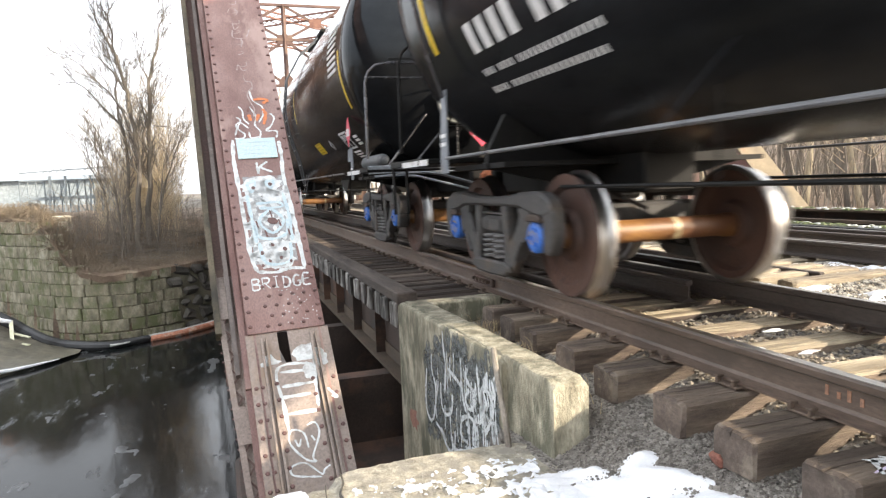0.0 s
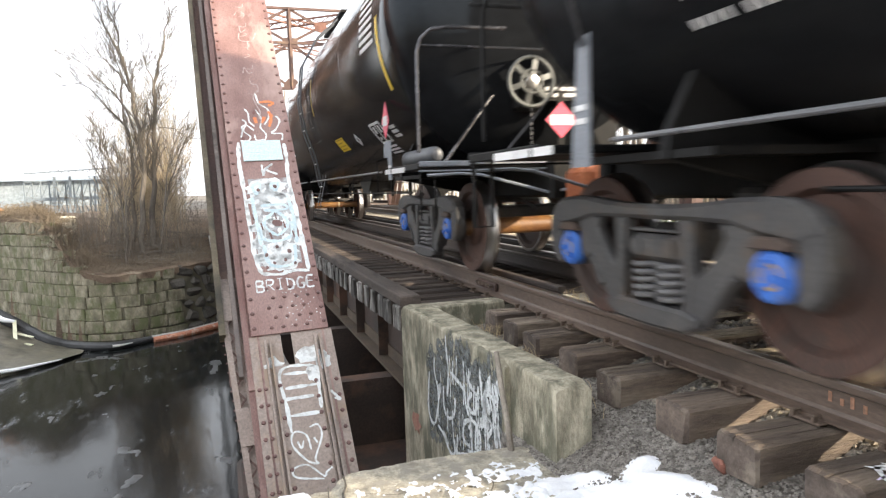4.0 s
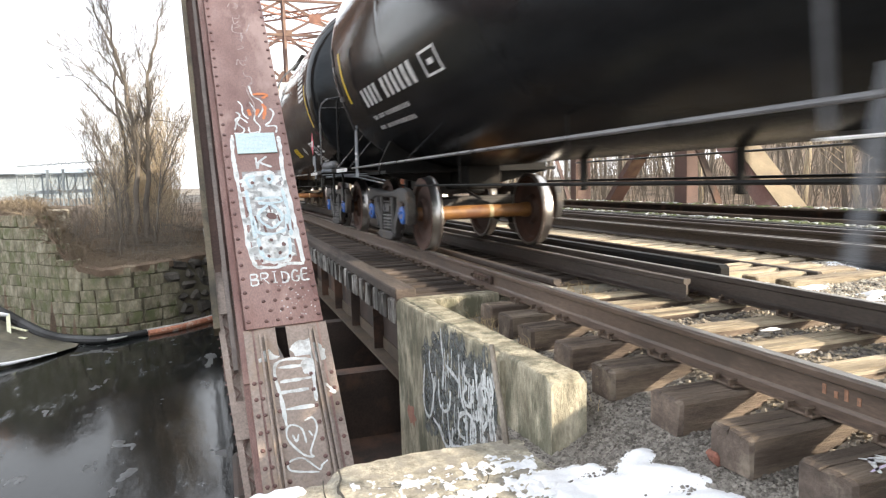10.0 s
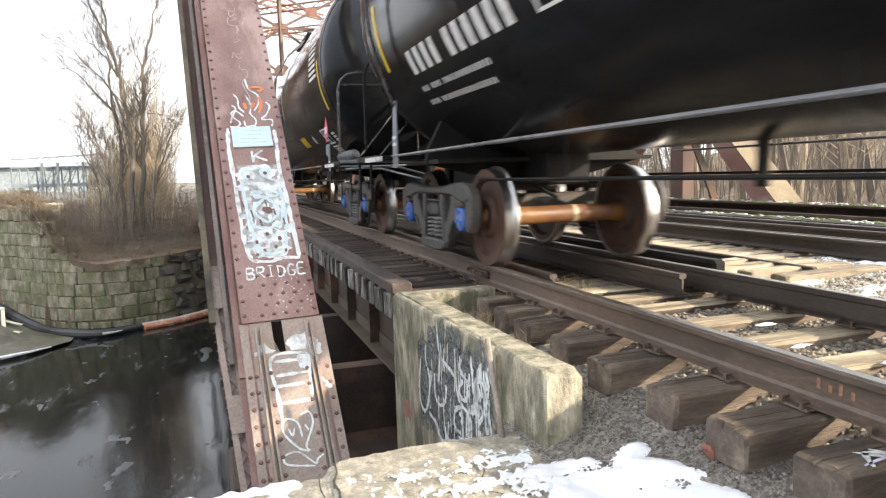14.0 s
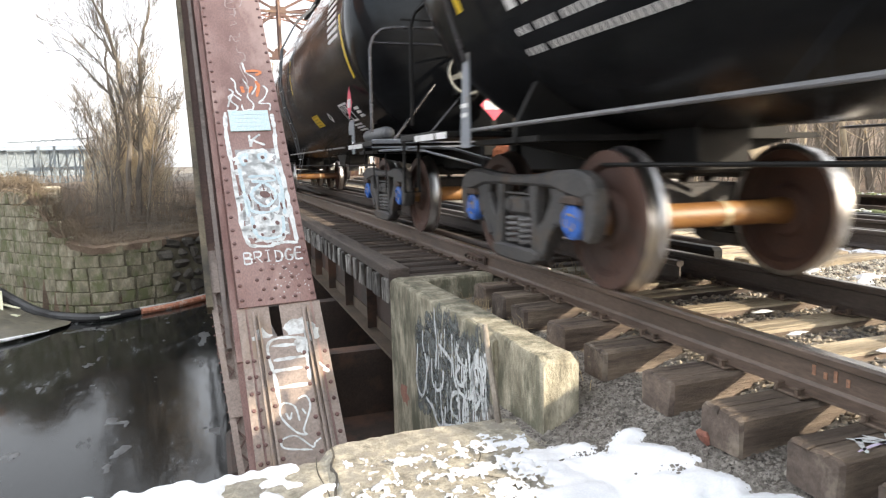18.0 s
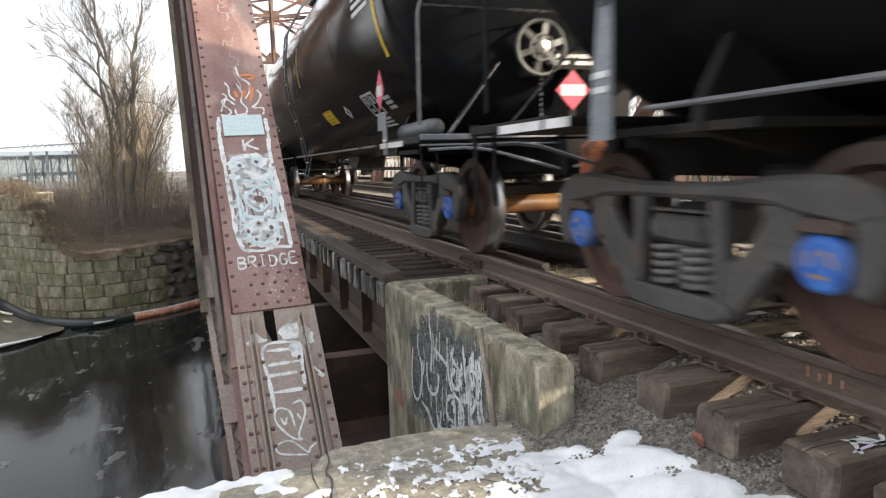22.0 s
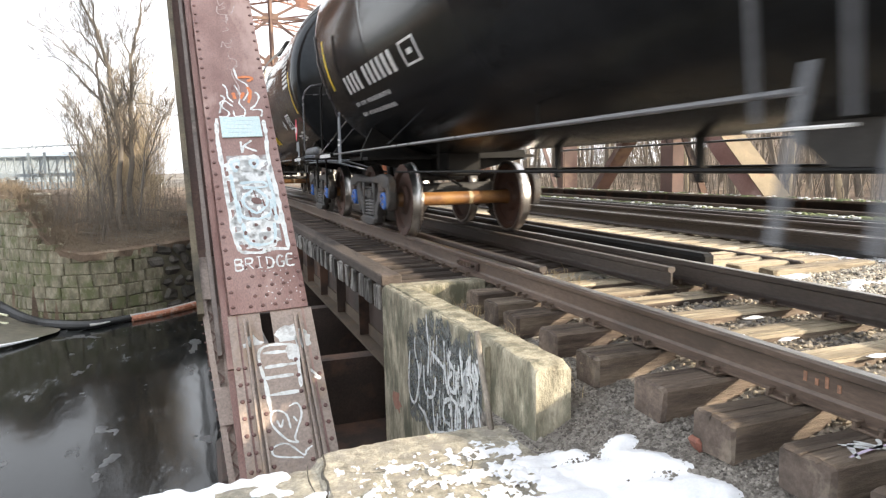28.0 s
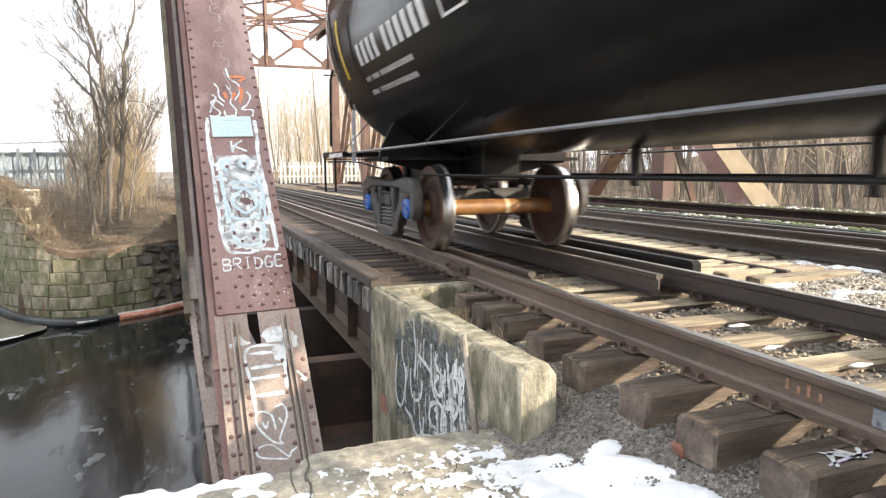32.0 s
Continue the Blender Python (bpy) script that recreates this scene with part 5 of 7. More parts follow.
# scrawl on the lower splice plate
g = Geo()
for st in ([(-0.099, -0.774), (-0.106, -0.593), (-0.112, -0.309), (0.13, -0.312), (0.135, -0.426), (0.125, -0.631)], [(-0.099, -0.45), (0.119, -0.45)], [(-0.117, -0.53), (0.089, -0.531)], [(-0.095, -0.656), (0.11, -0.659)], [(-0.1, -0.34), (0.1, -0.35)]):
    ribbon(g, low, st, 0.026, rg)
for st in ([(0.011, -0.91), (-0.004, -0.81), (-0.062, -0.771), (-0.101, -0.793), (-0.101, -0.871), (-0.025, -0.979), (0.043, -1.011), (0.03, -0.971), (0.095, -0.827), (0.079, -0.745), (0.022, -0.755)], [(0.13, -1.05), (0.088, -1.075), (0.066, -1.099), (-0.029, -1.007), (-0.119, -1.018), (-0.108, -1.076), (0.064, -1.117)], [(-0.07, -0.84), (-0.05, -0.89), (-0.03, -0.84)], [(0.04, -0.83), (0.06, -0.87)]):
    ribbon(g, low, st, 0.014, rg)
blot(g, low, 0.1, -0.36, 0.035, 0.07, rg, 14)
paint("lower_scrawl", g, SPRAY, end_post, "white painted bars and a heart scrawl")
g = Geo()
flat = lambda s, u: ep(s, u, -0.0125)
blot(g, flat, 0.12, -0.2, 0.09, 0.07, rg, 16, 0.4)
blot(g, flat, 0.2, -0.27, 0.05, 0.08, rg, 16, 0.4)
blot(g, flat, -0.14, -0.24, 0.06, 0.05, rg, 16, 0.4)
ribbon(g, flat, [(0.21, -0.5), (0.27, -0.58), (0.23, -0.56)], 0.02, rg)
paint("paint_smear", g, SPRAY, end_post, "smeared white paint patch")

# cracks and the open joint in the ledge
g = Geo()
on_ledge = lambda x, y: Vector((x, y, -0.5935 - 0.02 * smooth(-2.0, -2.03, x)))
for st, w in (([(-2.0, 3.36), (-1.985, 3.25), (-2.02, 3.14), (-2.0, 3.0), (-2.02, 2.85), (-2.0, 2.6)], 0.02), ([(-2.06, 3.3), (-2.09, 3.1), (-2.07, 2.9), (-2.1, 2.7)], 0.012), ([(-1.36, 3.1), (-1.3, 2.98), (-1.36, 2.82), (-1.28, 2.66)], 0.01), ([(-1.9, 3.1), (-1.75, 3.05), (-1.6, 3.08), (-1.5, 3.0)], 0.006)):
    ribbon(g, on_ledge, [(a + rg.gauss(0, 0.012), b + rg.gauss(0, 0.012)) for a, b in st], w * 0.6, rg)
paint("ledge_cracks", g, CRACKM, abutment, "dark open joint and cracks in the ledge")

# dripping letters on the wing wall
WALL_A = radians(1.2)
face = lambda y, z, k=0.0: Vector((-0.825 - 0.1385 * math.cos(WALL_A) - (y - 4.39) * math.sin(WALL_A) - k, y, z))
g, g2 = Geo(), Geo()
LETTERS = (
    [(5.06, -0.59), (5.11, -0.84), (5.08, -0.97), (4.98, -1.0), (4.89, -0.89), (4.85, -0.73), (4.89, -0.62)],
    [(4.88, -0.98), (4.74, -1.01), (4.68, -1.06), (4.59, -1.1), (4.51, -1.07), (4.52, -0.96)],
    [(4.64, -0.21), (4.63, -0.33), (4.6, -0.48), (4.64, -0.68)],
    [(4.72, -0.62), (4.72, -0.78), (4.63, -0.84), (4.5, -0.77), (4.47, -0.64)],
    [(4.55, -0.47), (4.39, -0.5), (4.28, -0.54), (4.25, -0.63), (4.18, -0.69), (4.04, -0.72), (4.0, -0.81), (4.05, -0.9), (4.24, -0.95)],
    [(4.15, -0.37), (4.19, -0.43), (4.12, -0.48), (3.99, -0.5)],
    [(4.13, -0.51), (4.2, -0.57), (4.19, -0.63), (4.1, -0.64), (4.04, -0.57), (4.07, -0.52)],
    [(4.18, -0.71), (4.28, -0.76), (4.32, -0.85), (4.29, -0.9), (4.19, -0.9)],
    [(4.22, -0.77), (4.15, -0.77), (4.19, -0.83)],
    [(3.85, -0.35), (3.79, -0.44), (3.73, -0.51), (3.77, -0.61)],
    [(3.75, -0.34), (3.7, -0.42), (3.72, -0.52)],
    [(3.92, -0.68), (3.86, -0.59), (3.8, -0.64), (3.87, -0.72)],
    [(4.43, -0.9), (4.46, -1.07), (4.4, -1.06)],
    [(4.74, -0.98), (4.63, -1.04)],
    [(4.48, -1.06), (4.24, -0.98), (4.0, -0.88)],
)
for k, st in enumerate(LETTERS):
    ribbon(g, lambda y, z: face(y, z, 0.0045 + 0.0003 * k), st, 0.034, rg)
# the dark wash under the letters thins out at its rim
for i in range(330):
    y = rg.uniform(3.68, 5.1)
    hi, lo = -0.27 - 0.2 * smooth(4.6, 5.1, y), -0.72 - 0.34 * smooth(3.7, 4.6, y)
    blot(g2, lambda y, z: face(y, z, 0.001 + 0.000006 * i), y, rg.uniform(lo, hi), rg.uniform(0.025, 0.075), rg.uniform(0.05, 0.13), rg, 9, 0.4)
for i in range(46):
    y = rg.uniform(3.68, 4.95)
    z = rg.uniform(-0.8, -0.3)
    ribbon(g, lambda y, z: face(y, z, 0.0035), [(y, z), (y + rg.uniform(-0.02, 0.02), z - 0.1), (y + rg.uniform(-0.03, 0.03), z - rg.uniform(0.13, 0.28))], rg.uniform(0.01, 0.028), rg)
for i in range(26):
    blot(g, lambda y, z: face(y, z, 0.0036), rg.uniform(3.68, 4.05), rg.uniform(-0.7, -0.34), rg.uniform(0.015, 0.04), rg.uniform(0.03, 0.07), rg, 9, 0.45)
WASH = mat("thin_grey_blue_wash", [(0.11, 0.123, 0.125), (0.22, 0.232, 0.225)], 7, 0.8, bump=0.1)
GRAF = mat("chalky_white_paint", [(0.58, 0.61, 0.62), (0.78, 0.8, 0.81)], 16, 0.8, bump=0.1, blotch=0.3, blotch_col=(0.34, 0.355, 0.35))
paint("wall_scrawl", g, GRAF, abutment, "dripping white painted letters")
for worn, size, lo, hi in ((WASH, 22.0, 0.4, 0.6), (GRAF, 34.0, 0.3, 0.46)):
    _n, _l = worn.node_tree.nodes, worn.node_tree.links.new
    _tc, _w1, _r2 = _n.new("ShaderNodeTexCoord"), _n.new("ShaderNodeTexNoise"), _n.new("ShaderNodeMapRange")
    _w1.inputs["Scale"].default_value, _w1.inputs["Detail"].default_value, _w1.inputs["Roughness"].default_value = size, 5.0, 0.7
    _r2.inputs[1].default_value, _r2.inputs[2].default_value = lo, hi
    _l(_tc.outputs["Object"], _w1.inputs["Vector"])
    _l(_w1.outputs[0], _r2.inputs[0])
    _l(_r2.outputs[0], _n["Principled BSDF"].inputs["Alpha"])
paint("wall_scrawl", g2, WASH, abutment, "grey blue paint wash")
g = Geo()
blot(g, lambda y, z: face(y, z, 0.002), 5.5, -1.15, 0.12, 0.09, rg, 14, 0.4)
paint("wall_scrawl", g, mat("faded_red_paint", [(0.35, 0.16, 0.12), (0.42, 0.24, 0.18)], 8, 0.85, bump=0.1), abutment, "faded red paint mark")
g, g2 = Geo(), Geo()
top_of_tie = lambda x, y: Vector((x, y, -0.192))
for st in ([(-0.34, 1.66), (-0.26, 1.76), (-0.2, 1.72)], [(-0.3, 1.78), (-0.2, 1.7), (-0.12, 1.76)], [(-0.22, 1.78), (-0.17, 1.68)]):
    ribbon(g, top_of_tie, st, 0.022, rg)
ribbon(g2, top_of_tie, [(-0.36, 1.68), (-0.25, 1.7), (-0.1, 1.71)], 0.014, rg)
paint("tie_scrawl", g, SPRAY, track_1, "white spray marks on a tie")
paint("tie_scrawl", g2, LILAC, track_1, "lilac spray mark on a tie")

# ---- tank cars ----
TANK_R, TANK_Z = 1.6, 2.63
LENGTH, TRUCKS = 18.1, 6.975  # over couplers; truck centre from the middle
WHEEL_R = 0.457
WHEELBASE = 0.8636  # axle from the truck centre


def on_tank(y, deg, out=0.0):
    """A point of the shell: along, degrees from the bottom towards the near side."""
    a = radians(deg)
    return Vector((-(TANK_R + out) * math.sin(a), y, TANK_Z - (TANK_R + out) * math.cos(a)))


def decal(g, y0, y1, d0, d1, out=0.004, n=3):
    """A patch of paint that follows the shell."""
    o = len(g.v)
    for i in range(n + 1):
        d = d0 + (d1 - d0) * i / n
        g.v += [tuple(on_tank(y0, d, out)), tuple(on_tank(y1, d, out))]
    g.f += [(o + 2 * i, o + 2 * i + 1, o + 2 * i + 3, o + 2 * i + 2) for i in range(n)]
    return g


def bars(car, name, label, patches, material):
    """Painted bars on the shell, each a part of its own."""
    for y0, y1, d0, d1 in patches:
        part(name, decal(Geo(), y0, y1, d0, d1), material, car, label, smooth=0, fix=False)


def wheelset(parent, y):
    ws = part("wheelset", Geo().lathe([(-1.0, 0.075), (-0.84, 0.085), (-0.8, 0.1), (-0.62, 0.1), (-0.55, 0.088), (0.55, 0.088), (0.62, 0.1), (0.8, 0.1), (0.84, 0.085), (1.0, 0.075)], "x", n=20), AXLE, parent, "orange rusty axle with two wheels", loc=(0, y, WHEEL_R))
    for sx in (-1, 1):
        c = sx * GAUGE / 2
        prof = [(-0.062, 0.1), (-0.062, 0.17), (-0.02, 0.2), (-0.012, 0.34), (-0.055, 0.37), (-0.055, 0.43), (-0.054, 0.452), (-0.046, 0.4572)]
        inner = [(0.05, 0.475), (0.075, 0.482), (0.085, 0.468), (0.085, 0.38), (0.03, 0.35), (0.022, 0.2), (0.075, 0.17), (0.075, 0.1)]
        web = Geo().lathe([(c - sx * a, r) for a, r in prof], "x", n=40, caps=False)
        w = part("wheel", web.lathe([(c - sx * a, r) for a, r in inner], "x", n=40, caps=False), WHEEL, ws, "rusty brown wheel web")
        part("tread", Geo().lathe([(c + sx * 0.046, 0.4572), (c + sx * 0.04, 0.458), (c - sx * 0.03, 0.4585), (c - sx * 0.048, 0.47), (c - sx * 0.06, 0.482), (c - sx * 0.084, 0.478), (c - sx * 0.088, 0.47), (c - sx * 0.088, 0.44)], "x", n=48, caps=False), TREAD, ws, "bright worn wheel tread")
        cap = Geo().lathe([(sx * 0.985, 0.1), (sx * 1.0, 0.116), (sx * 1.06, 0.116), (sx * 1.073, 0.1), (sx * 1.075, 0.02)], "x", n=24)
        for k in range(3):
            a = 2 * math.pi * k / 3
            cap.cyl((sx * 1.07, 0.06 * math.cos(a), 0.06 * math.sin(a)), (sx * 1.09, 0.06 * math.cos(a), 0.06 * math.sin(a)), 0.02, n=6)
        part("cap_seal", Geo().lathe([(sx * 1.0755, 0.06), (sx * 1.0765, 0.045)], "x", n=18, caps=False), OCHRE, ws, "worn ochre ring on the cap")
        part("bearing_cap", cap, BLUE, ws, "blue bearing end cap with bolts")
    part("axle_band", Geo().lathe([(0.1, 0.0895), (0.14, 0.0905), (0.15, 0.0895)], "x", n=20, caps=False), PALEB, ws, "pale worn ring on the axle")
    return ws


def bogie(parent, y):
    """Side frames, springs and bolster of a truck; the wheelsets are parts of the car."""
    tr = part("truck", Geo().cbox((0, y, 0.54), (1.86, 0.36, 0.2), 0.03).cbox((0, y, 0.75), (0.7, 0.36, 0.14), 0.03), TRUCK, parent, "grey dusty cast truck bolster")
    crown = [(0.0, 0.75), (0.2, 0.752), (0.42, 0.765), (0.62, 0.788), (0.8, 0.795), (0.95, 0.785), (1.06, 0.745), (1.12, 0.68)]
    belly = [(1.12, 0.64), (0.98, 0.6), (0.74, 0.635), (0.6, 0.668), (0.3, 0.675), (0.0, 0.672)]
    jaw = [(0.98, 0.64), (1.13, 0.66), (1.145, 0.52), (1.11, 0.4), (1.05, 0.335), (0.985, 0.35)]
    web = [(0.77, 0.67), (0.765, 0.47), (0.72, 0.39), (0.655, 0.43), (0.6, 0.38), (0.5, 0.255), (0.42, 0.16), (0.32, 0.115), (0.29, 0.2), (0.3, 0.37), (0.36, 0.4), (0.43, 0.44), (0.51, 0.54), (0.55, 0.6), (0.53, 0.67)]
    column = [(0.225, 0.68), (0.345, 0.68), (0.335, 0.5), (0.35, 0.38), (0.33, 0.18), (0.27, 0.18), (0.265, 0.42)]
    pocket = [(0.0, 0.215), (0.31, 0.215), (0.4, 0.19), (0.4, 0.145), (0.3, 0.1), (0.0, 0.09)]
    mirror = lambda pts: [(-a, b) for a, b in pts[::-1]]
    for sx in (-1, 1):
        x0, x1 = min(sx * 1.065, sx * 0.945), max(sx * 1.065, sx * 0.945)
        # casting: flanged top member, two open windows, columns, spring pocket and bearing jaws
        g = Geo().cast([(y + a, b) for a, b in mirror(crown)[:-1] + crown + belly + mirror(belly)[1:]], x0, x1, 0.022)
        g.cast([(y + a, b) for a, b in pocket + mirror(pocket)[1:-1]], x0 - 0.012, x1 + 0.012, 0.018)
        for q in (-1, 1):
            for poly, dx in ((jaw, 0.006), (web, 0.022), (column, 0.012)):
                g.cast([(y + q * a, b) for a, b in poly], x0 + dx, x1 - dx, 0.016)
            g.cast([(y + q * a, b) for a, b in [(0.5, 0.245), (0.585, 0.36), (0.64, 0.41), (0.61, 0.43), (0.55, 0.38), (0.46, 0.27)]], x0 + 0.004, x1 - 0.004, 0.01)
        part("side_frame", g, TRUCK, tr, "grey cast side frame with two open windows", smooth=30)
        part("bolster_end", Geo().cbox((sx * 0.965, y, 0.515), (0.15, 0.42, 0.15), 0.03).cyl((sx * 1.0, y - 0.14, 0.52), (sx * 1.05, y - 0.14, 0.52), 0.05, n=12).cyl((sx * 1.0, y + 0.14, 0.52), (sx * 1.05, y + 0.14, 0.52), 0.05, n=12).cbox((sx * 0.99, y, 0.61), (0.1, 0.4, 0.018), 0.005), TRUCK, tr, "dusty cast end of the bolster")
        for k, dx in ((-0.115, 0.995), (0.1, 0.995), (0.0, 0.93)):
            pts = [(sx * dx + 0.058 * math.cos(a), y + k + 0.088 * math.sin(a), 0.225 + 0.215 * a / (2 * math.pi * 5)) for a in [2 * math.pi * q / 12 for q in range(61)]]
            part("coil_spring", Geo().tube(pts, 0.0165, 6), SPRING, tr, "grey coil spring")
        part("spring_core", Geo().cbox((sx * 0.9, y, 0.33), (0.06, 0.46, 0.22), 0.01), BLACK, tr)
        for q in (-1, 1):
            part("bearing_adapter", Geo().cast([(y + q * WHEELBASE + a, b) for a, b in ((-0.11, 0.57), (0.11, 0.57), (0.12, 0.595), (0.07, 0.625), (-0.07, 0.625), (-0.12, 0.595))], min(sx * 0.93, sx * 1.085), max(sx * 0.93, sx * 1.085), 0.01), ADAPT, tr, "rusty brown bearing adapter")
            part("bearing_housing", Geo().lathe([(sx * 0.88, 0.1), (sx * 0.89, 0.125), (sx * 1.0, 0.125)], "x", (0, y + q * WHEELBASE, WHEEL_R), 18), TRUCK, tr)
            part("brake_shoe", Geo().cbox((sx * GAUGE / 2, y + q * 0.38, 0.42), (0.09, 0.07, 0.3), 0.02), BLACK, tr)
    for q in (-1, 1):
        part("brake_beam", Geo().tube([(-0.8, y + q * 0.35, 0.42), (0, y + q * 0.22, 0.42), (0.8, y + q * 0.35, 0.42)], 0.03, 6), BLACK, tr)
    part("brake_lever", Geo().bar((-0.1, y - 0.1, 0.42), (-0.1, y + 0.12, 0.98), 0.05, 0.02).bar((0.16, y - 0.5, 0.6), (-0.1, y + 0.1, 0.88), 0.02, 0.03), TRUCK, tr, "pale dusty brake lever")
    return tr


def handrail_u(x, y, sx):
    return [(sx * x, y, 0.6), (sx * x, y, 1.2), (sx * (x - 0.01), y, 2.1), (sx * (x - 0.05), y, 2.22), (sx * (x - 0.14), y, 2.3), (sx * (x - 0.3), y, 2.33), (sx * 0.62, y, 2.34)]


def tank_car():
    car = thing("tank_car", "glossy black railway tank car with white stencils", "tank car", "train of tank cars")
    # shell with dished heads and jacket bands
    prof = []
    for i in range(11):
        a = math.pi / 2 * i / 10
        prof.append((-7.57 - 0.8 * math.cos(a) ** 0.94, max(0.02, TANK_R * math.sin(a) ** 0.94)))
    prof.append((-7.45, TANK_R))
    for y in (-4.9, -2.45, 0.0, 2.45, 4.9):
        prof += [(y - 0.09, TANK_R), (y - 0.06, TANK_R), (y - 0.02, TANK_R + 0.002), (y + 0.02, TANK_R + 0.002), (y + 0.06, TANK_R), (y + 0.09, TANK_R)]
    prof += [(-a, r) for a, r in prof[11::-1]]
    part("shell", Geo().lathe(prof, "y", (0, 0, TANK_Z), 96), TANK, car, "glossy black riveted jacket of the tank", smooth=40)
    part("top_platform", Geo().box((0, 0.3, TANK_Z + TANK_R + 0.18), (1.6, 2.4, 0.05)).cyl((0, 0.3, TANK_Z + TANK_R - 0.05), (0, 0.3, TANK_Z + TANK_R + 0.5), 0.5, n=20), BLACK, car)
    # stub sills, saddles and end platforms
    for s in (-1, 1):
        part("stub_sill", Geo().cbox((0, s * 7.3, 0.93), (0.46, 2.7, 0.36), 0.02), BLACK, car)
        part("body_bolster", Geo().prism([(-1.22, 0.98), (-1.2, 1.12), (-1.05, 1.4), (-0.8, 1.3), (0, 1.1), (0.8, 1.3), (1.05, 1.4), (1.2, 1.12), (1.22, 0.98), (0.4, 0.8), (-0.4, 0.8)], s * 6.6, s * 6.66, "y").prism([(-1.2, 0.98), (1.2, 0.98), (1.2, 1.02), (-1.2, 1.02)], s * 6.3, s * 7.4, "y"), BLACK, car, "black saddle plate over the truck")
        part("end_platform", Geo().cbox((0, s * 7.93, 1.075), (3.04, 1.1, 0.05), 0.01), BLACK, car)
        edge = Geo().cbox((0, s * 8.475, 1.095), (3.04, 0.03, 0.05), 0.008).cbox((0, s * 8.48, 1.03), (3.04, 0.02, 0.016), 0.004)
        for sx in (-1, 1):
            part("platform_side", Geo().cbox((sx * 1.51, s * 7.93, 1.075), (0.03, 1.1, 0.06), 0.008), BLACK, car)
        part("platform_edge", edge, GREYP if s < 0 else BLACK, car, "pale grey platform edge")
        part("conspicuity_strip", Geo().box((-1.528, s * 7.725, 1.06), (0.004, 0.53, 0.05)).box((-1.528, s * 7.295, 1.06), (0.004, 0.25, 0.05)), WHITE, car, "white reflective strip")
        part("striker", Geo().cbox((0, s * 8.66, 0.92), (0.62, 0.14, 0.4), 0.03), BLACK, car)
        part("coupler", Geo().cbox((0, s * 8.85, 0.86), (0.16, 0.4, 0.2), 0.03).cbox((s * 0.04, s * 8.98, 0.86), (0.44, 0.26, 0.34), 0.06).cbox((-s * 0.16, s * 9.1, 0.86), (0.16, 0.18, 0.32), 0.05).cbox((s * 0.2, s * 9.06, 0.86), (0.1, 0.2, 0.24), 0.04), COUPLER, car, "orange rusty knuckle coupler")
        part("air_hose", Geo().tube([(0.3, s * 8.6, 0.8), (0.34, s * 8.8, 0.7), (0.32, s * 8.95, 0.5), (0.3, s * 9.05, 0.46)], 0.025, 6), BLACK, car)
        part("uncoupling_lever", Geo().tube([(-1.45, s * 8.5, 0.99), (-1.15, s * 8.56, 1.0), (-0.95, s * 8.58, 0.98), (-0.3, s * 8.66, 0.8), (-0.1, s * 8.8, 0.84)], 0.014, 6), GREYP, car)
        part("sill_step", Geo().tube([(-1.5, s * 8.44, 1.08), (-1.5, s * 8.44, 0.58), (-1.36, s * 8.44, 0.58), (-1.36, s * 8.44, 1.08)], 0.016 if s > 0 else 0.008, 6), BLACK, car)
        part("sill_step", Geo().tube([(1.5, s * 8.44, 1.08), (1.5, s * 8.44, 0.58), (1.36, s * 8.44, 0.58), (1.36, s * 8.44, 1.08)], 0.008, 6), BLACK, car)
        for sx in (-1, 1):
            part("end_handrail", Geo().tube([p for p in handrail_u(1.41 if s > 0 else 1.51, s * 8.45, sx) if p[2] > 1.0], 0.017, 8), BRIGHT if s < 0 else BLACK, car, "bent pipe end handrail")
        part("end_handrail", Geo().tube([(-1.5, s * 8.45, 2.16), (1.5, s * 8.45, 2.16)], 0.01, 6), BRIGHT if s < 0 else BLACK, car)
        for sx in (-1, 1):
            part("head_brace", Geo().bar((sx * 1.25, s * 8.44, 1.12), (sx * 0.72, s * 8.3, 1.74), 0.04, 0.014), BRIGHT, car, "worn flat diagonal brace")
    # side rails, pipes and stanchions
    for sx in (-1, 1):
        for y0, y1 in ((-7.3, -1.25), (-0.72, 6.45)):
            part("side_handrail", Geo().tube([(sx * 1.6, y0, 1.06), (sx * 1.6, (y0 + y1) / 2, 1.06), (sx * 1.6, y1, 1.06)], 0.0125, 10), GLOSSP, car, "worn grey side pipe under the tank")
        part("train_pipe", Geo().tube([(sx * 0.9, -6.0, 0.82), (sx * 0.9, 6.0, 0.82)], 0.013, 8), BLACK, car)
        for y in (-5.6, 3.9):
            part("stanchion", Geo().bar((sx * 1.6, y, 1.06), (sx * 1.2, y + 0.05, 1.42), 0.014, 0.008), TANK, car)
    for y in (-4.0, -1.9, 2.2, 4.4):
        part("pipe_hanger", Geo().bar((-0.9, y, 0.8), (-0.9, y, 1.3), 0.018, 0.012), BLACK, car)
    part("bottom_outlet", Geo().cbox((0, 0.05, 0.95), (0.5, 0.6, 0.24), 0.04).cyl((0, 0.05, 0.68), (0, 0.05, 0.85), 0.13, n=16).prism([(-0.6, 1.12), (0.7, 1.12), (0.3, 0.82), (-0.25, 0.82)], -0.27, -0.25).prism([(-0.6, 1.12), (0.7, 1.12), (0.3, 0.82), (-0.25, 0.82)], 0.25, 0.27), OUTLET, car, "dusty dark bottom outlet housing")
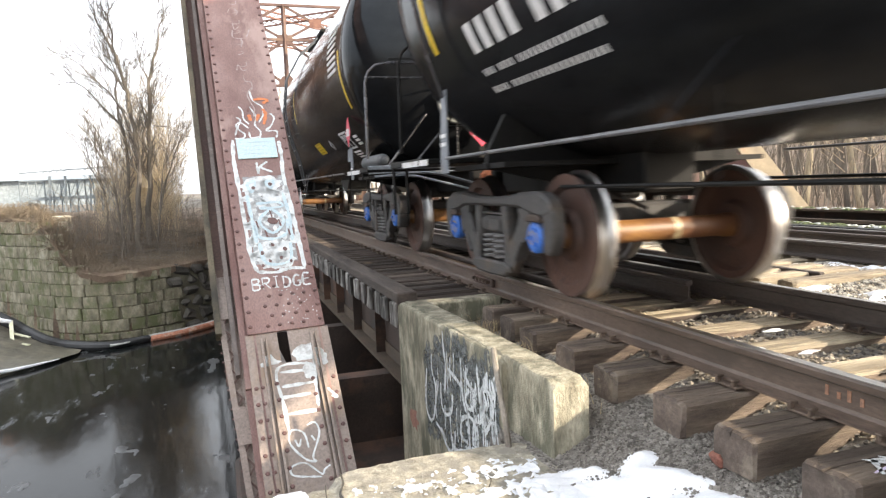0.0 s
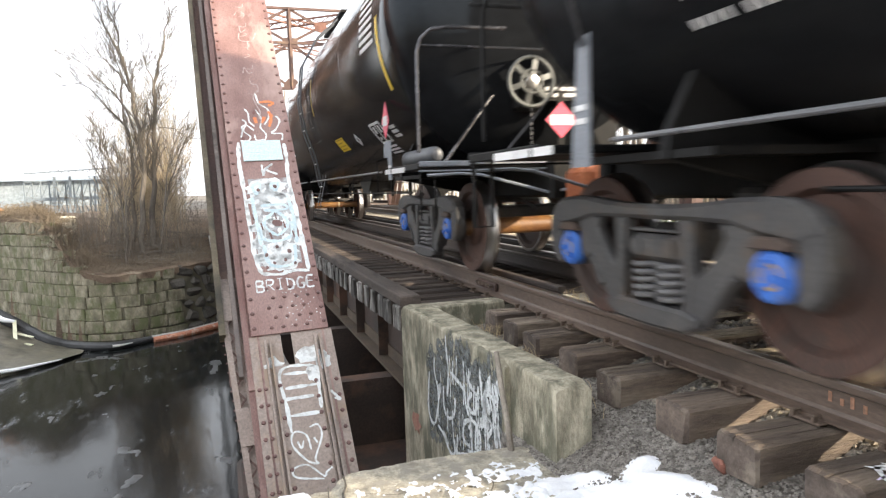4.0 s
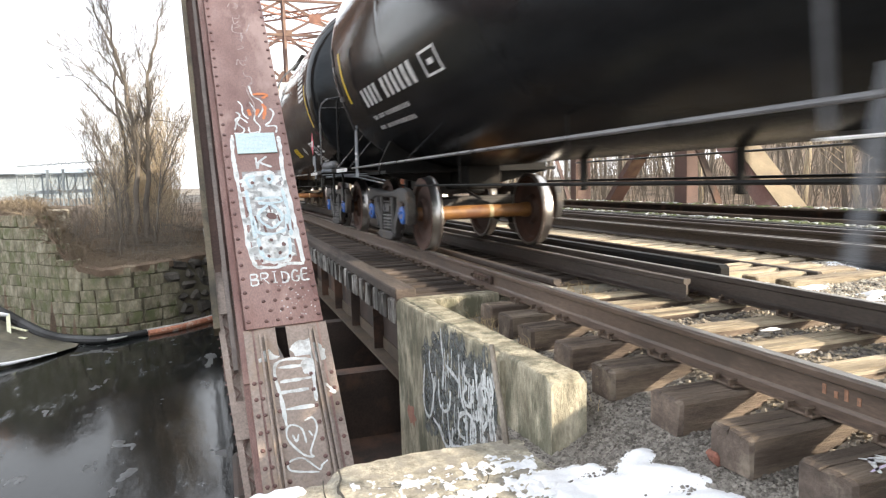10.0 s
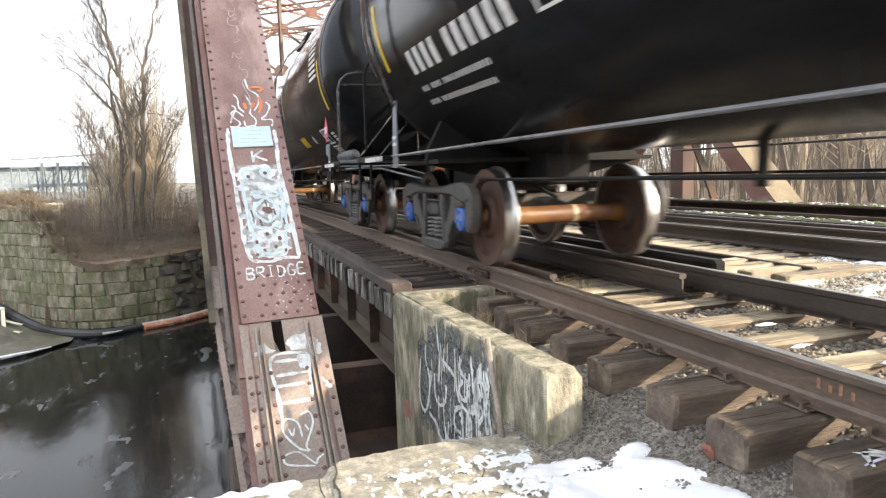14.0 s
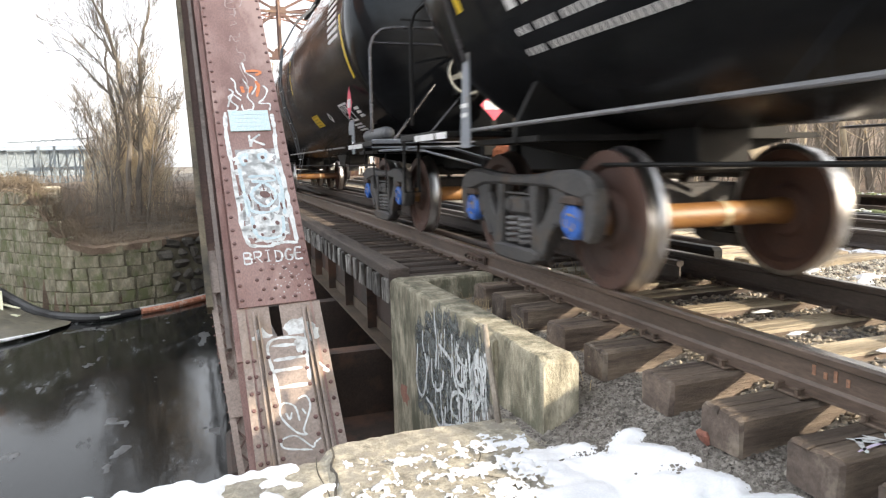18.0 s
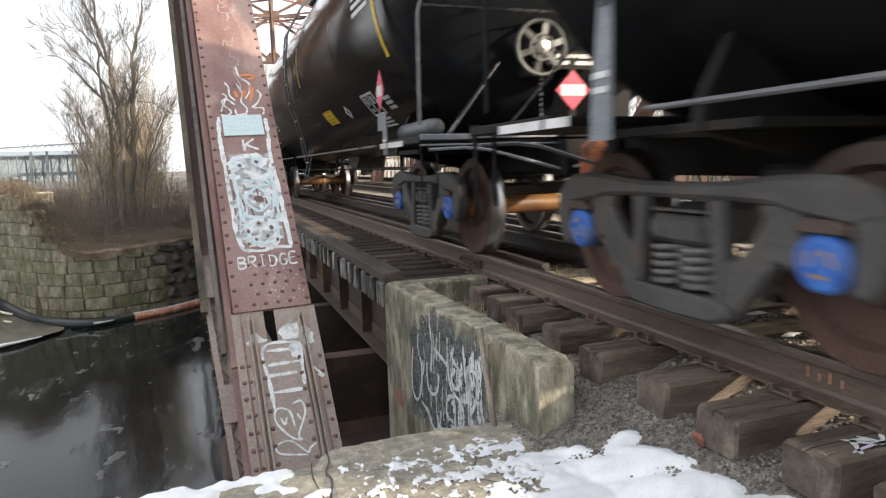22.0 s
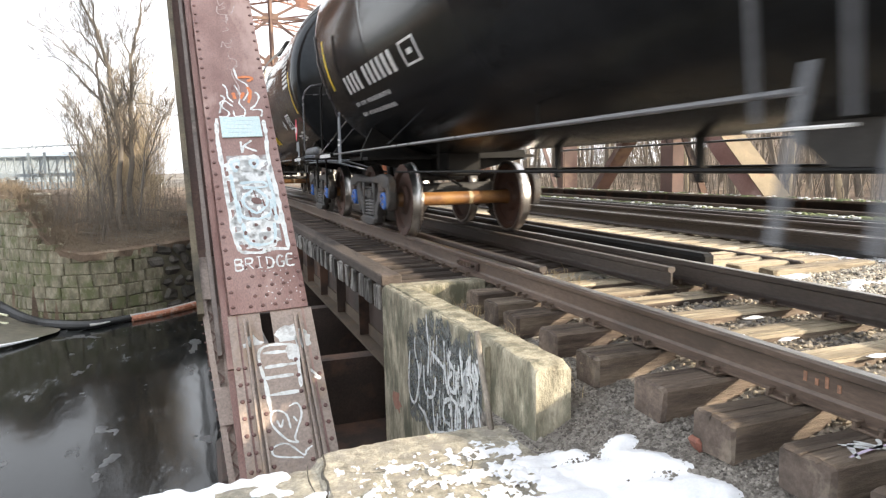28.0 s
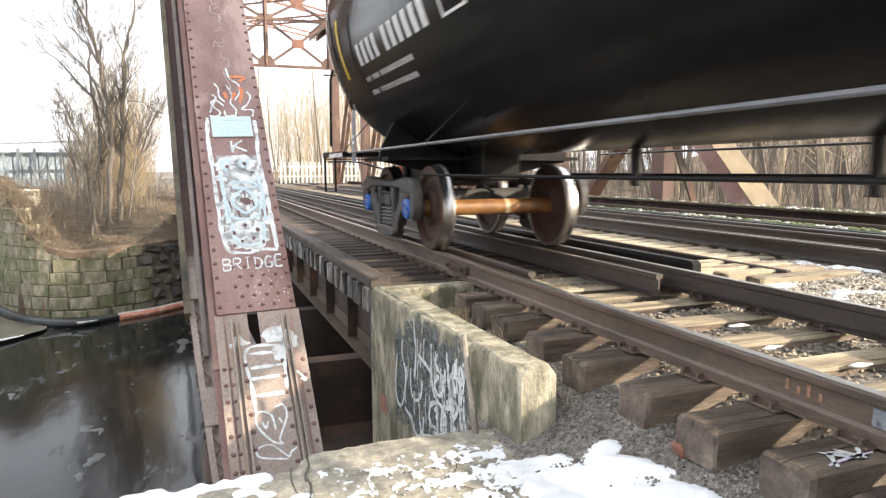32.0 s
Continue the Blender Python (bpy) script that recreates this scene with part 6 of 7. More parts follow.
    for y, z in ((-1.1, 0.74), (-2.45, 0.74), (-3.4, 0.54), (1.6, 0.72), (3.6, 0.74)):
        part("belly_bracket", Geo().cbox((0.05, y, (z + 1.15) / 2), (0.05, 0.09, 1.15 - z), 0.01), BLACK, car)
    part("brake_cylinder", Geo().cyl((0.15, -4.0, 0.86), (0.15, -3.5, 0.86), 0.12, n=16).cbox((0.1, -3.25, 0.68), (0.2, 0.45, 0.18), 0.03), BLACK, car)
    # ladder and step at the middle of the near side, and its twin on the far side
    for sx in (-1, 1):
        way = [(1.0, 1.31, 0.36), (1.5, 1.4, 0.32), (2.1, 1.61, 0.16), (2.6, 1.7, 0.02), (3.3, 1.62, 0.0), (3.85, 1.3, 0.0), (4.2, 0.9, 0.0)]
        for y in (-0.64, -1.03):
            part("ladder_rail", Geo().tube([(sx * x, y + d, z) for z, x, d in way], 0.018, 6), LADDER, car, "dull grey ladder rail")
        for k in range(1, 8):
            z = 1.1 + 0.33 * k
            x, d = lerp(z, [(a, b) for a, b, c in way]), lerp(z, [(a, c) for a, b, c in way])
            part("rung", Geo().cyl((sx * x, -0.64 + d, z), (sx * x, -1.03 + d, z), 0.009, n=6), WHITE, car)
        for y in (-0.44, -0.82):
            part("step_hanger", Geo().bar((sx * 1.24, y, 1.2), (sx * 1.38, y, 0.57), 0.01, 0.048, up=(0, 1, 0)), HANGER, car, "dull grey flat step hanger")
        part("step_tread", Geo().cbox((sx * 1.36, -0.65, 0.575), (0.08, 0.36, 0.012), 0.003), BLACK, car)
        part("cross_bar", Geo().cyl((sx * 1.3, -0.24, 0.97), (sx * 1.3, -0.66, 0.97), 0.007, n=6), WHITE, car)
    # placard posts and placards
    for sx in (-1, 1):
        part("placard_post", Geo().prism([(-6.99, 0.98), (-6.84, 0.98), (-6.84, 1.24), (-6.65, 1.24), (-6.65, 1.36), (-6.7, 1.42), (-6.99, 1.42)], sx * 1.4, sx * 1.412), GREYP, car, "pale grey placard post")
        part("placard_post", Geo().prism([(6.98, 0.96), (7.17, 0.96), (7.09, 1.64), (6.98, 1.64)], sx * 1.4, sx * 1.412), GREYP, car, "pale grey tapered post with white bars")
        part("hand_hold", Geo().tube([(sx * 1.42, 7.02, 1.58), (sx * 1.56, 6.95, 1.9), (sx * 1.68, 6.88, 2.3), (sx * 1.72, 6.85, 2.6)], 0.018, 6), BRIGHT, car)
        d = part("placard", Geo().prism([(-6.86, 1.44), (-6.69, 1.64), (-6.88, 1.86), (-7.04, 1.64)], sx * 1.43, sx * 1.435), PINK, car, "red diamond placard with white band")
        part("white_band", Geo().prism([(-6.97, 1.59), (-6.76, 1.59), (-6.76, 1.7), (-6.97, 1.7)], sx * 1.437, sx * 1.439), WHITE, d)
        for py, pz in ((7.07, 1.2), (7.07, 1.27), (-6.915, 1.07), (-6.915, 1.13)):
            part("post_bar", Geo().box((sx * 1.414, py, pz), (0.006, 0.12, 0.03)), WHITE, car)
    d = part("placard", Geo().prism([(0.02, 1.33), (0.195, 1.51), (0.02, 1.69), (-0.155, 1.51)], -8.32, -8.315, "y"), PINK, car, "red diamond placard with white band")
    part("white_band", Geo().prism([(-0.105, 1.46), (0.145, 1.46), (0.145, 1.56), (-0.105, 1.56)], -8.324, -8.322, "y"), WHITE, d)
    part("placard_board", Geo().box((0.02, -8.3, 1.45), (0.07, 0.02, 0.7)).box((0.03, -8.3, 1.78), (0.44, 0.012, 0.16)), BLACK, car)
    for k, (z, cuts) in enumerate(((1.815, (0.06, 0.1, 0.05, 0.11)), (1.755, (0.05, 0.12, 0.15, 0.03)))):
        x = -0.17
        for c in cuts:
            part("stencil_line", Geo().box((x + c / 2, -8.308, z), (c, 0.003, 0.034)), WHITE, car)
            x += c + 0.018
    cx, cz, hr = -0.33, 1.87, 0.235
    ring = lambda r, y, k=24: [(cx + r * math.cos(a), y, cz + r * math.sin(a)) for a in [2 * math.pi * q / k for q in range(k + 1)]]
    hw = Geo().tube(ring(hr, -8.37), 0.02, 8)
    brake = part("hand_brake_wheel", hw, WHEELG, car, "dull silver pressed hand brake wheel")
    part("inner_ring", Geo().tube(ring(0.11, -8.385), 0.014, 6), WHEELG, brake)
    for k in range(6):
        a = 2 * math.pi * k / 6 + 0.3
        part("spoke", Geo().bar((cx + 0.06 * math.cos(a), -8.39, cz + 0.06 * math.sin(a)), (cx + 0.225 * math.cos(a), -8.372, cz + 0.225 * math.sin(a)), 0.055, 0.016, up=(0, 1, 0)), WHEELG, brake)
    part("hub", Geo().lathe([(-8.24, 0.05), (-8.38, 0.075), (-8.41, 0.06), (-8.42, 0.01)], "y", (cx, 0, cz), 14), TREAD, brake, "bright hub")
    part("brake_housing", Geo().cbox((-0.32, -8.24, 1.8), (0.3, 0.16, 0.4), 0.03), BLACK, car)
    ch = Geo()
    for k in range(10):
        ch.cbox((-0.33, -8.36, 1.6 - 0.045 * k), (0.02 if k % 2 else 0.01, 0.01 if k % 2 else 0.02, 0.034), 0.004)
    part("brake_chain", ch, SPRING, car)
    part("air_reservoir", Geo().lathe([(-8.1, 0.015), (-8.08, 0.055), (-8.03, 0.08), (-7.97, 0.086), (-7.32, 0.086), (-7.06, 0.086), (-7.03, 0.08), (-7.02, 0.06), (-7.015, 0.015)], "y", (-1.22, 0, 1.2), 24), RESERV, car, "grey air reservoir cylinder on the platform")
    part("valve_box", Geo().cbox((0.6, -7.8, 1.4), (0.5, 0.5, 0.5), 0.03), BLACK, car)
    for s in (-1, 1):
        bogie(car, s * TRUCKS)
        for a in (-WHEELBASE, WHEELBASE):
            wheelset(car, s * TRUCKS + a)
    return car


def shell_paint(car, lift=0.0, table=0.0, notice=-2.65):
    """Reporting marks and tables as plain bars, the emblem, the notice and the stripes."""
    marks, y = [], 6.36
    for i in range(11):
        if i == 4:
            y -= 0.16
            continue
        marks.append((y, y - 0.125, 59.0 + lift, 67.0 + lift))
        y -= 0.213
    bars(car, "mark_bar", "white stencilled mark bar", marks, WHITE)
    a, b = 58.6 + lift, 67.0 + lift
    bars(car, "stencil_frame", "thin white stencil frame", [(3.86, 3.4, a, a + 0.8), (3.86, 3.4, b - 0.8, b), (3.86, 3.82, a + 0.8, b - 0.8), (3.44, 3.4, a + 0.8, b - 0.8), (3.7, 3.55, a + 3.4, a + 5.2)], WHITE)
    lines = []
    for d, y0, cuts in ((53.6, 6.4, (0.16, 0.24, 1.06)), (48.2, 6.44, (0.26, 1.2))):
        y = y0
        for c in cuts:
            while c > 0.01:
                lines.append((y, y - 0.036, d + lift - 0.95, d + lift + 0.95))
                y, c = y - 0.066, c - 0.066
            y -= 0.06
    g = Geo()
    for q in lines:
        decal(g, *q)
    part("stencil_text", g, WHITE, car, "white stencilled lines of small characters", kind="stuff", smooth=0, fix=False)
    c, d = 44.4 + table, 56.2 + table
    bars(car, "stencil_frame", "thin white stencil frame", [(-5.45, -6.02, c, c + 1.2), (-5.45, -6.02, d - 1.2, d), (-5.45, -5.5, c + 1.2, d - 1.2), (-5.97, -6.02, c + 1.2, d - 1.2), (-5.71, -5.76, c + 1.2, d - 1.2)], WHITE)
    bars(car, "stencil_line", "white stencilled line", [(-5.56, -5.64, 50.4 + table, 54.4 + table), (-5.82, -5.9, 50.4 + table, 54.4 + table), (-5.56, -5.64, 46.8 + table, 48.6 + table)] + [(-5.45 - 0.25 * (table > 0), -5.95 - 0.25 * (table > 0), 41.4 - 2.1 * k + 0.6 * table, 42.7 - 2.1 * k + 0.6 * table) for k in range(3)] + [(-6.28, -6.55, 50.4 - 2.4 * k, 52.0 - 2.4 * k) for k in range(3)] + [(-6.4, -7.1, 84 + 3.0 * k, 85.6 + 3.0 * k) for k in range(8)], WHITE)
    g = Geo()
    e, yc = 51.2 + table * 0.85, -4.33 - 0.045 * table
    ring = ((0, 4.0), (0.14, 0), (0, -4.0), (-0.14, 0))
    g.add([on_tank(yc + k * p, e + k * q, 0.004) for k in (1.0, 0.5) for p, q in ring], [(k, (k + 1) % 4, 4 + (k + 1) % 4, 4 + k) for k in range(4)])
    part("emblem", g, WHITE, car, "white diamond outline emblem", smooth=0, fix=False)
    sign = part("warning_sign", decal(Geo(), notice - 0.03, notice - 0.73, 47.3, 56.3, 0.006, 5), YELLOW, car, "yellow rectangular notice with faint print", smooth=0, fix=False)
    for k in range(4):
        part("print_bar", decal(Geo(), notice - 0.1, notice - 0.1 - (0.55 if k % 2 else 0.45), 48.5 + 2.2 * k, 49.2 + 2.2 * k, 0.009, 1), OCHRE, sign, smooth=0, fix=False)
    for y0, a, b, w in ((7.09, 64, 88, 0.1), (-1.8, 76, 100, 0.05), (-7.25, 64, 92, 0.1)):
        part("stripe", decal(Geo(), y0, y0 - w, a, b, 0.005, 6), YELLOW, car, "yellow vertical stripe", smooth=0, fix=False)


def run(t):
    """Metres the train has gone by a time."""
    return 5.066 * t - (0.0068 * (t - 16) ** 2 if t > 16 else 0.0)


SLACK = (-0.09, -0.12, 0.04, -0.04, -0.1, -0.05, -0.01, -0.03, -0.08, -0.07)  # play in the couplers


def car_y(k, t):
    return -1.605 + LENGTH * k + SLACK[k] - run(t)


first = tank_car()
first.location = (TRACK_X, car_y(0, 0), 0)
last = copy_thing(first, pose(TRACK_X, car_y(9, 0), 0))
shell_paint(first)
shell_paint(last, 7.0, 11.6, -1.4)
CARS = [first] + [copy_thing(first, pose(TRACK_X, car_y(k, 0), 0)) for k in range(1, 9)] + [last]
CARS[9]["label"] = "glossy black railway tank car, last of the train"

# ---- trees, brush and the distance ----
def branch(g, p, d, r, length, depth, rnd, twigs, lift):
    """A limb with side shoots; the finest go into twigs."""
    n = 4
    pts = [p]
    q, v = p.copy(), d.copy()
    for i in range(n):
        v = (v + Vector((rnd.gauss(0, 0.06), rnd.gauss(0, 0.06), rnd.gauss(0.02, 0.04) + lift))).normalized()
        q = q + v * (length / n)
        pts.append(q.copy())
    (g if depth > 1 else twigs).tube(pts, r, 6 if depth > 2 else (4 if depth > 1 else 3), r * 0.45)
    if depth <= 0:
        return
    kids = {4: 6, 3: 6, 2: 5, 1: 4}[depth]
    for k in range(kids):
        f = 0.3 + 0.7 * (k + rnd.random()) / kids
        i = min(n - 1, int(f * n))
        at = pts[i].lerp(pts[i + 1], f * n - i)
        side = v.orthogonal()
        side.rotate(Matrix.Rotation(rnd.uniform(0, 6.28), 3, v))
        nd = (v * rnd.uniform(0.7, 1.1) + side.normalized() * rnd.uniform(0.22, 0.5)).normalized()
        branch(g, at, nd, max(0.0058, r * rnd.uniform(0.36, 0.55) * (1 - 0.4 * f)), length * rnd.uniform(0.4, 0.62), depth - 1, rnd, twigs, lift)


def bare_tree(x, y, z, height, rnd, stems=1, depth=4, group="bare river bank trees", r=None, label="leafless multi-stemmed tree with fine pale twigs"):
    tr = thing("bare_tree", label, "tree", group, (x, y, z))
    trunk, twigs = Geo(), Geo()
    for s in range(stems):
        d = Vector((rnd.gauss(0, 0.13), rnd.gauss(0, 0.13), 1)).normalized() if stems > 1 else Vector((rnd.gauss(0, 0.05), rnd.gauss(0, 0.05), 1)).normalized()
        branch(trunk, Vector((rnd.gauss(0, 0.12) * (stems > 1), rnd.gauss(0, 0.12) * (stems > 1), -0.3)), d, r or height * 0.0125, height * rnd.uniform(0.75, 1.0), depth, rnd, twigs, 0.05)
    part("trunk", trunk, BARK, tr, smooth=60, fix=False)
    part("crown", twigs, TWIG, tr, "crown of fine bare twigs", smooth=60, fix=False)
    return tr


rtree = random.Random(11)


def limb(trunk, twigs, pts, r0, r1, rnd, shoot=1.0, every=0.12):
    """A crooked limb through plan points (across, up) with side shoots that thin out."""
    way = []
    for (x0, z0), (x1, z1) in zip(pts, pts[1:]):
        for k in range(2):
            f = k / 2
            way.append(Vector((x0 + (x1 - x0) * f + rnd.gauss(0, 0.035), rnd.gauss(0, 0.05) + 0.04 * len(way), z0 + (z1 - z0) * f)))
    way.append(Vector((pts[-1][0], 0.04 * len(way), pts[-1][1])))
    r0, r1 = r0 * 0.72, min(r1 * 0.4, 0.012)
    trunk.tube(way, r0, 7, r1)
    dist, total = 0.0, sum((b - a).length for a, b in zip(way, way[1:]))
    nxt = 0.3 * total
    for a, b in zip(way, way[1:]):
        seg = (b - a).length
        while nxt < dist + seg:
            f = nxt / total
            v = (b - a).normalized()
            side = v.orthogonal()
            side.rotate(Matrix.Rotation(rnd.uniform(0, 6.28), 3, v))
            d = (v + side.normalized() * rnd.uniform(0.45, 1.0) + Vector((0, 0, 0.25))).normalized()
            r = r0 + (r1 - r0) * f
            branch(trunk, a.lerp(b, (nxt - dist) / seg), d, max(0.0105, r * 0.4), shoot * rnd.uniform(0.5, 1.3) * (1.15 - 0.5 * f), 2, rnd, twigs, 0.03)
            nxt += every * rnd.uniform(0.6, 1.5)
        dist += seg


def river_tree(y, limbs, label):
    x0 = limbs[0][0][0][0]
    z0 = ground_z(x0, y)
    tr = thing("bare_tree", label, "tree", "bare river bank trees", (0, y, 0))
    trunk, twigs = Geo(), Geo()
    for pts, r0, r1 in limbs:
        limb(trunk, twigs, pts, r0, r1, rtree)
    part("trunk", trunk, BARK, tr, smooth=60, fix=False)
    part("crown", twigs, BARK, tr, "crown of fine bare twigs", smooth=60, fix=False)


river_tree(28.5, [
    ([(-5.62, -1.8), (-5.56, -0.75), (-5.42, 0.8), (-5.34, 2.23), (-5.48, 3.51), (-5.56, 4.87), (-5.79, 5.92), (-6.07, 6.85), (-6.37, 7.5), (-6.6, 7.95), (-6.8, 8.7)], 0.17, 0.03),
    ([(-5.48, 3.51), (-5.83, 4.19), (-6.14, 4.86), (-6.63, 5.33), (-7.06, 5.83), (-7.66, 6.28)], 0.07, 0.02),
    ([(-5.56, 4.87), (-5.91, 5.53), (-6.31, 6.09), (-7.15, 6.39)], 0.06, 0.02),
    ([(-5.54, 5.15), (-5.45, 5.68), (-5.08, 5.84)], 0.045, 0.015),
    ([(-5.79, 5.92), (-5.87, 6.58), (-5.94, 7.42), (-6.16, 7.97), (-6.21, 8.7)], 0.06, 0.02),
], "tall leafless gnarled tree on the river bank")
river_tree(28.9, [
    ([(-5.3, -1.8), (-5.2, -0.6), (-5.03, 1.24), (-4.95, 2.65), (-4.87, 3.94), (-4.79, 5.33), (-4.54, 6.22), (-4.34, 7.1), (-4.2, 7.79), (-4.06, 8.48)], 0.17, 0.03),
    ([(-4.95, 2.65), (-5.12, 3.25), (-4.98, 3.94), (-4.48, 4.54), (-4.07, 5.04)], 0.07, 0.015),
    ([(-4.81, 4.83), (-4.87, 5.52), (-5.1, 6.2), (-5.24, 6.68)], 0.05, 0.015),
], "tall straight leafless tree with a forked crown")
river_tree(29.3, [
    ([(-6.0, -1.7), (-5.93, -0.26), (-5.85, 1.0), (-5.79, 2.28), (-5.85, 3.38), (-6.21, 4.08), (-6.64, 4.47), (-7.04, 5.01), (-7.46, 5.39), (-7.98, 5.44)], 0.12, 0.02),
    ([(-5.82, 2.88), (-5.95, 3.98), (-6.06, 4.97), (-6.04, 5.86), (-6.29, 6.73), (-6.5, 7.4)], 0.08, 0.02),
], "leafless tree with long limbs leaning over the river")
river_tree(28.0, [
    ([(-5.9, -1.7), (-6.05, -0.6), (-6.14, 0.29), (-6.3, 1.75), (-6.58, 2.61), (-6.69, 3.47), (-6.9, 4.12)], 0.075, 0.015),
    ([(-6.45, 2.23), (-6.81, 2.99), (-6.98, 3.09)], 0.035, 0.012),
], "slender leaning leafless tree on the bank")
river_tree(28.2, [
    ([(-4.95, -1.7), (-4.85, -0.8), (-4.73, 0.03), (-4.41, 1.41), (-4.02, 2.39), (-3.75, 2.88), (-3.42, 3.62)], 0.07, 0.014),
    ([(-4.67, 3.53), (-4.13, 3.48), (-3.77, 3.23), (-3.7, 2.98)], 0.03, 0.012),
    ([(-4.65, 0.3), (-4.47, 1.81), (-4.28, 2.59), (-4.13, 3.48)], 0.05, 0.012),
], "small leafless tree leaning from the bank")
river_tree(29.8, [([(-6.9, -1.5), (-6.75, 0.4), (-6.95, 2.0), (-6.8, 3.3)], 0.06, 0.014), ([(-6.8, 1.0), (-7.3, 2.2), (-7.5, 3.0)], 0.04, 0.012)], "thin leafless sapling on the bank")
river_tree(27.4, [([(-6.02, -1.9), (-5.99, -1.24), (-5.93, -0.18), (-5.94, 0.78), (-6.01, 1.63)], 0.075, 0.02)], "pale peeling broken stem on the bank")
river_tree(26.4, [([(-7.75, -2.0), (-7.9, -1.2), (-8.3, -0.4)], 0.035, 0.012), ([(-7.85, -1.4), (-7.5, -0.9), (-7.2, -0.7)], 0.025, 0.01)], "dark forked sapling at the wall edge")
# saplings and brush on the bank
g, gb = Geo(), Geo()
rb = random.Random(3)
for i in range(900):
    x, y = rb.uniform(-8.0, -3.4), 26.3 + abs(rb.gauss(0, 4.0))
    if y < bank_y(x) + 0.5:
        continue
    h = rb.uniform(0.3, 2.6) * (0.3 if y < bank_y(x) + 1.8 else 1)
    a, b = rb.gauss(0, 0.5), rb.gauss(0, 0.4)
    z = ground_z(x, y) - 0.05
    g.tube([(x, y, z), (x + a * h * 0.3, y + b * h * 0.4, z + h * 0.55), (x + a * h, y + b * h, z + h * rb.uniform(0.5, 1))], 0.009, 3, 0.003)
for i in range(120):
    x, y = rb.uniform(-7.4, -2.6), rb.uniform(27, 31)
    z, a, ln = ground_z(x, y) + 0.04, rb.uniform(-0.6, 0.6), rb.uniform(0.5, 1.8)
    gb.tube([(x, y, z), (x + ln * math.cos(a) * 0.5, y + ln * math.sin(a) * 0.5, z + 0.05), (x + ln * math.cos(a), y + ln * math.sin(a), z - 0.05)], rb.uniform(0.012, 0.04), 5, 0.01)
brush = thing("brush", "tangle of bare brown saplings and fallen sticks on the bank", "brush", kind="stuff")
part("stems", g, BUSH, brush, kind="stuff", fix=False)
part("fallen_sticks", gb, BARK, brush, kind="stuff", fix=False)


g = Geo()
for i in range(5200):
    x = rb.uniform(-9.4, -2.2)
    y = bank_y(x) + 0.05 + abs(rb.gauss(0, 2.2))
    z = max(ground_z(x, y), wall_top(x) + 0.1 if y < bank_y(x) + 0.6 else -9) - 0.02
    h, a, b = rb.uniform(0.1, 0.42), rb.gauss(0, 0.8), rb.gauss(-0.3, 0.7)
    g.tube([(x, y, z), (x + a * h * 0.4, y + b * h * 0.4, z + h * 0.5), (x + a * h, y + b * h, z + h * rb.uniform(-0.1, 0.6))], 0.009, 3, 0.004)
for i in range(1500):
    x = rb.uniform(-10.6, -7.0)
    y = bank_y(x) + rb.uniform(-0.08, 1.6)
    z = (ground_z(x, y) if y > bank_y(x) + 0.3 else wall_top(x)) + 0.06
    h, a, b = rb.uniform(0.25, 1.0), rb.gauss(0, 0.6), rb.gauss(-0.25, 0.4)
    g.tube([(x, y, z), (x + a * h * 0.4, y + b * h * 0.4, z + h * rb.uniform(0.1, 0.6)), (x + a * h, y + b * h, z + h * rb.uniform(-0.7, 0.7))], 0.012, 3, 0.004)
bank_grass = thing("dead_grass", "matted dead brown grass along the river bank", "grass", kind="stuff")
part("blades", g, mat("dead_bank_grass", [(0.13, 0.1, 0.072), (0.25, 0.2, 0.14)], 0.8, 0.95, bump=0.0), bank_grass, kind="stuff", fix=False)


def thicket(name, label, spots, rnd, twig, r0=0.013, twigs=16):
    """Close thin poles with many fine crooked twigs."""
    th = thing(name, label, "thicket", kind="stuff")
    a, b = Geo(), Geo()
    for x, y, h in spots:
        p = Vector((x, y, ground_z(x, y) - 0.1))
        v, pts = Vector((rnd.gauss(0, 0.09), rnd.gauss(0, 0.09), 1)).normalized(), [p]
        for k in range(5):
            v = (v + Vector((rnd.gauss(0, 0.08), rnd.gauss(0, 0.08), 0.04))).normalized()
            pts.append(pts[-1] + v * (h / 5))
        a.tube(pts, r0 * rnd.uniform(0.6, 1.5), 4, 0.004)
        for k in range(twigs):
            f = rnd.uniform(0.15, 0.98) * 5
            i = min(4, int(f))
            q = pts[i].lerp(pts[i + 1], f - i)
            ang, ln = rnd.uniform(0, 6.28), h * rnd.uniform(0.06, 0.24) * (1.25 - f * 0.17)
            m = q + Vector((math.cos(ang) * 0.3, math.sin(ang) * 0.3, 0.4)) * ln
            e = m + Vector((math.cos(ang) * 0.25 + rnd.gauss(0, 0.2), math.sin(ang) * 0.25 + rnd.gauss(0, 0.2), 0.5)) * ln
            b.tube([q, m, e], 0.0085, 3, 0.004)
            b.tube([m, m + Vector((rnd.gauss(0, 0.4), rnd.gauss(0, 0.4), rnd.uniform(0, 0.5))) * ln * 0.7], 0.005, 3, 0.003)
    part("poles", a, twig, th, kind="stuff", fix=False, smooth=60)
    part("twigs", b, twig, th, kind="stuff", fix=False, smooth=60)


rwd = random.Random(31)
thicket("sapling_thicket", "sunlit thicket of fine tan saplings behind the trees", [(x, rwd.uniform(29.5, 34), rwd.uniform(0.45, 1.05) * max(2.4, 6.9 - 0.45 * (x + 4.4) ** 2)) for x in [-5.0 + rwd.gauss(0, 1.25) for _ in range(330)] if -7.4 < x < -4.2], rwd, TWIG, 0.008)


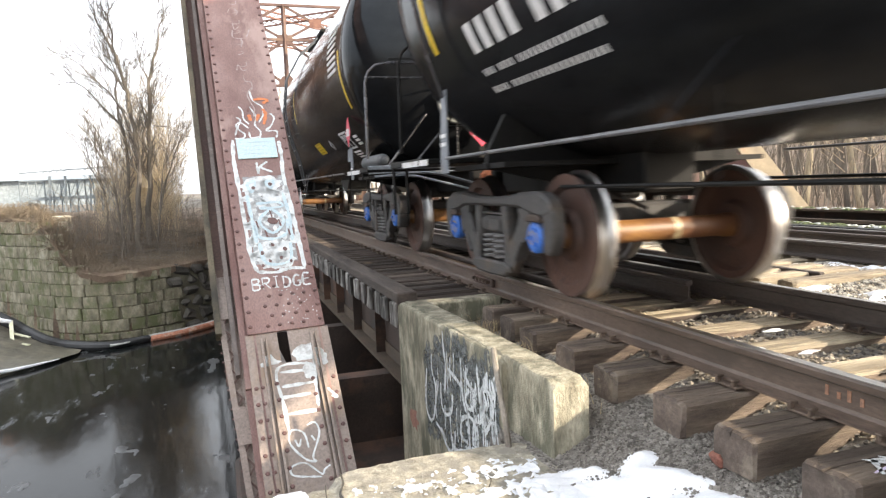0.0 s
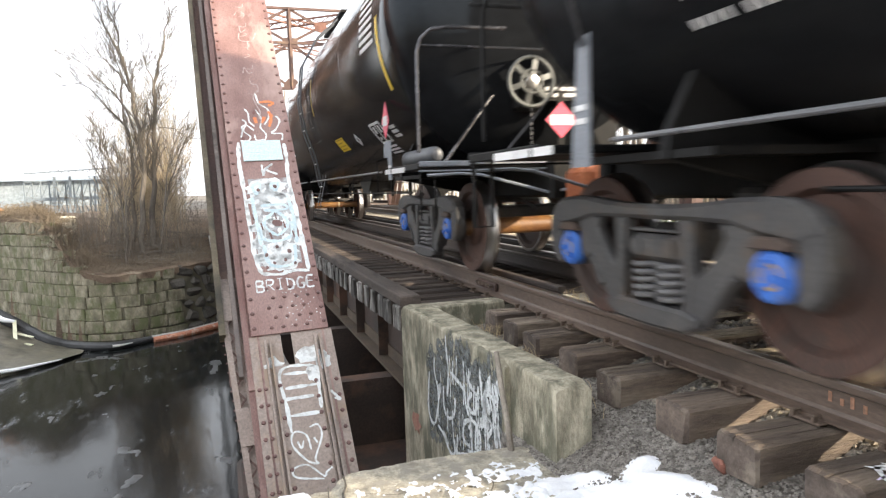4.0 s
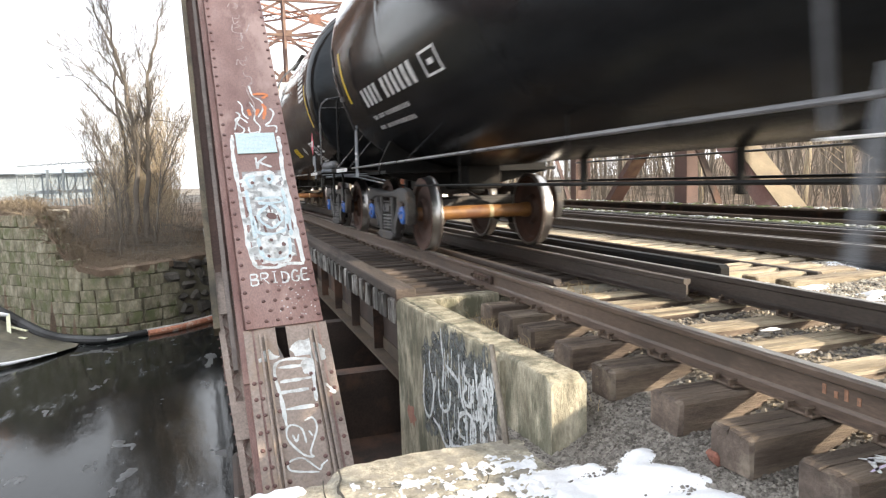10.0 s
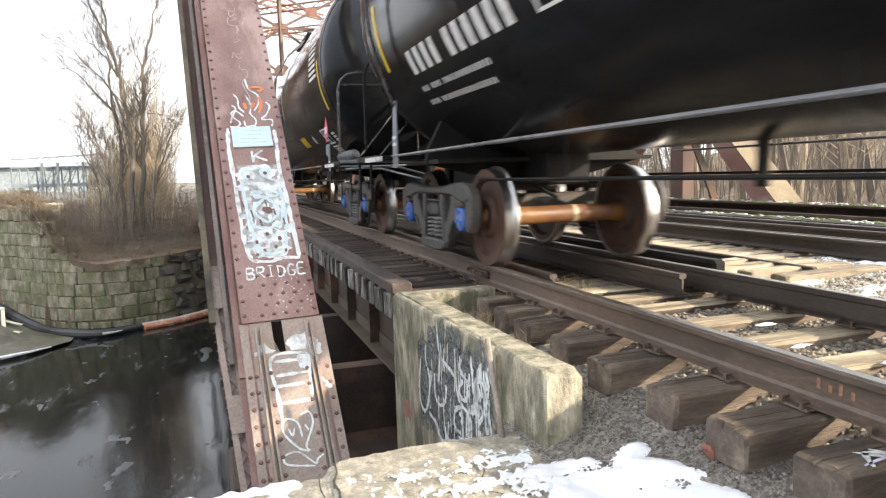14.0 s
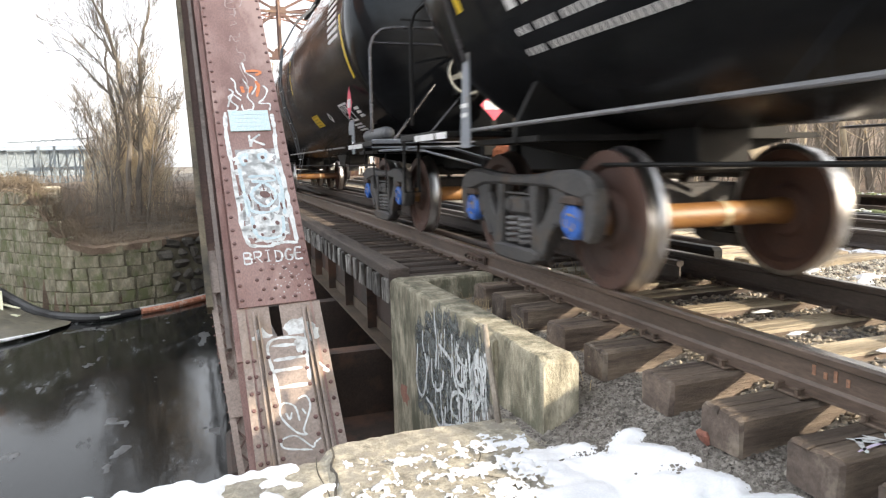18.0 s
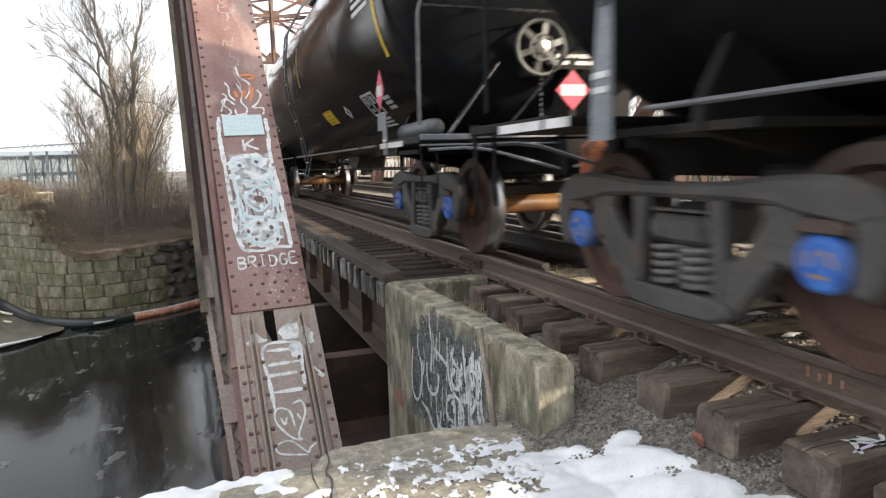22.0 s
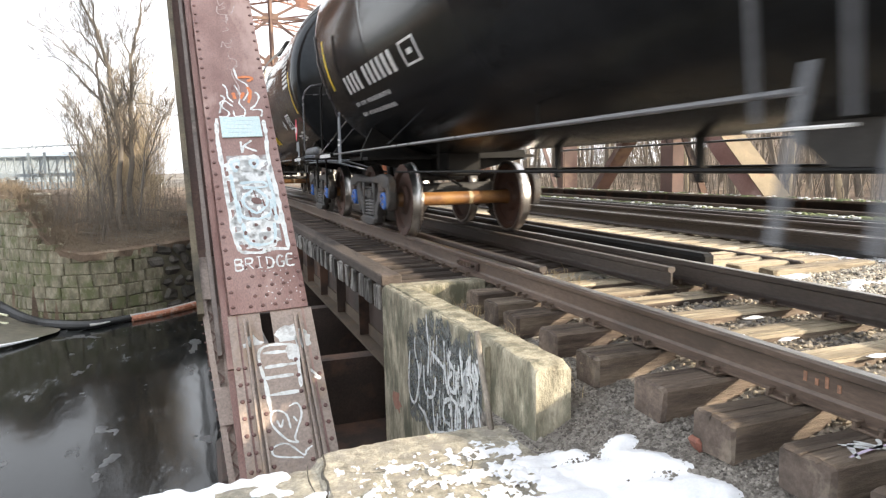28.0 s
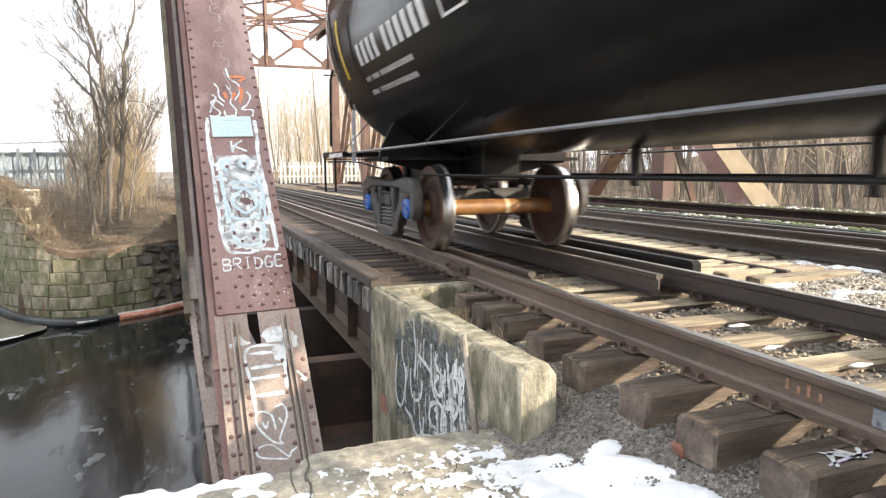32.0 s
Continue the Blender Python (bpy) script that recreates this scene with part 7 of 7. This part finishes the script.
g = Geo()
for i in range(1500):
    x, y = rb.uniform(9.6, 22), rb.uniform(3, 34)
    h = rb.uniform(0.4, 2.4)
    a, b = rb.gauss(0, 0.25), rb.gauss(0, 0.25)
    z = ground_z(x, y) - 0.1
    g.tube([(x, y, z), (x + a * h * 0.4, y + b * h * 0.4, z + h * 0.6), (x + a * h, y + b * h, z + h)], 0.016, 3, 0.005)
right_brush = thing("brush", "grey brown brush beside the tracks", "brush", kind="stuff")
part("stems", g, BUSH, right_brush, kind="stuff", fix=False)


def woods(name, label, spots, rnd, hmin, hmax, r0=0.045):
    th = thing(name, label, "woods", kind="stuff")
    a, b = Geo(), Geo()
    for x, y in spots:
        z = ground_z(x, y) - 0.3
        h = rnd.uniform(hmin, hmax)
        lean = Vector((rnd.gauss(0, 0.09), rnd.gauss(0, 0.09), 1)).normalized()
        p0 = Vector((x, y, z))
        top = p0 + lean * h
        a.tube([p0, p0 + lean * h * 0.5 + Vector((rnd.gauss(0, 0.15), rnd.gauss(0, 0.15), 0)), top], rnd.uniform(0.6, 1.6) * r0 * h / 6, 5, 0.012)
        for k in range(26):
            f = rnd.uniform(0.25, 1.0)
            q = p0 + lean * h * f
            ang = rnd.uniform(0, 6.28)
            ln = h * rnd.uniform(0.12, 0.34) * (1.15 - f * 0.7)
            e = q + Vector((math.cos(ang) * ln * 0.7, math.sin(ang) * ln * 0.7, ln * rnd.uniform(0.5, 1.1)))
            m = q.lerp(e, 0.55) + Vector((rnd.gauss(0, 0.06), rnd.gauss(0, 0.06), -0.03)) * ln
            b.tube([q, m, e], 0.014, 3, 0.004)
            for w in range(3):
                s = q.lerp(e, rnd.uniform(0.3, 0.95))
                b.tube([s, s + Vector((rnd.gauss(0, 0.3), rnd.gauss(0, 0.3), rnd.uniform(0.1, 0.6))) * ln * 0.8], 0.007, 3, 0.003)
    part("trunks", a, BARK, th, kind="stuff", fix=False, smooth=60)
    part("twigs", b, TWIG, th, kind="stuff", fix=False, smooth=60)
    return th


thicket("far_woods", "dense pale bare woods beyond the bridge", [(rwd.uniform(-1.2, 24), rwd.uniform(50, 86), rwd.uniform(6, 14)) for _ in range(560)], rwd, TWIG, 0.03, 20)
woods("far_trunks", "grey trunks of bare trees beyond the bridge", [(rwd.uniform(-0.8, 24), rwd.uniform(50, 80)) for _ in range(60)], rwd, 6, 12, 0.05)
woods("bank_woods", "bare trunks and brush beside the tracks", [(rwd.uniform(10.5, 26), rwd.uniform(4, 48)) for _ in range(110)], rwd, 4, 11, 0.075)
thicket("bank_thicket", "close grey brown brush beside the tracks", [(rwd.uniform(10, 24), rwd.uniform(4, 46), rwd.uniform(1.5, 5)) for _ in range(380)], rwd, BUSH, 0.012, 14)
for x, y, lean, r, h in ((11.2, 8.6, 0.14, 0.13, 7), (11.6, 8.9, -0.1, 0.16, 8), (12.4, 9.6, 0.05, 0.14, 8), (12.2, 12.2, -0.16, 0.12, 7), (13.5, 15, 0.1, 0.15, 9), (12.0, 17.5, -0.06, 0.1, 7)):
    tr = thing("bare_tree", "sunlit pale leafless tree beside the bridge", "tree", "bare trees beside the bridge", (0, y, 0))
    trunk, twigs = Geo(), Geo()
    limb(trunk, twigs, [(x, ground_z(x, y) - 0.2), (x + lean * h * 0.3, h * 0.3), (x + lean * h * 0.7, h * 0.65), (x + lean * h, h)], r, 0.03, rwd, 1.6, 0.5)
    part("trunk", trunk, BARKL, tr, smooth=60, fix=False)
    part("crown", twigs, BARKL, tr, "crown of fine bare twigs", smooth=60, fix=False)

# woods added out of view on the left, to darken what the tanks mirror
thicket("side_woods", "unseen bare grey woods added for the tank reflections", [(rwd.uniform(-36, -17), rwd.uniform(-30, 20), rwd.uniform(3, 7)) for _ in range(420)], rwd, BUSH, 0.05, 12)
woods("side_trunks", "unseen bare trunks added for the tank reflections", [(rwd.uniform(-34, -16), rwd.uniform(-30, 18)) for _ in range(90)], rwd, 5, 9, 0.1)

# fence and yard in the distance
fence = thing("picket_fence", "white board fence beside the far tracks", "fence")
for k in range(40):
    part("picket", Geo().box((3.4 + 0.3 * k, 49.0, 0.75), (0.13, 0.03, 1.5)), FENCEW, fence)
for z in (0.5, 1.2):
    part("fence_rail", Geo().box((9.2, 49.04, z), (12, 0.05, 0.1)), FENCEW, fence)
shed = thing("far_shed", "long low pale blue industrial shed across the river", "building")
part("wall", Geo().box((-42, 112, 1.0), (60, 8, 5.2)), ROOF, shed)
part("roof", Geo().prism([(107, 3.6), (117, 3.6), (112, 4.3)], -73, -11), ROOF, shed)
yard = thing("steel_truss_span", "blue grey steel truss span beyond the river wall", "truss")
for k in range(12):
    x = -13.2 + 0.42 * k
    part("truss_post", Geo().bar((x, 44, -0.5), (x, 44, 1.95), 0.06, 0.06), GANTRY, yard)
    part("truss_brace", Geo().bar((x, 44, 0.95), (x + 0.42, 44, 1.95), 0.04, 0.04), GANTRY, yard)
    part("truss_brace", Geo().bar((x + 0.42, 44.2, -0.4), (x, 44.2, 0.9), 0.045, 0.045), GANTRY, yard)
for x, w in ((-11.7, 0.13), (-10.9, 0.12), (-9.6, 0.1)):
    part("truss_leg", Geo().bar((x, 43.7, -0.5), (x + 0.12, 43.7, 2.2), w, w), GANTRY, yard)
    part("truss_brace", Geo().bar((x, 43.8, -0.4), (x + 0.9, 43.8, 2.0), 0.08, 0.08), GANTRY, yard)
for z, h in ((0.92, 0.2), (1.95, 0.07), (0.1, 0.06)):
    part("truss_beam", Geo().bar((-13.2, 44, z), (-8.3, 44, z), 0.15, h), GANTRY, yard)
part("truss_arm", Geo().bar((-13.1, 43.8, 2.4), (-8.4, 43.8, 2.65), 0.1, 0.08), GANTRY, yard)
for k in range(11):
    part("arm_lattice", Geo().bar((-12.0 + 0.35 * k, 43.8, 2.3 + 0.02 * k), (-11.65 + 0.35 * k, 43.8, 2.62), 0.04, 0.04), GANTRY, yard)
for x, z0, z1 in ((-9.0, -0.9, 0.75), (-9.55, -0.8, 0.3)):
    pile = thing("timber_pile", "short dark brown timber pile by the river wall", "post", "timber piles by the wall")
    part("pile_shaft", Geo().cyl((x, 28.3, z0), (x + 0.02, 28.3, z1), 0.16, 0.14, n=10), BUSH, pile)
block = thing("bridge_seat", "pale stained concrete bridge seat block on the wall", "concrete block")
part("seat_block", Geo().cbox((-8.4, 28.9, -0.5), (0.95, 0.9, 1.45), 0.06, jit=0.03, rnd=rb), CONCRETE, block)
part("seat_ledge", Geo().cbox((-8.1, 28.2, -1.25), (0.7, 0.6, 0.5), 0.05, jit=0.03, rnd=rb), CONCRETE, block)
digger = thing("orange_loader", "small orange yellow machine parked on the wall", "machine")
part("machine_body", Geo().cbox((-10.95, 30, 0.45), (0.6, 1.0, 0.3), 0.08), DIGGER, digger)
part("machine_cab", Geo().cbox((-11.05, 30.1, 0.72), (0.3, 0.4, 0.3), 0.05), DIGGER, digger)
part("machine_arm", Geo().tube([(-10.75, 29.5, 0.45), (-10.65, 29.3, 0.7), (-10.55, 29.2, 0.6), (-10.5, 29.15, 0.35)], 0.05, 8), DIGGER, digger)
for sx in (-0.45, 0.35):
    part("machine_wheel", Geo().cyl((-10.95 + 0.6 * sx, 29.45, 0.22), (-10.95 + 0.6 * sx, 29.6, 0.22), 0.15, n=14), BOOM, digger)

# ---- ballast stones, snow and litter ----
rs = random.Random(77)


def stone_geo(g, p, r, rnd):
    vs = []
    for k, (h, rr, n) in enumerate(((-0.6, 0.75, 5), (0.25, 0.95, 5))):
        a0 = rnd.uniform(0, 6.28)
        for i in range(n):
            a = a0 + 2 * math.pi * i / n
            q = r * rr * rnd.uniform(0.7, 1.25)
            vs.append((p[0] + q * math.cos(a), p[1] + q * math.sin(a), p[2] + h * r * rnd.uniform(0.7, 1.1)))
    vs.append((p[0] + r * rnd.gauss(0, 0.25), p[1] + r * rnd.gauss(0, 0.25), p[2] + r * rnd.uniform(0.6, 0.95)))
    g.add(vs, [(i, (i + 1) % 5, 5 + (i + 1) % 5, 5 + i) for i in range(5)] + [(5 + i, 5 + (i + 1) % 5, 10) for i in range(5)])


ballast = thing("ballast", "crushed grey and tan ballast stones between the ties", "gravel", kind="stuff")
GRAVEL = [mat("gravel_tan", [(0.27, 0.23, 0.18), (0.45, 0.395, 0.31)], 12, 0.9, bump=0.3), mat("gravel_grey", [(0.19, 0.175, 0.155), (0.36, 0.335, 0.3)], 12, 0.9, bump=0.3), mat("gravel_dark", [(0.085, 0.076, 0.068), (0.18, 0.162, 0.145)], 12, 0.9, bump=0.3)]
gs = [Geo(), Geo(), Geo()]
pale = Geo()
for i in range(19000):
    x = rs.uniform(-0.95, 4.2) if i % 3 else rs.uniform(1.75, 4.0)
    y = rs.uniform(0.9, 5.6)
    r = rs.uniform(0.008, 0.024) * (0.5 if x < -0.1 else 1.0)
    stone_geo(gs[rs.choice((0, 0, 0, 1, 2) if x > -0.3 else (1, 1, 2, 2, 2))], (x, y, ground_z(x, y) + r * 0.2), r, rs)
for i in range(14000):
    x, y = rs.uniform(1.85, 4.0), rs.uniform(2.2, 5.7)
    r = rs.uniform(0.009, 0.026)
    stone_geo(rs.choice((pale, pale, pale, gs[0], gs[1], gs[2])), (x, y, ground_z(x, y) + r * 0.3), r, rs)
for i in range(16000):
    x, y = rs.uniform(-1.1, 0.0), rs.uniform(1.4, 4.2)
    r = rs.uniform(0.003, 0.009) * (2.2 if rs.random() < 0.04 else 1)
    stone_geo(gs[rs.choice((1, 1, 1, 2, 2))], (x, y, ground_z(x, y) + r * 0.1), r, rs)
for g, m in zip(gs + [pale], GRAVEL + [mat("gravel_pale", [(0.4, 0.38, 0.32), (0.62, 0.59, 0.52)], 12, 0.9, bump=0.3)]):
    part("stones", g, m, ballast, kind="stuff", smooth=0, fix=False)


def snow_sheet(x0, x1, y0, y1, step, field, base, thick=0.03, slope=0.12, label="patch of old white snow", group="snow patches"):
    """A drift that dips below its support where the field is negative, so its rim is ragged."""
    g, idx = Geo(), {}
    nx, ny = round((x1 - x0) / step), round((y1 - y0) / step)
    for i in range(nx + 1):
        for j in range(ny + 1):
            x, y = x0 + step * i, y0 + step * j
            e = field(x, y)
            if e > -0.25:
                idx[i, j] = len(g.v)
                g.v.append((x, y, base(x, y) + max(-0.02, min(thick, e * slope)) + 0.2 * thick * wobble(x, y, 9, 5) * smooth(0.1, 0.5, e)))
    for i in range(nx):
        for j in range(ny):
            q = [(i, j), (i + 1, j), (i + 1, j + 1), (i, j + 1)]
            if all(k in idx for k in q):
                g.f.append(tuple(idx[k] for k in q))
    if g.f:
        sn = thing("snow_patch", label, "snow", group, kind="stuff")
        part("snow_crust", g, SNOW, sn, kind="stuff", smooth=60, fix=False)


def snow_patch(cx, cy, rx, ry, seed, zf, thick=0.03, label="patch of old white snow", n=46, lo=0.0):
    """A round drift with a torn outline."""
    snow_sheet(cx - rx, cx + rx, cy - ry, cy + ry, 2 * max(rx, ry) / n, lambda x, y: 0.7 - math.hypot((x - cx) / rx, (y - cy) / ry) + 0.6 * wobble(x, y, 3.5, seed) + 0.5 * wobble(x, y, 11, seed + 2) + lo, zf, thick, 0.12, label)


def near_support(x, y):
    return max(ground_z(x, y), -0.6 + 0.012 * wobble(x, y, 5, 3))


LOBES = ((-1.06, 2.86, -0.8, 2.87, 0.085), (-0.97, 2.62, -0.5, 2.64, 0.16), (-0.6, 2.76, -0.46, 2.92, 0.085), (-0.52, 2.72, -0.43, 2.6, 0.12), (-1.02, 2.36, -0.5, 2.28, 0.22), (-1.0, 1.95, -0.45, 1.9, 0.34))


def drift(x, y):
    """The main drift: a smooth body with a tongue and a hooked lobe, on ground that rises to the track."""
    k = 1.469 / (0.869 - near_support(x, y))
    px, py, e = -2.477 + (x + 2.477) * k, y * k, -9.0
    for ax, ay, bx, by, r in LOBES:
        f = max(0.0, min(1.0, ((px - ax) * (bx - ax) + (py - ay) * (by - ay)) / ((bx - ax) ** 2 + (by - ay) ** 2)))
        e = max(e, (r - math.hypot(px - ax - f * (bx - ax), py - ay - f * (by - ay))) / 0.25)
    hole = max(0.0, wobble(x, y, 8, 12) - 0.42) * 2.5
    return e + 0.2 * wobble(x, y, 7, 1) + 0.1 * wobble(x, y, 19, 7) - hole


def film(x, y):
    """Torn thin snow over the ledge, closer towards the drift."""
    r = 0.4 * wobble(x * 0.9, y, 9, 4) + 0.5 * wobble(x, y, 21, 9) + 0.45 * wobble(x, y, 44, 2)
    return r - 0.22 + 0.16 * smooth(-1.6, -1.15, x) + 0.05 * smooth(2.95, 2.5, y) - 0.6 * smooth(3.12, 3.3, y) - 0.8 * smooth(-1.05, -0.85, x) - 0.7 * smooth(-1.95, -2.05, x)


# thin ice on the river
g, idx = Geo(), {}
for i in range(110):
    for j in range(150):
        x, y = -8.6 + 0.055 * i, 11.5 + 0.075 * j
        e = wobble(x, y * 0.55, 1.5, 6) + 0.45 * wobble(x, y * 0.5, 3.2, 2) + 0.25 * wobble(x, y * 0.6, 9, 4) - 0.56
        if e > -0.12:
            idx[i, j] = len(g.v)
            g.v.append((x, y, WATER_Z + max(-0.02, min(0.012, e * 0.2))))
for i, j in list(idx):
    q = [(i, j), (i + 1, j), (i + 1, j + 1), (i, j + 1)]
    if all(k in idx for k in q):
        g.f.append(tuple(idx[k] for k in q))
ice = thing("ice_floe", "thin grey ice scraps drifting on the dark river", "ice", kind="stuff")
part("ice_scraps", g, ICE, ice, kind="stuff", smooth=60, fix=False)

snow_sheet(-1.6, -0.15, 1.45, 3.1, 0.012, drift, near_support, 0.022, 0.06)
snow_sheet(-2.05, -0.85, 2.1, 3.3, 0.013, film, lambda x, y: -0.594 + 0.012 * wobble(x, y, 5, 3), 0.004, 0.05, "torn thin film of snow on the cracked concrete")
snow_patch(-2.75, 2.76, 0.75, 0.5, 5.0, lambda x, y: -0.616, 0.01, "thin snow on the concrete ledge", n=90, lo=0.25)
snow_sheet(2.0, 3.9, 2.8, 5.6, 0.03, lambda x, y: 0.18 - abs(wobble(x, y * 0.8, 1.3, 21)) * 2.2 + 0.25 * wobble(x, y, 6, 3) + 0.15 * wobble(x, y, 15, 7) - 0.25 * smooth(2.3, 2.0, x), lambda x, y: ground_z(x, y) + 0.012, 0.03, 0.12, "thin torn streaks of snow on the ballast")
scraps = thing("snow_scraps", "small scraps of snow left on concrete and ties", "snow", kind="stuff")
g = Geo()
for x, y in ((0.55, 3.2), (1.0, 3.52), (0.9, 2.55), (0.4, 4.3), (0.75, 3.0)):
    n, o = 11, len(g.v)
    for i in range(n):
        t = 2 * math.pi * i / n
        q = rs.uniform(0.5, 1.2)
        g.v.append((x + 0.09 * q * math.cos(t), y + 0.035 * q * math.sin(t), -0.195))
    g.v.append((x, y, -0.18))
    g.f += [(o + i, o + (i + 1) % n, o + n) for i in range(n)]
part("scraps", g, SNOW, scraps, kind="stuff", smooth=60, fix=False)

brick = thing("broken_brick", "broken piece of red brick on the gravel", "brick")
part("brick_piece", Geo().cbox((-0.47, 2.3, ground_z(-0.47, 2.3) + 0.03), (0.1, 0.07, 0.07), 0.014, jit=0.012, rnd=rs), BRICKR, brick)
grass = thing("dry_grass", "tufts of dry yellow grass in the ballast", "grass", kind="stuff")
g = Geo()
for cx, cy, n, h in ((0.62, 5.45, 60, 0.14), (-0.45, 5.1, 60, 0.12), (-0.6, 4.3, 70, 0.12), (-0.62, 3.9, 50, 0.1), (-0.5, 3.4, 30, 0.08), (1.55, 4.6, 20, 0.1)):
    for i in range(n):
        x, y = cx + rs.gauss(0, 0.09), cy + rs.gauss(0, 0.13)
        z = ground_z(x, y)
        a, b = rs.gauss(0, 0.5), rs.gauss(0, 0.5)
        hh = h * rs.uniform(0.4, 1.2)
        g.tube([(x, y, z), (x + a * hh * 0.4, y + b * hh * 0.4, z + hh * 0.8), (x + a * hh, y + b * hh, z + hh)], 0.0022, 3, 0.0008)
part("blades", g, DRY, grass, kind="stuff", fix=False)


def motions():
    """The train rolls past, its wheelsets turning on their axles."""
    rows = [0.5 * i for i in range(65)]
    for k, car in enumerate(CARS):
        walk(car, [(t, pose(TRACK_X, car_y(k, t), 0)) for t in rows])
        for ws in [c for c in car.children if c.name.startswith("wheelset")]:
            at = ws.location.copy()
            phase = (at.y * 1.7 + k * 0.9) % 6.28
            walk(ws, [(i * 0.1333333, Matrix.Translation(at) @ Matrix.Rotation(phase + run(i * 0.1333333) / WHEEL_R, 4, "X")) for i in range(241)])


motions()
